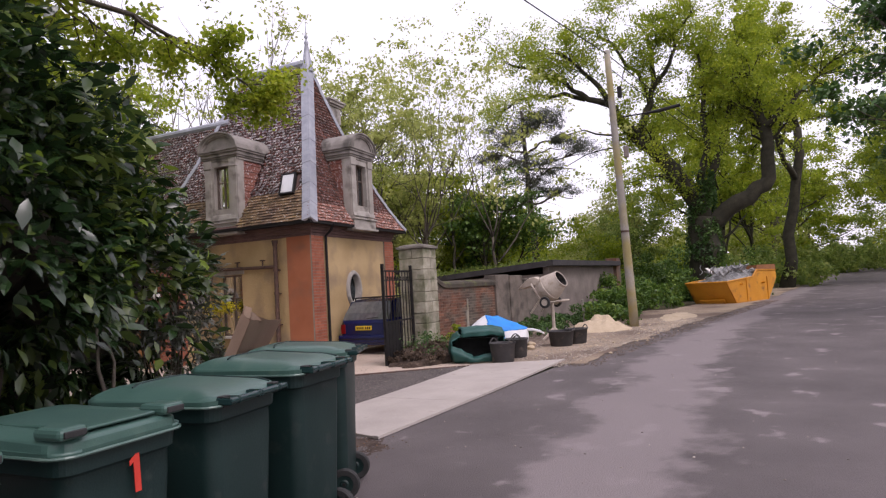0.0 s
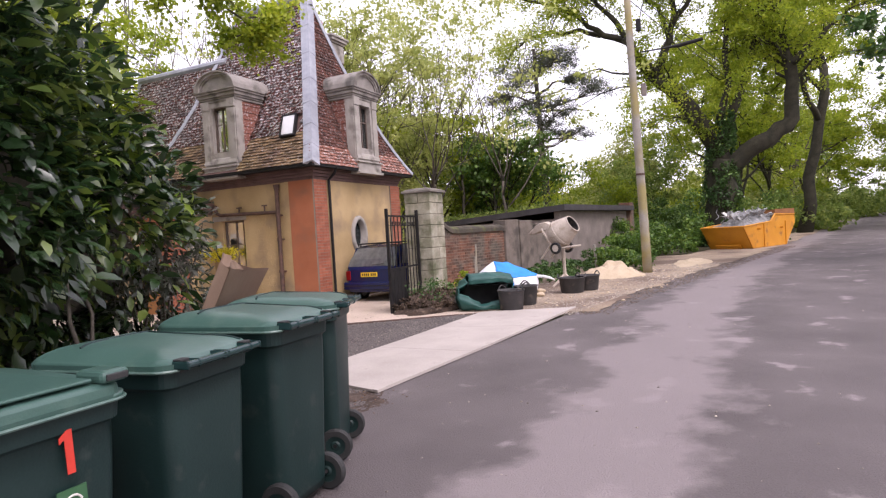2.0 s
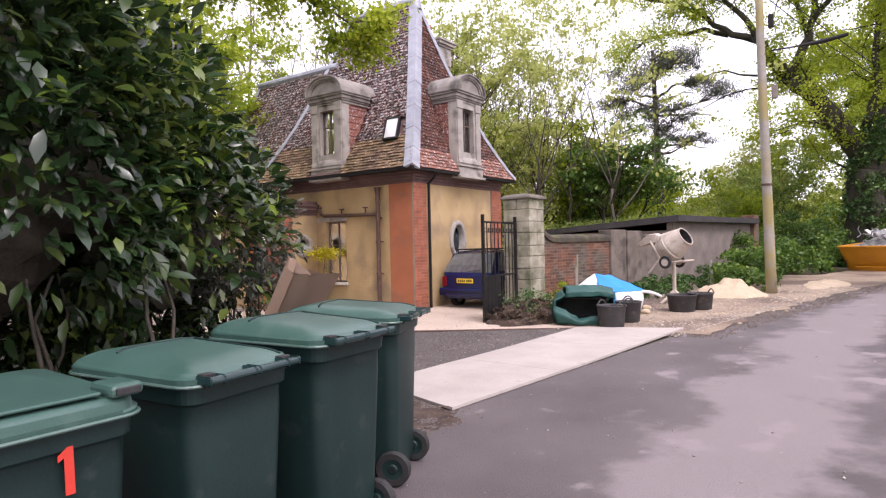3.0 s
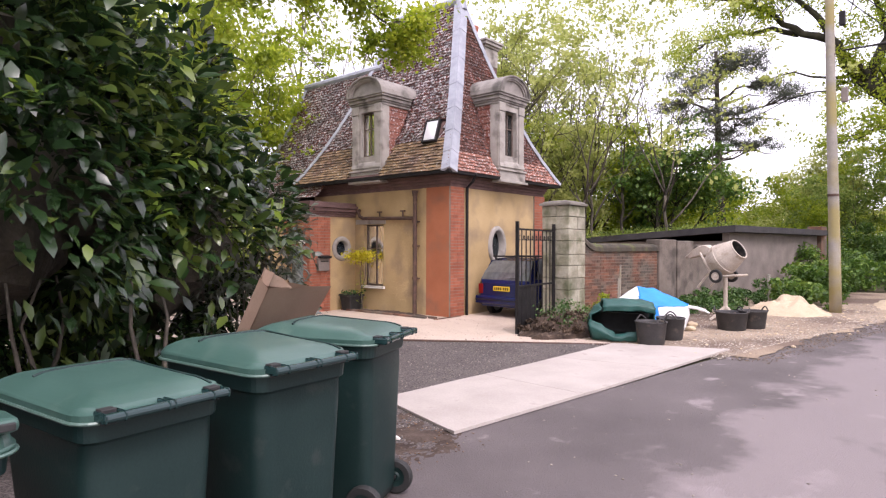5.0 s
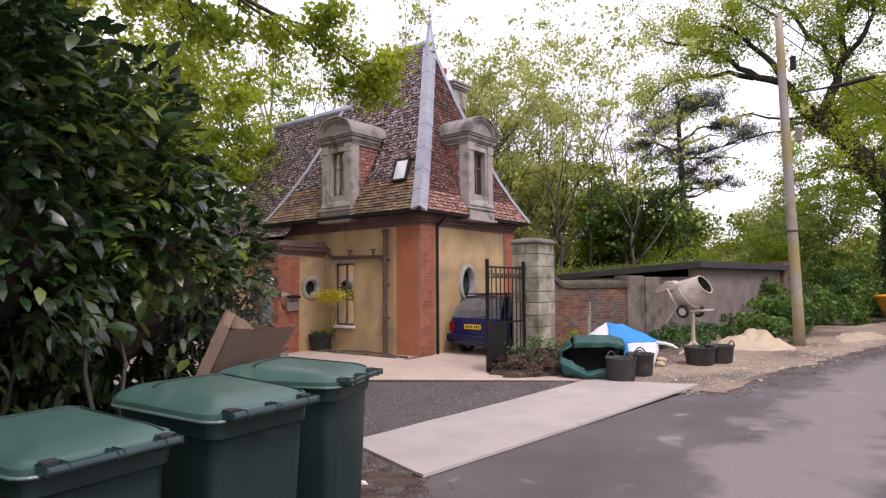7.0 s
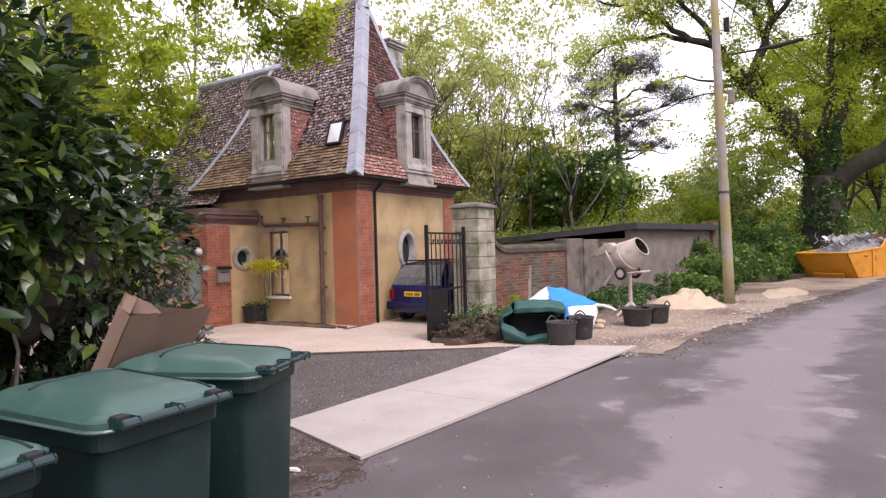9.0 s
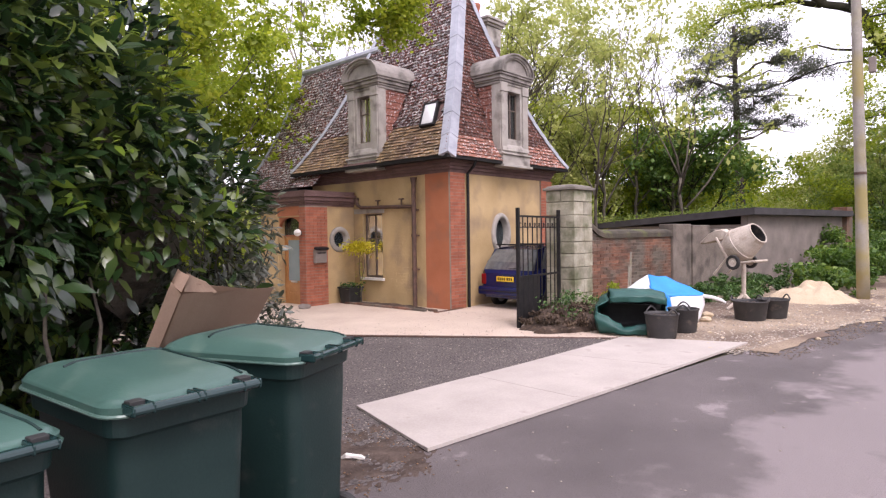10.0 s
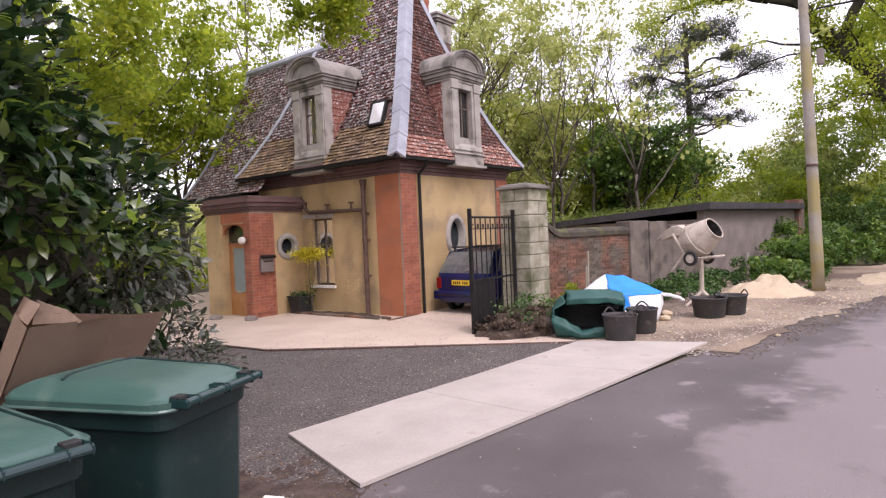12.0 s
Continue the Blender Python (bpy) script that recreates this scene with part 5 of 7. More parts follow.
# ---- tubs, bags, mixer ----
def tub(loc, r, h, label, rz=0, fill="mound"):
    t = thing("rubber_tub", label, "tub", loc, rz, "tubs on the verge")
    bm = bmesh.new()
    lathe(bm, [(0.0, 0.0), (r * 0.80, 0.0), (r * 0.84, 0.02), (r * 0.97, h * 0.9), (r * 1.0, h * 0.92), (r * 1.03, h * 0.97), (r * 1.02, h), (r * 0.96, h), (r * 0.93, h * 0.9), (r * 0.85, h * 0.5)], 28)
    part("shell", bm, M["tub"], t, smooth=True)
    for s in (-1, 1):
        bm = bmesh.new()
        tube(bm, [(s * r * (1.0 + 0.03 * math.sin(math.pi * k / 8)), (k - 4) / 4 * 0.1, h - 0.01 + 0.085 * math.sin(math.pi * k / 8)) for k in range(9)], [0.014] * 9, 6)
        part("handle", bm, M["tub"], t)
    bm = bmesh.new()
    bmesh.ops.create_grid(bm, x_segments=12, y_segments=12, size=r * 0.92)
    for v in bm.verts:
        d = v.co.xy.length
        if d > r * 0.9:
            v.co.xy *= r * 0.9 / d
        v.co.z = h * 0.82 + 0.05 * noise.noise(v.co * 14) + 0.03 * (1 - d / r)
    part("filling", bm, M[fill], t, "rough rubble filling")
    return t


tub((-0.72, -5.16, rise(-0.72, -5.16) + 0.012), 0.265, 0.40, "black rubber tub of rubble on the sandy verge", 60)
tub((0.02, -5.22, rise(0, -5.2) + 0.012), 0.25, 0.40, "black rubber tub of rubble on the sandy verge", 20)
tub((1.95, -5.72, rise(1.95, -5.7) + 0.012), 0.31, 0.36, "wide black rubber tub before the cement mixer", 100)
tub((2.42, -5.98, rise(2.4, -6) + 0.012), 0.28, 0.36, "black rubber tub beside a wider one", 140)


def crumple(bm, amp, scale, seed):
    for v in bm.verts:
        p = v.co * scale + Vector((seed, seed * 2, seed * 3))
        v.co += Vector((noise.noise(p), noise.noise(p + Vector((7, 1, 3))), noise.noise(p + Vector((2, 9, 5))))) * amp
        q = v.co * scale * 2.7
        v.co += v.normal * abs(noise.noise(q)) * amp * 0.6


def drape(name, rows, material, parent, label="", crease=0.02, thick=0.008, n=8, seed=0):
    """A crumpled cloth stretched between rows of corner points."""
    g = []
    rows = [[Vector(p) for p in r] for r in rows]
    def along(r, t):
        k = min(int(t * (len(r) - 1)), len(r) - 2)
        return r[k].lerp(r[k + 1], t * (len(r) - 1) - k)
    bm = bmesh.new()
    m = n * (len(rows) - 1)
    w = n * (max(len(r) for r in rows) - 1)
    for i in range(m + 1):
        k = min(i // n, len(rows) - 2)
        f = i / n - k
        line = []
        for j in range(w + 1):
            p = along(rows[k], j / w).lerp(along(rows[k + 1], j / w), f)
            off = noise.noise_vector(p * 5 + Vector((seed, 0, 0))) + 0.5 * noise.noise_vector(p * 13 + Vector((seed, 3, 0)))
            p = p + off * crease
            p.z = max(p.z, 0.006)
            line.append(bm.verts.new(p))
        g.append(line)
    for i in range(m):
        for j in range(w):
            bm.faces.new((g[i][j], g[i][j + 1], g[i + 1][j + 1], g[i + 1][j]))
    bmesh.ops.recalc_face_normals(bm, faces=bm.faces[:])
    bmesh.ops.solidify(bm, geom=bm.faces[:], thickness=thick)
    return part(name, bm, material, parent, label, smooth=True)


bag = thing("garden_bag", "slumped dark green garden waste bag lying open", "garden bag", (-0.35, -4.45, rise(-0.1, -4.3) + 0.02), -62)
arc = [(-0.36, 0.50), (-0.36, 0.60), (-0.22, 0.69), (0.05, 0.70), (0.34, 0.55), (0.46, 0.25), (0.46, 0.0)]
drape("shell", [[(-0.36, y, z), (0.0, y - 0.02, z + 0.02), (0.35, y, z), (0.56, y + 0.04, z - 0.05)] for y, z in arc], M["tarp_g"], bag, "crumpled green woven plastic", 0.035, 0.03, 5, 1)
drape("side", [[(-0.36, -0.34, 0.56), (-0.40, 0.1, 0.64), (-0.36, 0.44, 0.3)], [(-0.56, -0.36, 0.44), (-0.60, 0.05, 0.42), (-0.5, 0.42, 0.2)], [(-0.58, -0.40, 0.28), (-0.60, 0.0, 0.2), (-0.5, 0.42, 0.1)], [(-0.52, -0.44, 0.0), (-0.55, 0.0, 0.0), (-0.46, 0.44, 0.0)]], M["tarp_g"], bag, "bulging side of the bag", 0.04, 0.02, 5, 2)
drape("side", [[(0.56, -0.30, 0.46), (0.57, 0.1, 0.6), (0.56, 0.44, 0.3)], [(0.58, -0.36, 0.0), (0.6, 0.05, 0.0), (0.56, 0.44, 0.0)]], M["tarp_g"], bag, "bulging side of the bag", 0.03, 0.02, 6, 3)
drape("lip", [[(-0.58, -0.40, 0.36), (-0.36, -0.46, 0.28), (-0.12, -0.50, 0.12), (0.10, -0.52, 0.16), (0.34, -0.50, 0.17), (0.57, -0.44, 0.2)], [(-0.60, -0.48, 0.25), (-0.38, -0.56, 0.18), (-0.12, -0.62, 0.07), (0.10, -0.60, 0.11), (0.34, -0.58, 0.10), (0.58, -0.5, 0.12)], [(-0.52, -0.48, 0.0), (-0.30, -0.55, 0.0), (-0.1, -0.62, 0.0), (0.12, -0.58, 0.0), (0.34, -0.56, 0.0), (0.56, -0.48, 0.0)]], M["tarp_g"], bag, "folded lower edge of the opening", 0.03, 0.012, 4, 4)
# black inner sheet: the shade within the open bag, put into colour
drape("inner_shade", [[(-0.34, -0.33, 0.49), (0.52, -0.29, 0.47)], [(-0.5, 0.30, 0.50), (0.52, 0.32, 0.48)], [(-0.5, 0.36, 0.03), (0.53, 0.38, 0.03)], [(-0.54, -0.40, 0.06), (0.53, -0.42, 0.05)]], M["rubber"], bag, "black sheet standing in for the shade inside the bag", 0.02, 0.006, 5, 5)

tarp = thing("tarpaulin_heap", "blue tarpaulin and white woven bag heaped together", "tarpaulin", (1.05, -4.42, rise(1.2, -4.4) + 0.01), -62)
tarp.scale = (1.2, 1.2, 1.22)
drape("blue_sheet", [[(-0.22, 0.0, 0.71), (0.12, 0.2, 0.65), (0.62, 0.05, 0.42)], [(-0.18, -0.22, 0.53), (0.08, -0.35, 0.40), (0.62, 0.02, 0.385)]], M["tarp_b"], tarp, "bright blue plastic sheet", 0.022, 0.008, 8, 6)
drape("blue_front", [[(-0.21, -0.2, 0.57), (0.085, -0.355, 0.40)], [(-0.08, -0.36, 0.25), (0.10, -0.38, 0.2)], [(-0.05, -0.42, 0.0), (0.14, -0.41, 0.0)]], M["tarp_b"], tarp, "blue sheet hanging down the front", 0.022, 0.008, 8, 7)
drape("white_bag", [[(0.085, -0.345, 0.395), (0.63, 0.0, 0.39)], [(0.12, -0.385, 0.2), (0.60, -0.08, 0.2)], [(0.14, -0.40, 0.0), (0.52, -0.15, 0.0)]], M["tarp_w"], tarp, "white woven plastic side", 0.022, 0.008, 8, 8)
drape("white_side", [[(-0.63, -0.1, 0.42), (-0.42, -0.05, 0.58), (-0.21, -0.01, 0.70)], [(-0.64, -0.2, 0.2), (-0.4, -0.3, 0.3), (-0.17, -0.24, 0.50)], [(-0.60, -0.25, 0.0), (-0.34, -0.35, 0.0), (-0.06, -0.42, 0.0)]], M["tarp_w"], tarp, "white woven plastic side", 0.022, 0.008, 6, 9)
drape("back", [[(-0.63, -0.09, 0.41), (-0.22, 0.01, 0.70), (0.12, 0.21, 0.64), (0.63, 0.06, 0.41)], [(-0.60, 0.3, 0.0), (-0.22, 0.42, 0.0), (0.12, 0.45, 0.0), (0.58, 0.3, 0.0)]], M["tarp_w"], tarp, "white woven plastic back", 0.02, 0.008, 6, 10)
bm = bmesh.new()
tube(bm, [(0.60, 0.0, 0.38), (0.72, -0.04, 0.37), (0.85, -0.06, 0.33), (0.92, -0.06, 0.29)], [0.03, 0.028, 0.025, 0.016], 7)
part("strap", bm, M["tarp_w"], tarp, "white bag strap")

mx = thing("cement_mixer", "cement-caked mixer with a tilted drum on a stand", "cement mixer", (3.35, -5.05, rise(3.35, -5.05) + 0.01), -104)
dm = Matrix.Translation((0.10, 0, 1.36)) @ Matrix.Rotation(radians(58), 4, "Y")
bm = bmesh.new()
lathe(bm, [(0.0, -0.36), (0.16, -0.36), (0.25, -0.30), (0.33, -0.12), (0.345, 0.02), (0.335, 0.10), (0.24, 0.40), (0.235, 0.44), (0.21, 0.44), (0.21, 0.40), (0.30, 0.10), (0.30, -0.1), (0.0, -0.3)], 32, dm)
part("drum", bm, M["mixer"], mx, "grey cement-caked drum", smooth=False)
bm = bmesh.new()
lathe(bm, [(0.206, 0.425), (0.206, 0.39), (0.294, 0.10), (0.294, -0.1), (0.0, -0.29)], 32, dm)
part("drum_inside", bm, M["tub"], mx, "dark shell just inside the drum", smooth=True)
bm = bmesh.new()
lathe(bm, [(0.348, -0.04), (0.36, -0.03), (0.36, 0.03), (0.348, 0.04)], 32, dm)
part("drum_band", bm, M["mixer"], mx)
bm = bmesh.new()
loft(bm, [[(x, y * wy, z0 + (z1 - z0) * (q + 0.5)) for y, q in rrect(0.26, 1.0, 0.1, 4)] for x, wy, z0, z1 in ((-0.16, 0.8, 1.46, 1.62), (-0.26, 1.0, 1.44, 1.68), (-0.42, 1.0, 1.42, 1.66), (-0.58, 0.9, 1.38, 1.58), (-0.70, 0.5, 1.36, 1.46))])
tube(bm, [(-0.6, 0, 1.5), (-0.72, 0, 1.44), (-0.82, 0, 1.38)], [0.06, 0.05, 0.03], 8)
part("motor_cover", bm, M["mixer"], mx, "pale motor housing")
bm = bmesh.new()
for s in (-0.26, 0.26):
    tube(bm, [(-0.30, s, 1.5), (-0.05, s, 1.08), (0.06, s, 0.96), (0.52, s * 0.9, 1.02)], [0.026] * 4, 8)
    tube(bm, [(-0.05, s, 1.08), (-0.35, s, 0.72)], [0.024] * 2, 8)
tube(bm, [(0.06, -0.26, 0.96), (0.06, 0.26, 0.96)], [0.026] * 2, 8)
tube(bm, [(0.52, -0.234, 1.02), (0.52, 0.234, 1.02)], [0.026] * 2, 8)
part("cradle", bm, M["mixer"], mx, "cement-splashed tube cradle")
bm = bmesh.new()
rod(bm, (0.16, 0, 0.25), (0.16, 0, 0.98), 0.045, n=10)
for a in range(3):
    tube(bm, [(0.16, 0, 0.32), (0.16 + 0.2 * math.cos(a * 2.1), 0.2 * math.sin(a * 2.1), 0.14), (0.16 + 0.36 * math.cos(a * 2.1), 0.36 * math.sin(a * 2.1), 0.015)], [0.035, 0.032, 0.03], 8)
part("stand", bm, M["mixer"], mx, "three-legged stand")
for s in (-0.32, 0.32):
    wheel_parts(mx, (0.12, s, 0.99), 0.15, 0.06, "mixer", "Y")

# sand heap and soil mounds
def heap(name, label, category, c, rx, ry, h, material, seed, n=40, power=1.4):
    bm = bmesh.new()
    bmesh.ops.create_grid(bm, x_segments=n, y_segments=n, size=1.0)
    for v in bm.verts:
        x, y = v.co.x, v.co.y
        d = math.sqrt(x * x + y * y)
        k = max(0.0, 1 - d + 0.25 * noise.noise((x * 2 + seed, y * 2, 0)))
        zz = h * min(1.0, k) ** power * (1 if d < 1 else 0)
        gx_, gy_ = c[0] + x * rx, c[1] + y * ry
        v.co = Vector((gx_, gy_, rise(gx_, gy_) - 0.03 + zz * (1 + 0.35 * noise.noise((x * 5, y * 5, seed))) + 0.03 * min(1.0, zz * 8) * noise.noise((x * 19, y * 19, seed)) + 0.008 * noise.noise((x * 40, y * 40, seed))))
    return tagged(part(name, bm, material, smooth=True), label, category)


heap("sand_mound", "conical heap of pale building sand on the verge", "sand heap", (5.7, -5.9), 1.2, 1.1, 0.44, M["sand"], 3, power=1.05)
heap("gravel_spread", "low spread of pale sand beside the lane", "sand", (9.6, -7.9), 2.6, 1.0, 0.16, M["sand"], 7)
heap("soil_mound", "dug brown soil mound at the foot of the gate pillar", "soil", (-0.15, -3.25), 1.45, 0.8, 0.42, M["mound"], 12, n=90, power=0.6)

heap("soil_spill", "dark damp soil trodden over the asphalt beside the bins", "soil", (-7.35, -5.35), 1.1, 0.95, 0.045, M["trodden"], 17, n=60, power=0.3)

rng = random.Random(5)
rubble = thing("rubble_pile", "loose pale stones beside the bags", "rubble", (0.75, -4.75, rise(0.75, -4.75)))
for k in range(16):
    bm = bmesh.new()
    bmesh.ops.create_icosphere(bm, subdivisions=2, radius=rng.uniform(0.05, 0.13))
    bm.normal_update()
    for v in bm.verts:
        v.co *= 1 + 0.35 * noise.noise(v.co * 9 + Vector((k, 0, 0)))
        v.co.z *= 0.6
    st = part("stone", bm, M["sand"], rubble)
    st.location = (rng.uniform(-0.25, 0.7), rng.uniform(-0.4, 0.3), 0.06 + 0.08 * (k % 3))
    st.rotation_euler = (0, 0, rng.uniform(0, 6))
for k in range(60):
    bm = bmesh.new()
    bmesh.ops.create_icosphere(bm, subdivisions=1, radius=rng.uniform(0.012, 0.045))
    for v in bm.verts:
        v.co *= 1 + 0.4 * noise.noise(v.co * 30 + Vector((k, 0, 0)))
        v.co.z *= 0.6
    x = rng.uniform(-1.2, 9)
    y = float(lane_edge(x)) + rng.uniform(-0.5, 1.6)
    st = tagged(part("stone", bm, M["sand"]), "small pale stone lying on the verge", "stone", "stones on the verge")
    st.location = (x, y, rise(x, y) + 0.018)

# loose gravel and grit
def grit(name, label, n, region, size, material, seed, lift=0.012):
    """Many small angular stones over part of the ground."""
    g = np.random.default_rng(seed)
    x = g.uniform(region[0], region[1], n)
    v = g.random(n) ** 1.5
    y = np.array([region[2](q) for q in x]) * (1 - v) + np.array([region[3](q) for q in x]) * v
    r = size * g.uniform(0.4, 1.3, (n, 1, 1))
    o = np.array([(1, 0, 0), (0, 1, 0), (-1, 0, 0), (0, -1, 0), (0.2, 0.1, 0.55), (0, 0, -0.3)])[None]
    a = g.uniform(0, 6.28, n)
    c, s = np.cos(a)[:, None], np.sin(a)[:, None]
    o = o * g.uniform(0.6, 1.3, (n, 6, 3))
    vx, vy = o[..., 0] * c - o[..., 1] * s, o[..., 0] * s + o[..., 1] * c
    P = np.stack([vx, vy, o[..., 2]], -1) * r + np.stack([x, y, rise(x, y) + lift], 1)[:, None]
    ob = quads(name, P, [(0, 1, 4), (1, 2, 4), (2, 3, 4), (3, 0, 4), (1, 0, 5), (2, 1, 5), (3, 2, 5), (0, 3, 5)], material)
    return tagged(ob, label, "gravel", kind="stuff")


M["grit"] = mat("mixed_grit", (0.20, 0.17, 0.14), (0.46, 0.40, 0.34), 3, 0.9, 0.3, 60, island=0.5)
M["crumb"] = mat("brown_soil_crumbs", (0.10, 0.075, 0.06), (0.26, 0.20, 0.15), 3, 0.95, 0.3, 60, island=0.4)
M["grit_dark"] = mat("dark_grit", (0.05, 0.045, 0.042), (0.16, 0.145, 0.135), 3, 0.9, 0.3, 60, island=0.5)
M["litter"] = mat("dry_leaf_litter", (0.10, 0.055, 0.03), (0.22, 0.13, 0.07), 3, 0.9, 0.3, 60, island=0.5)
grit("gravel", "loose pale gravel scattered over the verge", 9000, (-1.4, 9, lambda x: float(lane_edge(x)) - 0.1, lambda x: -3.6), 0.02, M["grit"], 201)
grit("gravel", "loose stones on the pale drive", 900, (-3.9, 3, lambda x: max(drive_edge(x), -4.2), lambda x: -0.1), 0.014, M["grit"], 202, 0.022)
grit("grit", "dark grit on the asphalt apron", 15000, (-10, -1.6, lambda x: float(lane_edge(x)) + 0.15, lambda x: max(drive_edge(x), -4.6)), 0.011, M["grit_dark"], 203, 0.006)
grit("grit", "pale grit on the asphalt apron", 6500, (-9, -1.6, lambda x: float(lane_edge(x)) + 0.1, lambda x: max(drive_edge(x), -4.6)), 0.009, M["grit"], 204, 0.006)
grit("leaf_litter", "brown leaf litter under the bush and along the boards", 2200, (-13, -6.6, lambda x: -4.6, lambda x: -6.2), 0.011, M["litter"], 205, 0.008)
grit("grit", "small stones strewn on the lane", 260, (-12, 6, lambda x: float(lane_edge(x)), lambda x: float(lane_edge(x)) - 4.5), 0.012, M["grit"], 206, 0.003)
grit("soil_crumbs", "brown soil and grit spilt along the lane's edge", 7000, (-1.3, 16, lambda x: float(lane_edge(x)) + 0.1, lambda x: float(lane_edge(x)) - 0.75), 0.016, M["crumb"], 207, 0.008)

# timber stakes by the wall
for x, y, h, r in ((2.1, -3.3, 1.25, 0.022), (1.9, -3.35, 0.95, 0.018), (7.3, -5.2, 0.85, 0.05)):
    bm = bmesh.new()
    tube(bm, [(0, 0, 0), (0.01, 0.02, h * 0.5), (-0.02 + 0.1 * (r < 0.03), 0.04, h)], [r, r * 0.95, r * 0.9], 7)
    st = tagged(part("stake", bm, M["pole"]), "weathered wooden stake standing by the wall", "stake")
    st.location = (x, y, rise(x, y))

# ---- skip ----
sk = thing("skip", "yellow steel skip heaped with rubbish at the lane's edge", "skip", (14.75, -9.45, float(rise(15, -9.5)) + 0.02), -32)
sk.scale = (1.1, 1.1, 1.08)
L, Wd = 3.4, 1.72
prof = [(0.55, 0.0), (2.75, 0.0), (3.42, 0.85), (3.40, 1.18), (2.05, 1.22), (1.75, 0.95), (0.0, 0.82)]
for s in (0, 1):
    bm = bmesh.new()
    y = s * Wd
    ngon_prism(bm, prof, 0.04, Matrix.Translation((0, y - (0.04 if s else 0), 0)) @ Matrix(((1, 0, 0, 0), (0, 0, 1, 0), (0, 1, 0, 0), (0, 0, 0, 1))))
    part("side_plate", bm, M["skip"], sk)
    bm = bmesh.new()
    tube(bm, [(0, y, 0.83), (1.75, y, 0.96), (2.05, y, 1.23), (3.40, y, 1.19)], [0.035] * 4, 6)
    part("rim", bm, M["skip"], sk)
    for x in (0.9, 2.4):
        bm = bmesh.new()
        rod(bm, (x, y - 0.12 if s == 0 else y, 0.72), (x, y if s == 0 else y + 0.12, 0.72), 0.04)
        part("lifting_lug", bm, M["skip"], sk)
    for x in (1.3, 2.75):
        bm = bmesh.new()
        box(bm, x - 0.03, x + 0.03, y - 0.035 if s == 0 else y, y if s == 0 else y + 0.035, 0.05, 0.95, 0.005)
        part("rib", bm, M["skip"], sk)
for a, b in ((prof[6], prof[0]), (prof[0], prof[1]), (prof[1], prof[2]), (prof[2], prof[3])):
    bm = bmesh.new()
    loft(bm, [[(a[0], y, a[1]), (b[0], y, b[1]), (b[0] + 0.03, y, b[1] + 0.03), (a[0] + 0.03, y, a[1] + 0.03)] for y in (0.0, Wd)])
    part("end_plate", bm, M["skip"], sk)
bm = bmesh.new()
tube(bm, [(0, 0, 0.83), (0, Wd, 0.83)], [0.035] * 2, 6)
part("rim", bm, M["skip"], sk)
bm = bmesh.new()
box(bm, 2.05, 3.40, -0.02, 0.0, 1.2, 1.42)
box(bm, 3.38, 3.42, 0.0, Wd, 1.18, 1.42)
part("top_board", bm, M["skip_rust"], sk, "rusty sheet raising the skip's side")
bm = bmesh.new()
box(bm, 0.05, 0.5, 0.35, 1.35, 0.04, 0.10, 0, Matrix.Translation((0.25, 0, 0.15)) @ Matrix.Rotation(radians(56), 4, "Y"))
part("step_bar", bm, M["skip"], sk)
bm = bmesh.new()
bmesh.ops.create_grid(bm, x_segments=24, y_segments=16, size=1.0)
for v in bm.verts:
    x, y = v.co.x, v.co.y
    v.co = Vector((1.7 + x * 1.6, Wd / 2 + y * 0.8, 0.75 + 0.35 * (1 - x * x) * (1 - y * y) + 0.25 * (x + 1) / 2 + 0.12 * noise.noise((x * 5, y * 5, 1))))
part("rubbish_bed", bm, M["junk"], sk, "grey heaped rubbish")
rng = random.Random(9)
junk = thing("rubbish", "loose pipes, sheets and rubble on top of the skip", "rubbish", (14.75, -9.45, float(rise(15, -9.5)) + 0.02), -32)
junk.scale = (1.1, 1.1, 1.08)
for k in range(70):
    bm = bmesh.new()
    x, y = rng.uniform(0.3, 2.6), rng.uniform(0.2, Wd - 0.2)
    zz = 1.0 + 0.25 * math.sin(x * 1.1) + rng.uniform(0, 0.15)
    R = Matrix.Translation((x, y, zz)) @ Euler((rng.uniform(-1, 1), rng.uniform(-1, 1), rng.uniform(0, 6))).to_matrix().to_4x4()
    if k % 3 == 0:
        tube(bm, [R @ Vector((-0.25 + 0.1 * i, 0.06 * math.sin(i * 1.3 + k), 0.05 * math.cos(i))) for i in range(6)], [0.015] * 6, 5)
        part("pipe", bm, M["junk"], junk)
    else:
        box(bm, -rng.uniform(0.05, 0.22), 0.1, -0.1, rng.uniform(0.02, 0.18), 0, rng.uniform(0.01, 0.05), 0, R)
        part("scrap", bm, M["white"] if k % 7 == 1 else M["junk"], junk)

# ---- pole and cables ----
pb, pt = Vector((6.40, -6.84, 0.1)), Vector((6.36, -6.66, 8.6))
pl = thing("utility_pole", "leaning grey timber utility pole with a yellowed foot", "utility pole", pb)
bm = bmesh.new()
tube(bm, [(pt - pb) * k / 8 + Vector((0.03 * math.sin(k), 0, 0)) for k in range(9)], [0.135 - 0.045 * k / 8 for k in range(9)], 14)
part("shaft", bm, M["pole"], pl, smooth=True)
bm = bmesh.new()
box(bm, 0.02, 0.16, -0.22, -0.08, 5.15, 5.5, 0.02)
part("junction_box", bm, M["block"], pl, "grey junction box")
bm = bmesh.new()
box(bm, 0.0, 0.12, -0.16, -0.03, 7.0, 7.35, 0.02)
part("cable_clamp", bm, M["black"], pl)
bm = bmesh.new()
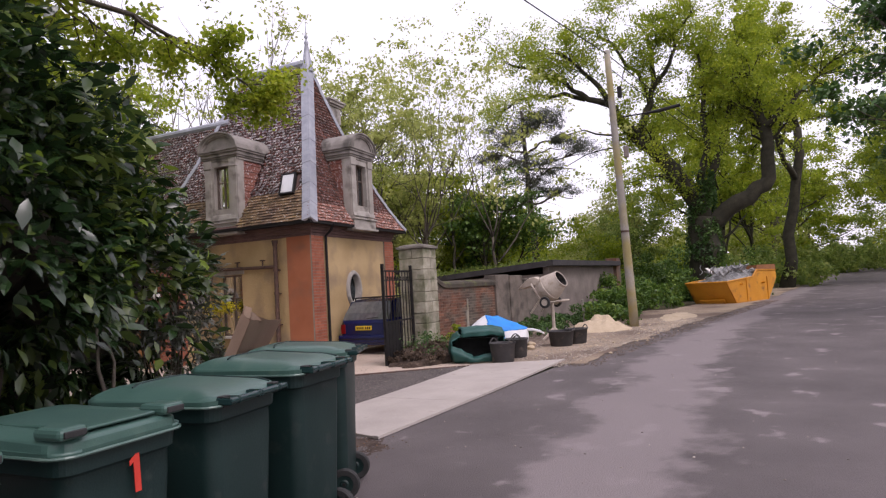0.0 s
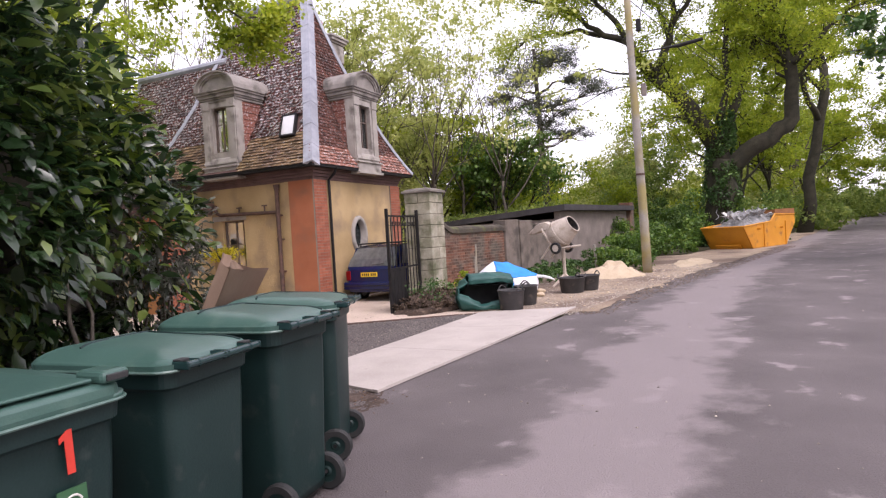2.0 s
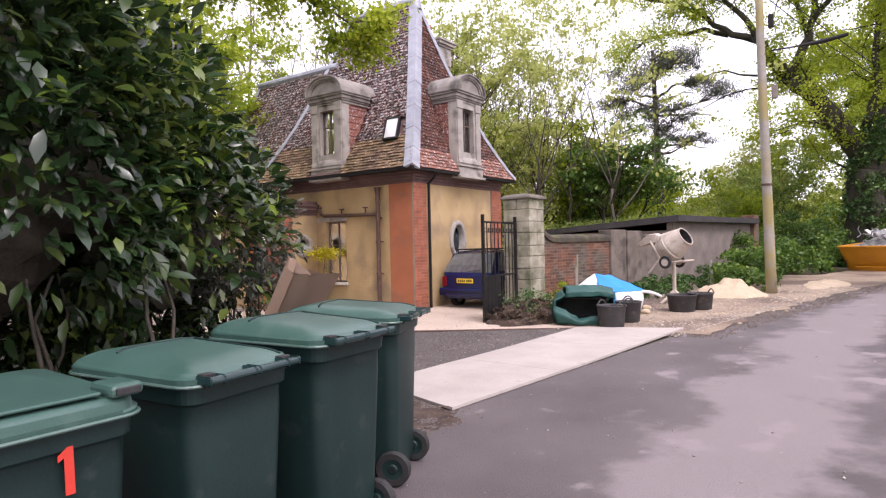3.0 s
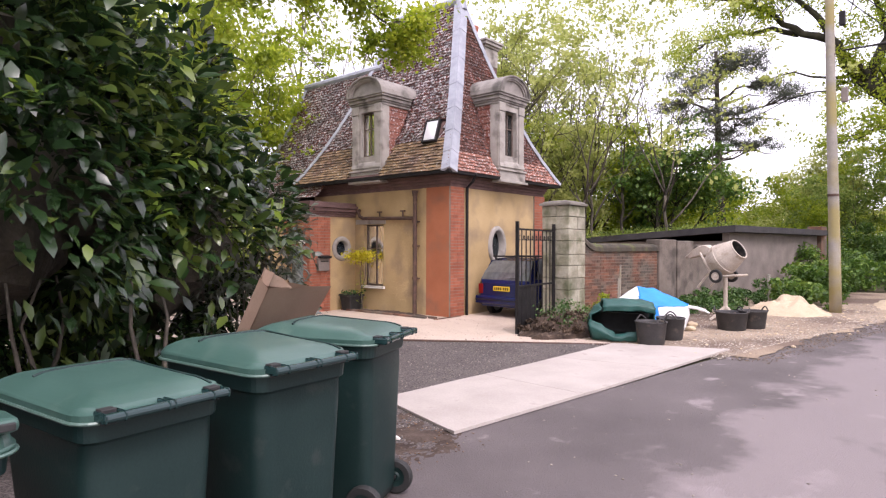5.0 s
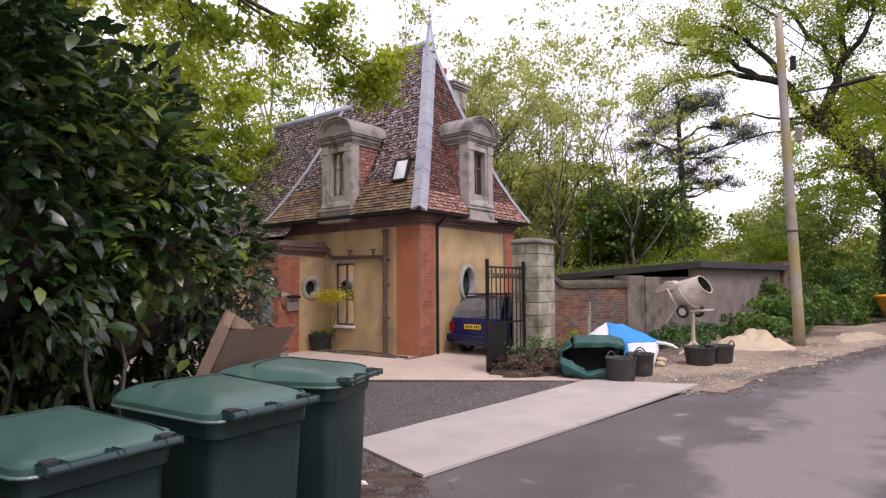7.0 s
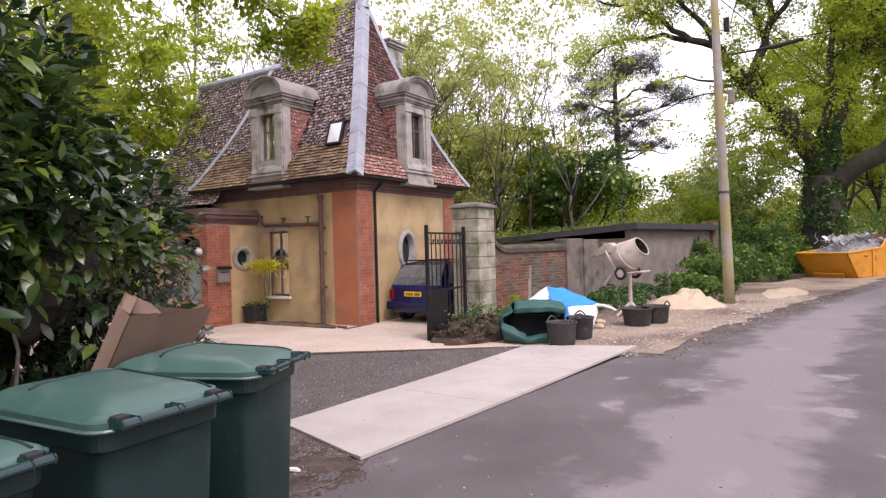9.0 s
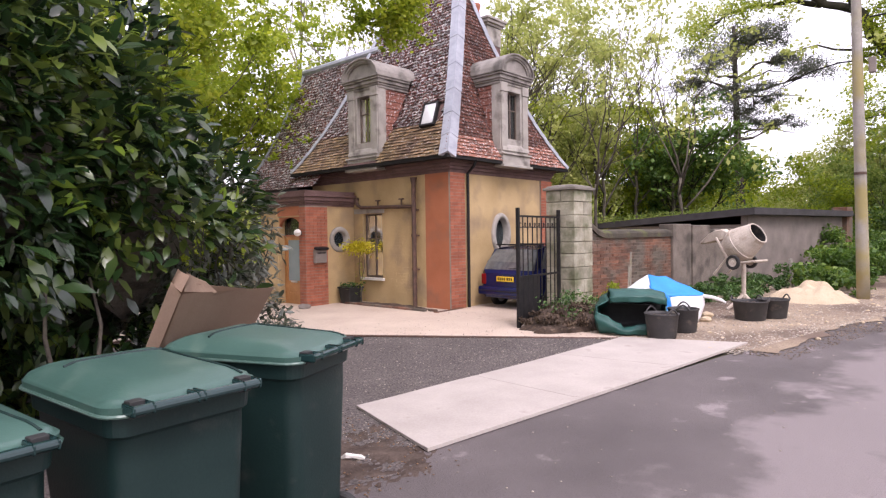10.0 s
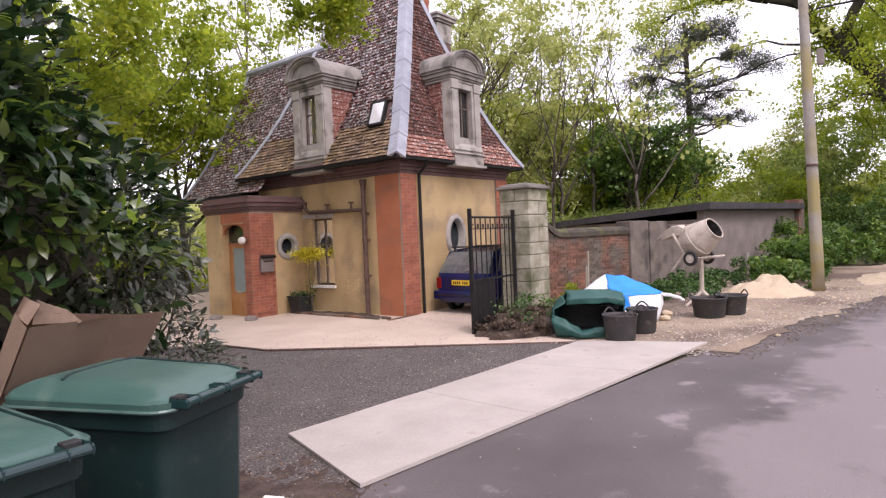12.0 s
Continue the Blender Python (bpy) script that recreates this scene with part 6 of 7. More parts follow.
for zz in (2.9, 6.3):
    rod(bm, (pt - pb) * (zz / 8.5) - Vector((0, 0, 0.03)), (pt - pb) * (zz / 8.5) + Vector((0, 0, 0.03)), 0.141 - 0.0055 * zz, n=14)
part("steel_band", bm, M["rust"], pl)
bm = bmesh.new()
tube(bm, [(0.05, -0.1, 6.4), (0.3, -0.7, 6.46), (0.5, -1.15, 6.52), (0.62, -1.75, 6.62)], [0.02, 0.025, 0.06, 0.05], 8)
part("cable_joint", bm, M["black"], pl, "thick black cable joint")
bm = bmesh.new()
tube(bm, [(0, 0, 5.45), (0.1, 0.5, 5.5), (0.3, 1.1, 5.45), (0.35, 1.7, 5.2)], [0.018, 0.018, 0.016, 0.012], 6)
part("loose_cable", bm, M["black"], pl)


def cable(a, b, sag, r):
    bm = bmesh.new()
    a, b = Vector(a), Vector(b)
    tube(bm, [a.lerp(b, k / 24) - Vector((0, 0, 4 * sag * (k / 24) * (1 - k / 24))) for k in range(25)], [r] * 25, 5)
    tagged(part("overhead_cable", bm, M["black"]), "black overhead cable slung from the pole", "cable", "overhead cables")


cable(pt - Vector((0, 0, 0.1)), (-30, 1.0, 9.2), 0.5, 0.016)
cable(pt - Vector((0, 0, 0.1)), (45, -14.5, 10.0), 0.7, 0.016)
cable(pt - Vector((0, 0, 0.5)), (45, -14.8, 9.4), 0.8, 0.014)

# ---- small things at the porch ----
box_m = thing("letter_box", "grey metal letter box on the orange brick", "letter box", (-1.17, PY0 - 0.045, 1.08))
bm = bmesh.new()
box(bm, -0.17, 0.17, -0.12, 0, 0.0, 0.34, 0.02)
part("body", bm, M["block"], box_m)
bm = bmesh.new()
box(bm, -0.18, 0.18, -0.15, 0.0, 0.35, 0.41, 0.02, Matrix.Rotation(radians(8), 4, "X"))
part("lid", bm, M["black"], box_m, "dark sloping lid")
bm = bmesh.new()
box(bm, -0.12, 0.12, -0.126, -0.121, 0.24, 0.27)
part("slot", bm, M["black"], box_m)
lampo = thing("wall_lamp", "small white globe lamp beside the door", "wall lamp", (PX - 0.03, 3.55, 1.84))
bm = bmesh.new()
bmesh.ops.create_uvsphere(bm, u_segments=20, v_segments=12, radius=0.09, matrix=Matrix.Translation((-0.11, 0, 0)))
part("globe", bm, M["white"], lampo, smooth=True)
bm = bmesh.new()
rod(bm, (0, 0, 0), (-0.05, 0, 0), 0.045, n=12)
part("bracket", bm, M["black"], lampo)
pt_ = thing("planter", "square black planter with dark leaves against the wall", "planter", (-0.42, 3.05, 0.03))
bm = bmesh.new()
loft(bm, [[(x, y, z) for x, y in rrect(w, w, 0.03, 3)] for w, z in ((0.36, 0), (0.46, 0.38), (0.50, 0.39), (0.50, 0.43), (0.44, 0.43), (0.42, 0.36))])
part("pot", bm, M["rubber"], pt_)
rng = random.Random(21)
edging = thing("border_edging", "low brick edging with loose stones along the wall", "edging", (0, 0, 0.02))
for k in range(26):
    bm = bmesh.new()
    box(bm, -0.05, 0.05, -0.105, 0.105, 0, 0.07, 0.01)
    br = part("brick", bm, M["brick"], edging)
    y = 0.15 + k * 0.215 if k < 15 else 0.15
    if k < 15:
        br.location, br.rotation_euler = (-0.55 - 0.02 * rng.random() + 0.10 * (k == 0), y, 0), (0, 0, rng.uniform(-0.06, 0.06))
    else:
        br.location, br.rotation_euler = (-0.5 + (k - 15) * 0.07, -0.06, -0.03), (0, 0, 1.57)
bed = heap("flower_bed", "dark narrow soil bed under the window", "soil", (-0.28, 1.85), 0.30, 1.75, 0.10, M["mound"], 31, power=0.4)
for nm, x, y in (("boot_scraper", -1.75, 3.15), ("pot", -2.0, 4.2)):
    bm = bmesh.new()
    bmesh.ops.create_icosphere(bm, subdivisions=3, radius=0.14)
    for v in bm.verts:
        v.co *= 1 + 0.3 * noise.noise(v.co * 10 + Vector((x, 0, 0)))
        v.co.z = max(v.co.z * 0.6, -0.03)
    st = tagged(part("stone", bm, M["block"]), "dark rounded stone on the gravel by the porch", "stone", "stones by the porch")
    st.location = (x, y, 0.05)
bm = bmesh.new()
tube(bm, [(-0.09, 0.02, 0.01), (-0.05, 0.0, 0.035), (0.0, 0.0, 0.03), (0.06, -0.01, 0.02), (0.09, -0.02, 0.01)], [0.012, 0.025, 0.018, 0.022, 0.010], 7)
lt = tagged(part("paper_scrap", bm, M["white"]), "crumpled white paper scrap on the asphalt", "litter")
lt.location, lt.rotation_euler = (-7.31, -5.5, 0.008), (0, 0, -0.7)


# ---- plants ----
def leaf_mesh(name, P, size, material, parent=None, label="", seed=0, tilt=0.7, slim=0.55, kind=""):
    """A leaf at every point of P (n, 3): a pointed blade folded along its midrib, facing mostly up."""
    g = np.random.default_rng(seed)
    n = len(P)
    yaw, pit = g.uniform(0, 2 * np.pi, n), g.normal(-0.25, tilt, n)
    d = np.stack([np.cos(yaw) * np.cos(pit), np.sin(yaw) * np.cos(pit), np.sin(pit)], 1)
    up = np.stack([g.normal(0, tilt, n), g.normal(0, tilt, n), np.ones(n)], 1)
    s = np.cross(d, up)
    s /= np.linalg.norm(s, axis=1, keepdims=True) + 1e-9
    nr = np.cross(s, d)
    L = (size * g.uniform(0.65, 1.25, n))[:, None]
    a, b = P - d * L * 0.5, P + d * L * 0.5
    m = P + nr * L * 0.07
    v = np.stack([a, m + s * L * slim * 0.5 - nr * L * 0.0, b, m - s * L * slim * 0.5], 1)
    ob = quads(name, v, [(0, 1, 2, 3)], material, parent, label)
    if kind:
        ob["kind"] = kind
    return ob


def blade_mesh(name, P, N, size, material, parent, seed, slim=0.36):
    """Long glossy leaves that hang outwards from the bush: six corners each, folded."""
    g = np.random.default_rng(seed)
    n = len(P)
    d = N + g.normal(0, 0.55, (n, 3)) + np.array([0, 0, -0.25])
    d /= np.linalg.norm(d, axis=1, keepdims=True)
    up = np.array([0, 0, 1.0]) + g.normal(0, 0.45, (n, 3)) + N * 0.5
    s = np.cross(d, up)
    s /= np.linalg.norm(s, axis=1, keepdims=True) + 1e-9
    nr = np.cross(s, d)
    L = (size * g.uniform(0.6, 1.25, n))[:, None]
    w = L * slim * 0.5
    p = lambda t, k, h: P + d * L * t + s * w * k + nr * L * h
    v = np.stack([p(0, 0, 0), p(0.4, 1, 0.05), p(0.75, 0.75, 0.0), p(1, 0, -0.12), p(0.75, -0.75, 0.0), p(0.4, -1, 0.05), p(0.4, 0, 0.0), p(0.75, 0, -0.04)], 1)
    return quads(name, v, [(1, 2, 7, 6), (6, 7, 4, 5), (0, 1, 6, 5), (2, 3, 4, 7)], material, parent)


def grow(g, p, d, length, r, depth, limbs, tips, bend=0.35, lift=0.12, forks=3):
    """A limb with its side limbs: adds polylines with radii, and the points where leaves sit."""
    n = 5
    pts, rad = [np.array(p)], [r]
    d = np.array(d) / np.linalg.norm(d)
    for i in range(n):
        d = d + g.normal(0, bend * 0.4, 3) + np.array([0, 0, lift * 0.4])
        d /= np.linalg.norm(d)
        pts.append(pts[-1] + d * length / n)
        rad.append(r * (1 - 0.55 * (i + 1) / n))
    limbs.append((pts, rad))
    if depth == 0:
        tips.extend(pts[2:])
        return
    for k in range(forks):
        i = int(g.integers(2, n + 1))
        dd = d + g.normal(0, 0.62, 3)
        grow(g, pts[i], dd, length * g.uniform(0.55, 0.8), rad[i] * 0.72, depth - 1, limbs, tips, bend, lift, forks)
    grow(g, pts[-1], d + g.normal(0, 0.2, 3), length * 0.7, rad[-1] * 0.9, depth - 1, limbs, tips, bend, lift, forks)


def limbs_mesh(name, limbs, material, parent, label="", sides=6, thin=0.008):
    bm = bmesh.new()
    for pts, rad in limbs:
        if max(rad) > thin:
            tube(bm, pts, rad, sides if rad[0] > 0.06 else 4)
    return part(name, bm, material, parent, label, smooth=True)


def tree(name, label, base, height, r, seed, leaf, n_leaves, size, spread=1.0, bark="bark", depth=3, trunk=0.45, puff=0.45, lean=(0, 0), forks=3, group="", first=None):
    """A tree: bent trunk, forking limbs and a loose crown of single leaves."""
    g = np.random.default_rng(seed)
    x, y = base
    z = float(rise(x, y)) - 0.05
    t = thing(name, label, "tree", (x, y, z), group=group)
    limbs, tips = [], []
    th = height * trunk
    pts, rad = [np.zeros(3)], [r * 1.25]
    for i in range(6):
        pts.append(np.array([lean[0] * (i + 1) / 6, lean[1] * (i + 1) / 6, th * (i + 1) / 6]) + g.normal(0, r * 0.35, 3) * [1, 1, 0])
        rad.append(r * (1 - 0.35 * (i + 1) / 6))
    limbs.append((pts, rad))
    heads = first or [(g.uniform(0, 6.28), g.uniform(0.25, 0.9)) for _ in range(4)]
    for k, (a, e) in enumerate(heads):
        i = 6 - k % 3
        grow(g, pts[i], (math.cos(a) * math.cos(e) * spread, math.sin(a) * math.cos(e) * spread, math.sin(e) + 0.3), height * (1 - trunk) * 0.5, rad[i] * 0.7, depth - 1, limbs, tips, forks=forks)
    grow(g, pts[-1], (0, 0, 1), height * (1 - trunk) * 0.5, rad[-1] * 0.8, depth - 1, limbs, tips, forks=forks)
    limbs_mesh("trunk", limbs, M[bark], t)
    tips = np.array(tips)
    K = max(40, n_leaves // 60)
    C = tips[g.integers(0, len(tips), K)] + g.normal(0, puff, (K, 3)) * (0.25 + g.random((K, 1)))
    w = g.random(K) ** 2 + 0.08
    wide = g.uniform(1.2, 2.8, K)
    i = g.choice(K, n_leaves, p=w / w.sum())
    P = C[i] + g.normal(0, 1, (n_leaves, 3)) * wide[i][:, None] * [size, size, size * 0.5]
    P = P[P[:, 2] > 0.2]
    leaf_mesh("crown", P, size * 1.35, M[leaf], t, seed=seed, slim=0.65)
    return t


# great laurel bush behind the bins
def blob_points(g, blobs, per_m2, inner=0.25):
    P, N = [], []
    for cx, cy, cz, rx, ry, rz in blobs:
        n = int(per_m2 * 4 * math.pi * ((rx * ry + ry * rz + rx * rz) / 3))
        u = g.normal(0, 1, (n, 3))
        u /= np.linalg.norm(u, axis=1, keepdims=True)
        bumps = np.array([noise.noise(Vector((*(q * 2.2 + np.array([cx, cy, cz])),))) + 0.6 * noise.noise(Vector((*(q * 6 + np.array([cx, cy, cz])),))) for q in u])
        k = 1 + 0.30 * bumps - inner * g.random(n) ** 2.0
        p = np.array([cx, cy, cz]) + u * k[:, None] * [rx, ry, rz]
        P.append(p), N.append(u)
    P, N = np.concatenate(P), np.concatenate(N)
    keep = P[:, 2] > 0.12
    for cx, cy, cz, rx, ry, rz in blobs:
        keep &= (((P - [cx, cy, cz]) / [rx, ry, rz]) ** 2).sum(1) > 0.42
    return P[keep], N[keep]


g0 = np.random.default_rng(40)
laurel = thing("laurel_bush", "tall dense dark green laurel bush overhanging the bins", "bush", (-11, -2.8, 0))
blobs = [(-7.95, -2.9, 1.75, 1.15, 1.3, 1.2), (-8.9, -2.8, 2.6, 1.45, 1.5, 1.4), (-10.0, -3.2, 2.0, 1.8, 1.7, 1.5), (-10.6, -3.0, 3.3, 2.0, 1.9, 1.6), (-12.0, -3.4, 2.3, 2.0, 1.75, 1.8), (-13.0, -3.4, 3.6, 2.4, 2.0, 1.8), (-14.4, -3.8, 2.3, 2.3, 1.9, 2.4), (-17.1, -3.8, 3.2, 2.8, 2.2, 3.2), (-9.2, -1.4, 3.2, 1.7, 1.7, 1.3), (-8.2, -2.0, 0.8, 1.0, 0.9, 1.1), (-10.0, -1.9, 0.9, 1.5, 0.9, 1.3), (-12.2, -2.2, 0.9, 1.6, 0.9, 1.3), (-14.6, -2.6, 0.9, 1.8, 0.9, 1.3)]
P, N = blob_points(g0, blobs, 200)
off = np.array([-11, -2.8, 0])
keep = (P[:, 1] < 0.5) & ((P[:, 2] > 1.5 + 0.25 * np.sin(P[:, 0] * 2.3)) | (P[:, 1] > -3.0) | (g0.random(len(P)) < 0.10))
P, N = P[keep], N[keep]
near = np.flatnonzero((P[:, 1] < -4.4) & (P[:, 0] > -13) & (P[:, 2] > 0.8))[:280]
rest = np.ones(len(P), bool)
rest[near] = False
foliage = blade_mesh("foliage", P[rest] - off, N[rest], 0.20, M["leaf_laurel"], laurel, 41, 0.40)
foliage["kind"] = "stuff"
foliage["label"] = "glossy dark green laurel leaves"
leaf_one = bpy.data.meshes.new("leaf")
leaf_one.from_pydata([(0, 0, 0), (0.031, 0.06, 0.008), (0.024, 0.115, 0.0), (0, 0.165, -0.02), (-0.024, 0.115, 0.0), (-0.031, 0.06, 0.008), (0, 0.06, 0), (0, 0.115, -0.006)], [], [(1, 2, 7, 6), (6, 7, 4, 5), (0, 1, 6, 5), (2, 3, 4, 7)])
leaf_one.materials.append(M["leaf_laurel"])
for i in near:
    ob = new("leaf", leaf_one)
    ob.parent = laurel
    ob.matrix_basis = Matrix.Translation(P[i] - off) @ (Vector(N[i]) + Vector(g0.normal(0, 0.5, 3)) - Vector((0, 0, 0.3))).to_track_quat("Y", "Z").to_matrix().to_4x4()
for k in range(34):
    x, y = g0.uniform(-15, -8.2), g0.uniform(-4.5, -2.6)
    p = [np.array([x, y, 0.0])]
    for i in range(4):
        p.append(p[-1] + np.array([g0.normal(0, 0.10), g0.normal(0.04, 0.06), 0.36]))
    limbs_mesh("stem", [([q - off for q in p], [0.028 - 0.004 * i for i in range(5)])], M["bark"], laurel)
gs = np.random.default_rng(45)
pick = np.flatnonzero((P[:, 1] < -3.6) & (P[:, 2] > 1.8))
pick = pick[gs.integers(0, len(pick), 190)]
SP = np.repeat(P[pick] + N[pick] * 0.08, 9, 0) + gs.normal(0, 0.05, (1710, 3))
SN = np.repeat(N[pick], 9, 0) + gs.normal(0, 0.7, (1710, 3)) + np.array([0, 0, 0.9])
SN /= np.linalg.norm(SN, axis=1, keepdims=True)
shoots = blade_mesh("young_foliage", SP - off, SN, 0.15, M["leaf_shoot"], laurel, 46, 0.32)
shoots["kind"] = "stuff"
shoots["label"] = "bright yellow-green young shoots"
# added bark-brown lumps that stand in for the deep shade within the leaves
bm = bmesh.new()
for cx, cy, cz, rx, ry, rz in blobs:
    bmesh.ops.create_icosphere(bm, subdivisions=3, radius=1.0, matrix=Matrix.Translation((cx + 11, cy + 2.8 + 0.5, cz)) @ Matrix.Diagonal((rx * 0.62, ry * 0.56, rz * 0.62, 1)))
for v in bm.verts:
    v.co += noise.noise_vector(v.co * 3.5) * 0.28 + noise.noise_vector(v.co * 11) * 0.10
core = part("shade_core", bm, M["bark"], laurel, "dark solid mass standing in for the shade inside the bush")

# grey-leaved shrub at the end of the laurel
gb = np.random.default_rng(48)
shrub = thing("shrub", "loose grey-green shrub with small pointed leaves beside the drive", "shrub", (-7.1, -2.9, 0))
for k in range(16):
    a, b = gb.uniform(0, 6.28), gb.uniform(0.05, 0.34)
    p = [np.array([0.12 * math.cos(a), 0.12 * math.sin(a), 0.0])]
    for i in range(5):
        p.append(p[-1] + np.array([math.cos(a) * b * 0.24, math.sin(a) * b * 0.24, 0.42 - 0.03 * i]) + gb.normal(0, 0.05, 3))
    limbs_mesh("stem", [(p, [0.016 - 0.002 * i for i in range(6)])], M["bark"], shrub)
P2, N2 = blob_points(gb, [(0.0, 0.0, 0.75, 0.80, 0.85, 0.80), (-0.1, 0.0, 1.75, 0.75, 0.85, 0.75), (0.25, -0.35, 0.45, 0.6, 0.6, 0.5)], 330, 0.55)
small = blade_mesh("foliage", P2, N2, 0.105, M["leaf_shrub"], shrub, 49, 0.36)
small["kind"] = "stuff"
small["label"] = "small pointed grey-green leaves"

# tall trees behind the bush and the house, oak boughs over the drive, some added unseen for shade
over = thing("oak_tree", "oak with young yellow-green leaves reaching over the drive, unseen boughs added for shade", "tree", (-9.2, 0.8, 0))
g = np.random.default_rng(50)
limbs, tips = [], []
trunk = [np.array(p) for p in ((0, 0, 0), (0.05, 0.1, 1.6), (-0.1, 0.1, 3.2), (0.0, 0.0, 4.8), (0.1, -0.1, 6.2))]
limbs.append((trunk, [0.36, 0.31, 0.28, 0.25, 0.2]))
# the last four boughs are added out of view to shade bush and bins
targets = [((7.0, -1.0, 6.3), 0.08), ((3.4, -3.2, 6.9), 0.10), ((2.2, -4.2, 6.4), 0.10), ((3.2, 0.6, 7.6), 0.12), ((1.0, -4.6, 6.8), 0.12), ((-1.5, -4.5, 6.6), 0.12), ((2.2, -2.6, 7.8), 0.11), ((-4.0, -4.2, 6.4), 0.12), ((5.0, 2.5, 8.5), 0.12), ((0.5, 3.0, 9.0), 0.12), ((-3.0, -6.2, 7.0), 0.12), ((-6.0, -5.8, 7.0), 0.12), ((0.2, -6.6, 7.6), 0.12), ((-7.5, -3.5, 7.2), 0.12)]
for (tx, ty, tz), r in targets:
    a, b = trunk[3] + (trunk[4] - trunk[3]) * g.random(), np.array([tx, ty, tz])
    mid = [a + (b - a) * k / 7 + g.normal(0, 0.14, 3) * (0 < k < 7) + np.array([0, 0, 0.9 * math.sin(math.pi * k / 7)]) for k in range(8)]
    limbs.append((mid, [r * (1 - 0.75 * k / 7) for k in range(8)]))
    for k in (3, 4, 5, 6, 7):
        for q in range(2):
            grow(g, mid[k], (b - a) / np.linalg.norm(b - a) + g.normal(0, 0.6, 3), 1.0 if k < 6 else 0.8, 0.035, 1, limbs, tips, 0.5, 0.0, 3)
limbs_mesh("trunk", limbs, M["bark"], over)
tips = np.array(tips)
C = tips[g.integers(0, len(tips), 1500)]
w = g.random(1500) ** 2 + 0.05
P = C[g.choice(1500, 56000, p=w / w.sum())] + g.normal(0, 1, (56000, 3)) * [0.18, 0.18, 0.11]
leaf_mesh("crown", P, 0.12, M["leaf_oak"], over, seed=51, slim=0.7)
C = np.array([7.36, -0.93, 6.08]) + g.uniform(-1, 1, (40, 3)) * [0.62, 0.62, 0.42]
P = C[g.integers(0, 40, 1900)] + g.normal(0, 1, (1900, 3)) * [0.13, 0.13, 0.07]
leaf_mesh("twig_leaves", P, 0.11, M["leaf_oak"], over, "bright hanging leaf cluster", seed=52, slim=0.7)

# big oak beyond the skip
ox, oy = 19.5, -8.6
oz = float(rise(ox, oy))
oak = thing("oak_tree", "great spreading oak with bent limbs beyond the skip", "tree", (ox, oy, oz))
g = np.random.default_rng(60)
limbs, tips, bright = [], [], []


def bough(r0, r1, line, deep, twigs=2, start=0.45, reach=(0.9, 1.7), into=None):
    """A bent limb through (sideways, height) turns, drifting in depth, with twigs on its outer part."""
    pts = [np.array([deep * i / (len(line) - 1), y + 0.1, z - oz]) for i, (y, z) in enumerate(line)]
    fine = []
    for p, q in zip(pts, pts[1:]):
        fine += [p, (p + q) / 2 + g.normal(0, 0.07, 3)]
    fine.append(pts[-1])
    n = len(fine)
    limbs.append((fine, [r0 + (r1 - r0) * k / (n - 1) for k in range(n)]))
    for k in range(max(1, int(n * start)), n):
        for q in range(twigs):
            d = fine[min(k + 1, n - 1)] - fine[k - 1]
            grow(g, fine[k], d / np.linalg.norm(d) + g.normal(0, 0.75, 3) + np.array([0, 0, 0.1]), g.uniform(*reach), max(0.035, r1 * 0.4), 2, limbs, tips if into is None else into, 0.6, 0.04, 2)


bough(0.80, 0.60, [(0.0, 0.1), (-0.1, 2.0), (-0.2, 3.1), (-0.2, 4.4)], 0, 0)
bough(0.52, 0.33, [(-0.2, 4.2), (0.0, 5.1), (0.7, 6.2), (1.4, 7.3), (2.0, 8.1), (2.4, 8.5)], -0.4, 1, 0.7, (0.7, 1.1))
bough(0.28, 0.17, [(2.35, 8.45), (3.0, 9.2), (3.3, 9.7), (3.8, 10.6)], -0.6, 0)
bough(0.17, 0.06, [(3.6, 10.3), (4.0, 11.2), (4.4, 11.8), (5.1, 12.6), (6.0, 13.4)], -1.2)
bough(0.17, 0.05, [(3.8, 10.6), (4.8, 11.0), (5.5, 11.5), (6.1, 12.2), (7.2, 12.8), (8.4, 13.2)], -1.4, into=bright)
bough(0.13, 0.05, [(5.0, 11.1), (6.1, 11.7), (7.7, 12.0), (9.1, 12.0), (10.0, 11.6)], 1.2, into=bright)
bough(0.24, 0.09, [(2.4, 8.5), (2.2, 9.4), (1.8, 10.3), (1.6, 11.2), (1.6, 12.3), (1.7, 13.8)], 0.5)
bough(0.13, 0.05, [(1.8, 10.6), (2.2, 11.9), (3.0, 12.9), (4.0, 14.0)], -0.8)
bough(0.13, 0.05, [(1.6, 11.1), (1.0, 11.8), (0.6, 12.7), (0.5, 13.8), (-0.4, 14.7)], 0.9)
bough(0.07, 0.02, [(2.9, 9.0), (4.0, 9.0), (5.1, 9.4), (6.2, 9.2)], -0.5, 0)
bough(0.44, 0.22, [(-0.3, 3.9), (-1.3, 4.6), (-2.3, 5.1), (-3.0, 5.6), (-3.2, 6.5), (-3.3, 7.5), (-3.2, 8.5), (-3.0, 9.3), (-3.0, 10.6)], 0.8, 2, 0.6)
bough(0.17, 0.06, [(-3.3, 8.3), (-3.9, 9.0), (-4.5, 9.4), (-5.3, 10.1), (-6.2, 11.0)], 0.6, 3)
bough(0.22, 0.08, [(-0.3, 4.8), (-1.1, 7.3), (-1.7, 9.2), (-2.1, 11.3), (-2.4, 12.8)], 1.4, 3, 0.3)
bough(0.20, 0.07, [(0.0, 5.4), (-0.7, 7.9), (-0.7, 10.4), (-0.6, 12.4)], 0.4, 3, 0.35)
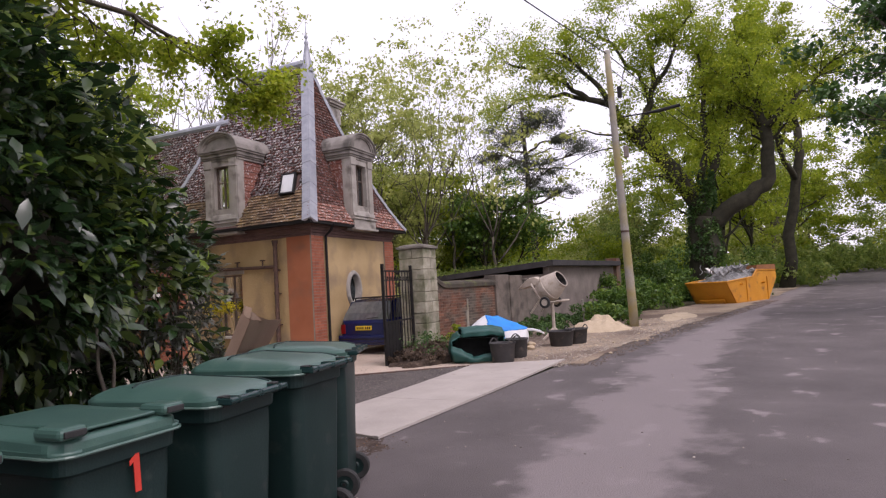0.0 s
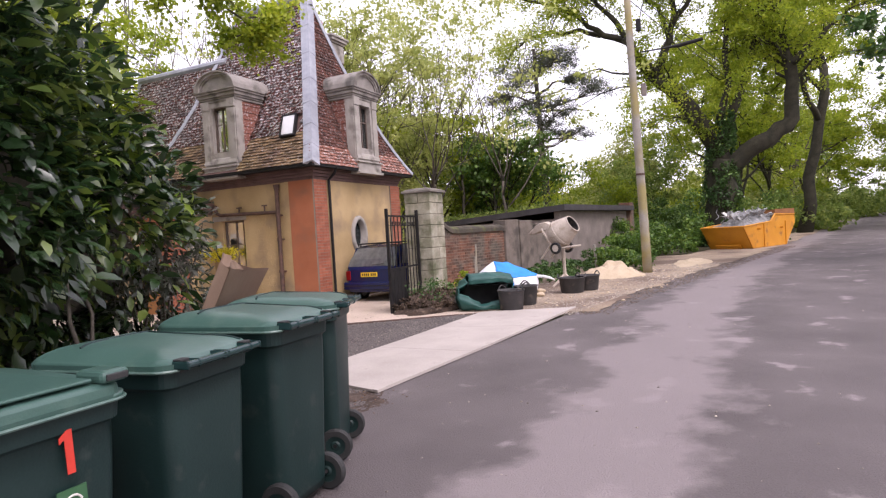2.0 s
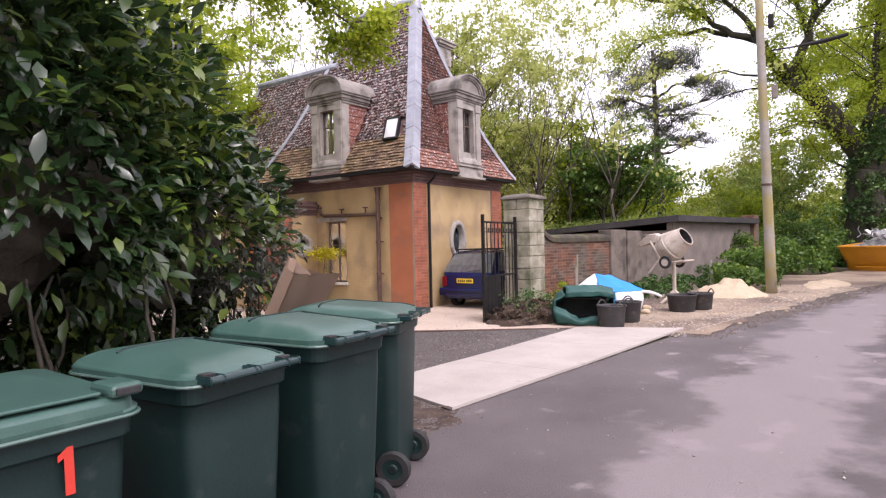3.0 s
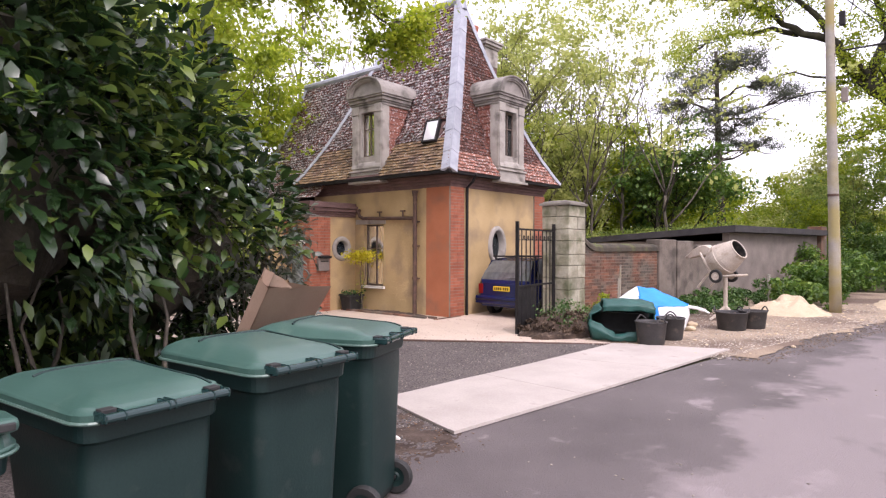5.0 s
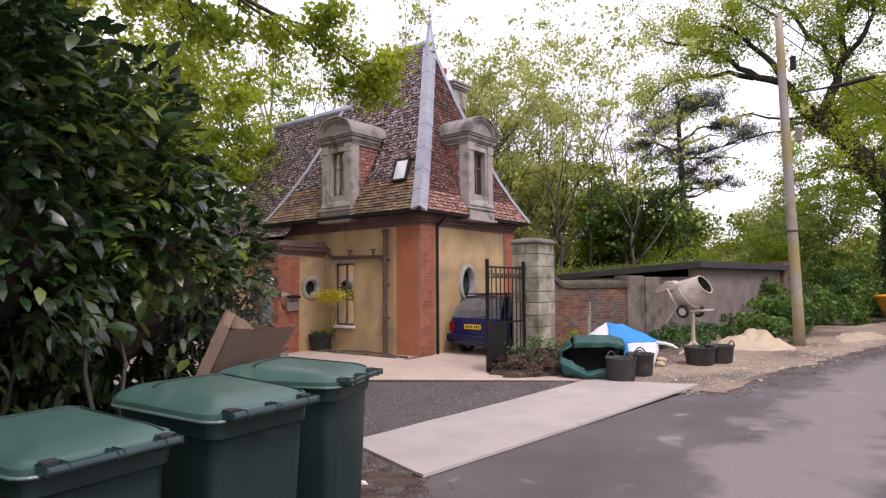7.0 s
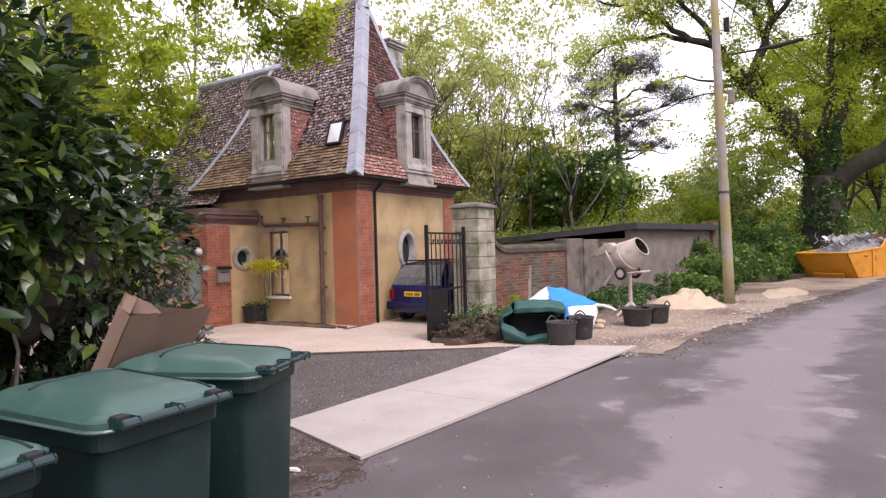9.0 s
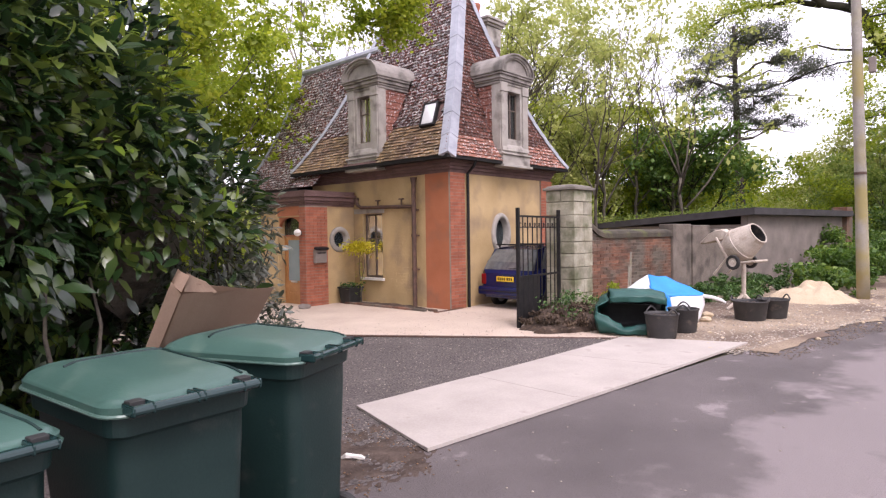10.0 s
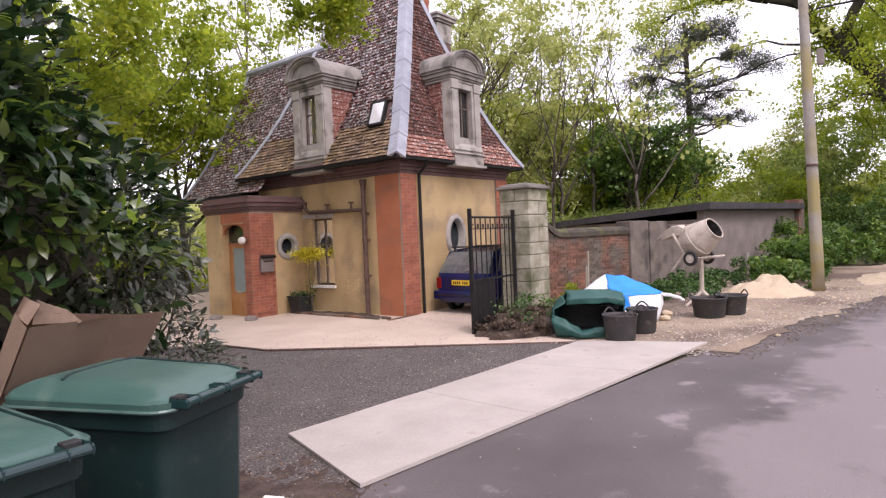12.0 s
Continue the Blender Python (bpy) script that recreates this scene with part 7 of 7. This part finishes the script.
bough(0.20, 0.06, [(-0.2, 4.6), (0.2, 5.6), (1.0, 6.2), (2.0, 6.4)], -1.6, 2, 0.5)
limbs_mesh("trunk", limbs, M["bark_ivy"], oak, "dark mossy bent trunk and limbs", thin=0.010)
for name, pts, count, clumps, label in (("crown", np.array(tips), 64000, 1900, ""), ("outer_leaves", np.array(bright), 9000, 420, "sparse bright leaves along the long bough")):
    C = pts[g.integers(0, len(pts), clumps)]
    w = g.random(clumps) ** 2 + 0.05
    P = C[g.choice(clumps, count, p=w / w.sum())] + g.normal(0, 1, (count, 3)) * [0.27, 0.27, 0.17]
    leaf_mesh(name, P, 0.125, M["leaf_oak"], oak, label, seed=61, slim=0.7)

gi = np.random.default_rng(66)
n_ivy = 9000
hz, ai = 6.2 * gi.random(n_ivy) ** 1.2, gi.uniform(0, 2 * np.pi, n_ivy)
rad = (0.86 - 0.07 * hz) * gi.uniform(0.9, 1.3, n_ivy)
P = np.stack([rad * np.cos(ai), 0.1 - 0.05 * hz + rad * np.sin(ai), hz], 1)
patchy = np.array([noise.noise(Vector(p) * 1.1) for p in P]) > -0.12
leaf_mesh("trunk_ivy", P[patchy], 0.13, M["leaf_ivy"], oak, "dark ivy climbing the trunk", seed=67, slim=0.8)

# ivy-clad leaning tree beside it
tree("ivy_tree", "dark ivy-smothered tree behind the outbuilding", (16.0, 0.9), 6.2, 0.16, 89, "leaf_green", 8000, 0.15, 0.6, "bark_ivy", 3, 0.25, 0.5)
tree("leaning_tree", "ivy-clad leaning tree at the lane's edge", (27.5, -12.6), 17, 0.36, 70, "leaf_oak", 44000, 0.12, 1.0, "bark_ivy", 3, 0.55, 0.5, (1.2, -1.6))
tree("roadside_tree", "dark leafy tree overhanging the far side of the lane", (7.0, -16.6), 10.5, 0.2, 88, "leaf_ivy", 16000, 0.14, 1.2, "bark", 3, 0.3, 0.6)
# wood behind the wall: (x, y, height, leaf, leaves, size, bark, seed)
wood = [(7.5, 9.5, 13.5, "leaf_pale", 1500, 0.13, "bark_pale", 1), (10, 6, 11.5, "leaf_pale", 4200, 0.13, "bark", 2), (13.5, 8.5, 13, "leaf_pale", 5000, 0.14, "bark", 3), (12, 4.2, 7.5, "leaf_pale", 12000, 0.12, "bark", 4),
        (16.5, 5.2, 8.0, "leaf_oak", 13000, 0.15, "bark", 5), (20, 8.5, 8, "leaf_pale", 9000, 0.14, "bark", 6), (19, 2.5, 5.8, "leaf_pale", 12000, 0.15, "bark", 7), (25, 4.5, 5.5, "leaf_oak", 9000, 0.15, "bark", 8),
        (30, 3.5, 6.5, "leaf_oak", 9000, 0.16, "bark", 9), (36, -1.5, 7, "leaf_pale", 14000, 0.16, "bark", 10), (33, 10, 7.5, "leaf_pale", 8000, 0.16, "bark_pale", 11), (26, -5, 5.5, "leaf_wood", 12000, 0.13, "bark", 12),
        (33, -9.5, 14, "leaf_oak", 24000, 0.15, "bark_ivy", 13), (39, -11.5, 15, "leaf_oak", 24000, 0.16, "bark_ivy", 14), (47, -13.5, 16, "leaf_oak", 16000, 0.18, "bark", 15), (56, -15, 13, "leaf_oak", 16000, 0.2, "bark", 16),
        (45, -24.5, 12, "leaf_wood", 16000, 0.18, "bark", 17), (58, -28, 13, "leaf_oak", 16000, 0.2, "bark", 18), (72, -19, 13, "leaf_wood", 16000, 0.22, "bark", 19), (75, -32, 14, "leaf_oak", 16000, 0.22, "bark", 20),
        (2, 13, 11, "leaf_oak", 24000, 0.13, "bark", 21), (-2.5, 10.5, 10, "leaf_oak", 24000, 0.12, "bark", 22), (-6.5, 8, 9.5, "leaf_oak", 20000, 0.12, "bark", 23), (-12, 4.5, 11, "leaf_oak", 15000, 0.12, "bark", 24), (-17.5, 1, 11, "leaf_wood", 15000, 0.12, "bark", 25),
        (5.5, 14, 15, "leaf_pale", 1400, 0.12, "bark_pale", 26), (17, 12, 13, "leaf_pale", 1900, 0.14, "bark", 27), (28, -23, 12, "leaf_wood", 16000, 0.15, "bark", 28), (33, -20.5, 11, "leaf_oak", 16000, 0.15, "bark", 29)]
for k in range(11):
    gk = np.random.default_rng(700 + k)
    b, d = radians(55 + 14.5 * k / 10 + gk.uniform(-1, 1)), gk.uniform(22, 33)
    wood.append((-11.4 + d * math.sin(b), -9.5 + d * math.cos(b), gk.uniform(9.5, 12.5) * d / 27, "thin", 850, 0.13, "bark", 40 + k))
names = {"thin": "slender woodland tree with few small new leaves", "leaf_pale": "thin spring tree with sparse pale green leaves", "leaf_wood": "leafy green woodland tree", "leaf_oak": "woodland oak in fresh yellow-green leaf"}
for x, y, h, lf, n, s, bk, sd in wood:
    if lf == "thin":
        tree("woodland_tree", names[lf], (x, y), h, 0.0075 * h, 100 + sd, "leaf_pale", n, s, 0.75, bk, 4, 0.34, 0.22, group="trees of the wood", forks=2)
        continue
    tree("woodland_tree", names[lf], (x, y), h, 0.012 * h + 0.02, 100 + sd, lf, n, s, 0.8 if lf == "leaf_pale" else 1.1, bk, 3, 0.42 if lf == "leaf_pale" else 0.28, 0.42 if lf == "leaf_pale" else 0.7, group="trees of the wood")

# pine
px_, py_ = 21.5, 0.2
pine = thing("pine_tree", "dark flat-topped pine behind the outbuilding", "tree", (px_, py_, 1.6))
g = np.random.default_rng(80)
limbs, tips = [], []
tr = [np.array([0.05 * math.sin(k), 0.05 * k, -1.3 + 11.4 * k / 8]) for k in range(9)]
limbs.append((tr, [0.26 - 0.022 * k for k in range(9)]))
pads = [(0.4, 10.0, 1.25, 0.42), (-0.5, 9.4, 1.1, 0.36), (1.4, 9.3, 0.9, 0.28), (2.75, 7.9, 1.15, 0.3), (1.7, 8.25, 0.7, 0.2), (-1.6, 8.4, 1.1, 0.36), (-1.3, 7.1, 1.3, 0.42), (0.8, 6.6, 1.0, 0.3), (-0.3, 5.9, 1.2, 0.34), (1.3, 5.4, 0.8, 0.2), (-2.2, 7.7, 0.7, 0.25)]
cloud = []
for k, (s, zz, hw, hh) in enumerate(pads):
    deep = g.uniform(-0.8, 0.8)
    end = np.array([0.285 * s + 0.956 * deep, -0.956 * s + 0.285 * deep, zz - 0.1])
    root = np.array([0.0, 0.25, min(zz - 0.5 - 0.15 * abs(s), 9.6)])
    p = [root + (end - root) * i / 7 + np.array([0, 0, (-0.35 if k % 2 else 0.25) * math.sin(math.pi * i / 7)]) + g.normal(0, 0.06, 3) * (0 < i < 7) for i in range(8)]
    limbs.append((p, [0.085 * (1 - 0.75 * i / 7) for i in range(8)]))
    for q in range(7):
        c = end + g.normal(0, 1, 3) * [hw * 0.45, hw * 0.45, hh * 0.5]
        limbs.append(([p[5], (p[5] + c) / 2 + g.normal(0, 0.1, 3), c], [0.03, 0.022, 0.012]))
        for w in range(3):
            cloud.append((c + g.normal(0, 1, 3) * [hw * 0.25, hw * 0.25, hh * 0.4], hw * g.uniform(0.10, 0.24)))
for zz, a, ln in ((5.0, -1.2, 2.4), (6.6, -1.0, 2.8), (4.6, 2.0, 1.6), (7.4, -1.4, 2.0)):
    p = [np.array([0.05, 0.3, zz])]
    for i in range(7):
        p.append(p[-1] + np.array([math.cos(a) * ln / 7, math.sin(a) * ln / 7, 0.09 * math.sin(i * 0.9)]) + g.normal(0, 0.07, 3))
    limbs.append((p, [0.06 * (1 - 0.8 * i / 7) + 0.008 for i in range(8)]))
limbs_mesh("trunk", limbs, M["bark"], pine)
C, R = np.array([c for c, r in cloud]), np.array([r for c, r in cloud])
i = g.integers(0, len(C), 21000)
P = C[i] + g.normal(0, 1, (21000, 3)) * R[i][:, None] * [1.35, 1.35, 0.8]
# needles already carry the haze in their colour
leaf_mesh("crown", P, 0.17, M["leaf_pine"], pine, seed=81, slim=0.25)

# undergrowth: low shrubs as loose masses
def thicket(name, label, boxes, n, size, leaf, seed, z_pow=1.0):
    """Low growth as many uneven clumps: each clump a loose ball of leaves, taller ones behind."""
    g = np.random.default_rng(seed)
    out = []
    for x0, x1, y0, y1, h in boxes:
        area = (x1 - x0) * (y1 - y0)
        k = max(4, int(area / max(0.12, 0.22 * h * h)) * 3)
        x, y = g.uniform(x0, x1, k), g.uniform(y0, y1, k)
        hh = np.array([h * max(0.15, 0.62 + 0.9 * noise.noise((a * 0.45, b * 0.45, seed))) for a, b in zip(x, y)])
        rad = h * g.uniform(0.10, 0.24, k)
        z = hh * g.random(k) ** z_pow
        m = int(n * area)
        i = g.integers(0, k, m)
        u = g.normal(0, 1, (m, 3))
        u *= (g.random((m, 1)) ** 0.5) / np.linalg.norm(u, axis=1, keepdims=True)
        p = np.stack([x, y, rise(x, y) + z], 1)[i] + u * rad[i][:, None] * [1.25, 1.25, 0.9]
        out.append(p[p[:, 2] > rise(p[:, 0], p[:, 1])])
    ob = leaf_mesh(name, np.concatenate(out), size, M[leaf], seed=seed, slim=0.62)
    return tagged(ob, label, "shrubs", kind="stuff")


thicket("shrubs", "green bramble and shrub thicket behind the wall", [(9, 17, 5.0, 9, 3.4), (17, 30, -3.0, 7, 3.6), (30, 42, -8, 6, 4.5), (-8, 8, 12, 16, 4)], 150, 0.19, "leaf_oak", 91, 0.7)
thicket("shrubs", "bright young shrubs behind the garden wall", [(5.5, 14, 0.8, 4.5, 2.9), (16.5, 24, -2.5, 3, 3.6)], 200, 0.15, "leaf_pale", 90, 0.7)
thicket("shrubs", "tall yellow-green young shrubs behind the garden wall", [(9, 15, 3.5, 7, 5.0), (16, 21, -0.5, 3.5, 5.2), (22, 27, -4, 0, 4.6)], 190, 0.16, "leaf_oak", 97, 0.6)
thicket("shrubs", "dark green shrubs around the pole and skip", [(6.6, 9.5, -6.7, -5.3, 0.7), (9.5, 14.5, -6.6, -4.6, 1.5), (14, 20, -8.0, -4, 2.2), (19, 27, -11.0, -5, 2.2)], 420, 0.15, "leaf_green", 92, 0.6)
thicket("hedge_bank", "leafy green bank along the lane", [(27, 50, -15.0, -9.5, 2.4), (48, 90, -24, -14, 3.2), (60, 110, -42, -31, 4), (24, 60, -34, -22.8, 2.6)], 75, 0.28, "leaf_wood", 93, 0.7)
thicket("ivy", "ivy and brambles trailing along the garden wall", [(2.4, 7.6, -4.3, -3.4, 0.5), (4.2, 8.8, -5.0, -3.8, 0.55), (8.8, 11.0, -5.6, -4.4, 0.8)], 900, 0.075, "leaf_ivy", 94)
thicket("weeds", "green and yellow weeds at the wall's foot", [(1.2, 2.2, -3.4, -2.9, 0.65)], 1400, 0.07, "leaf_oak", 95)
thicket("twigs", "dry brown leaves and twigs over the soil mound", [(-1.3, 0.9, -3.9, -2.7, 0.48)], 1900, 0.055, "leaf_dry", 196, 0.6)
thicket("twigs", "small green shoots and leaves on the soil mound", [(-1.0, 0.7, -3.7, -2.9, 0.75)], 800, 0.06, "leaf_ivy", 96, 0.8)
g = np.random.default_rng(98)
P = np.stack([g.uniform(9, 16.2, 5000), g.uniform(-3.4, 3.2, 5000), np.zeros(5000)], 1)
P[:, 2] = 2.36 - (P[:, 1] + 3.9) * 0.058 + g.random(5000) ** 2 * 0.26
tagged(leaf_mesh("roof_grass", P, 0.13, M["leaf_wood"], seed=99, slim=0.3), "rough green growth along the outbuilding's roof", "grass", kind="stuff")

# far woods that close the view all round; pale leaf colour paints the haze
g = np.random.default_rng(120)
n = 90000
# the stretch behind the camera is unseen, added for reflections
ang = g.uniform(0, 2 * np.pi, n)
dist = g.uniform(48, 75, n)
x, y = 5 + dist * np.cos(ang), -5 + dist * np.sin(ang)
toward = np.array([noise.noise((math.cos(a) * 9, math.sin(a) * 9, 5)) for a in ang])
h = 5.6 + 3.0 * toward
z = rise(x, y) + h * g.random(n) ** 0.8
ok = (np.abs(y - lane_edge(x) + 2.9) > 5.5)
far = leaf_mesh("far_woods", np.stack([x, y, z], 1)[ok], 0.75, M["leaf_pale"], seed=121, slim=0.8)
tagged(far, "distant green woodland closing the view, haze put into its pale leaves", "woods", kind="stuff")

# small plants at the house
yb = thing("flowering_shrub", "slender shrub with a bright yellow flowering head", "shrub", (-0.35, 2.72, 0.05))
bm = bmesh.new()
tube(bm, [(0, 0, 0), (0.02, 0.03, 0.45), (-0.02, 0.05, 0.9), (0.0, 0.0, 1.35)], [0.02, 0.016, 0.013, 0.008], 6)
tube(bm, [(0, 0.02, 0.5), (0.05, -0.08, 0.9), (0.0, -0.12, 1.3)], [0.01, 0.009, 0.006], 5)
part("stem", bm, M["bark"], yb)
P = np.array([-0.02, 0.05, 1.40]) + np.random.default_rng(3).normal(0, 1, (900, 3)) * [0.15, 0.24, 0.08]
leaf_mesh("blossom", P, 0.075, M["leaf_yellow"], yb, "bright yellow flowers", seed=4)
P = np.array([0, 0, 0.7]) + np.random.default_rng(5).normal(0, 1, (120, 3)) * [0.08, 0.08, 0.4]
leaf_mesh("leaves", P, 0.05, M["leaf_oak"], yb, seed=6)
P = np.array([-0.42, 3.05, 0.5]) + np.random.default_rng(7).normal(0, 1, (90, 3)) * [0.14, 0.14, 0.05]
tagged(leaf_mesh("planter_leaves", P, 0.09, M["leaf_ivy"], seed=8), "dark green leaves growing in the black planter", "plant")
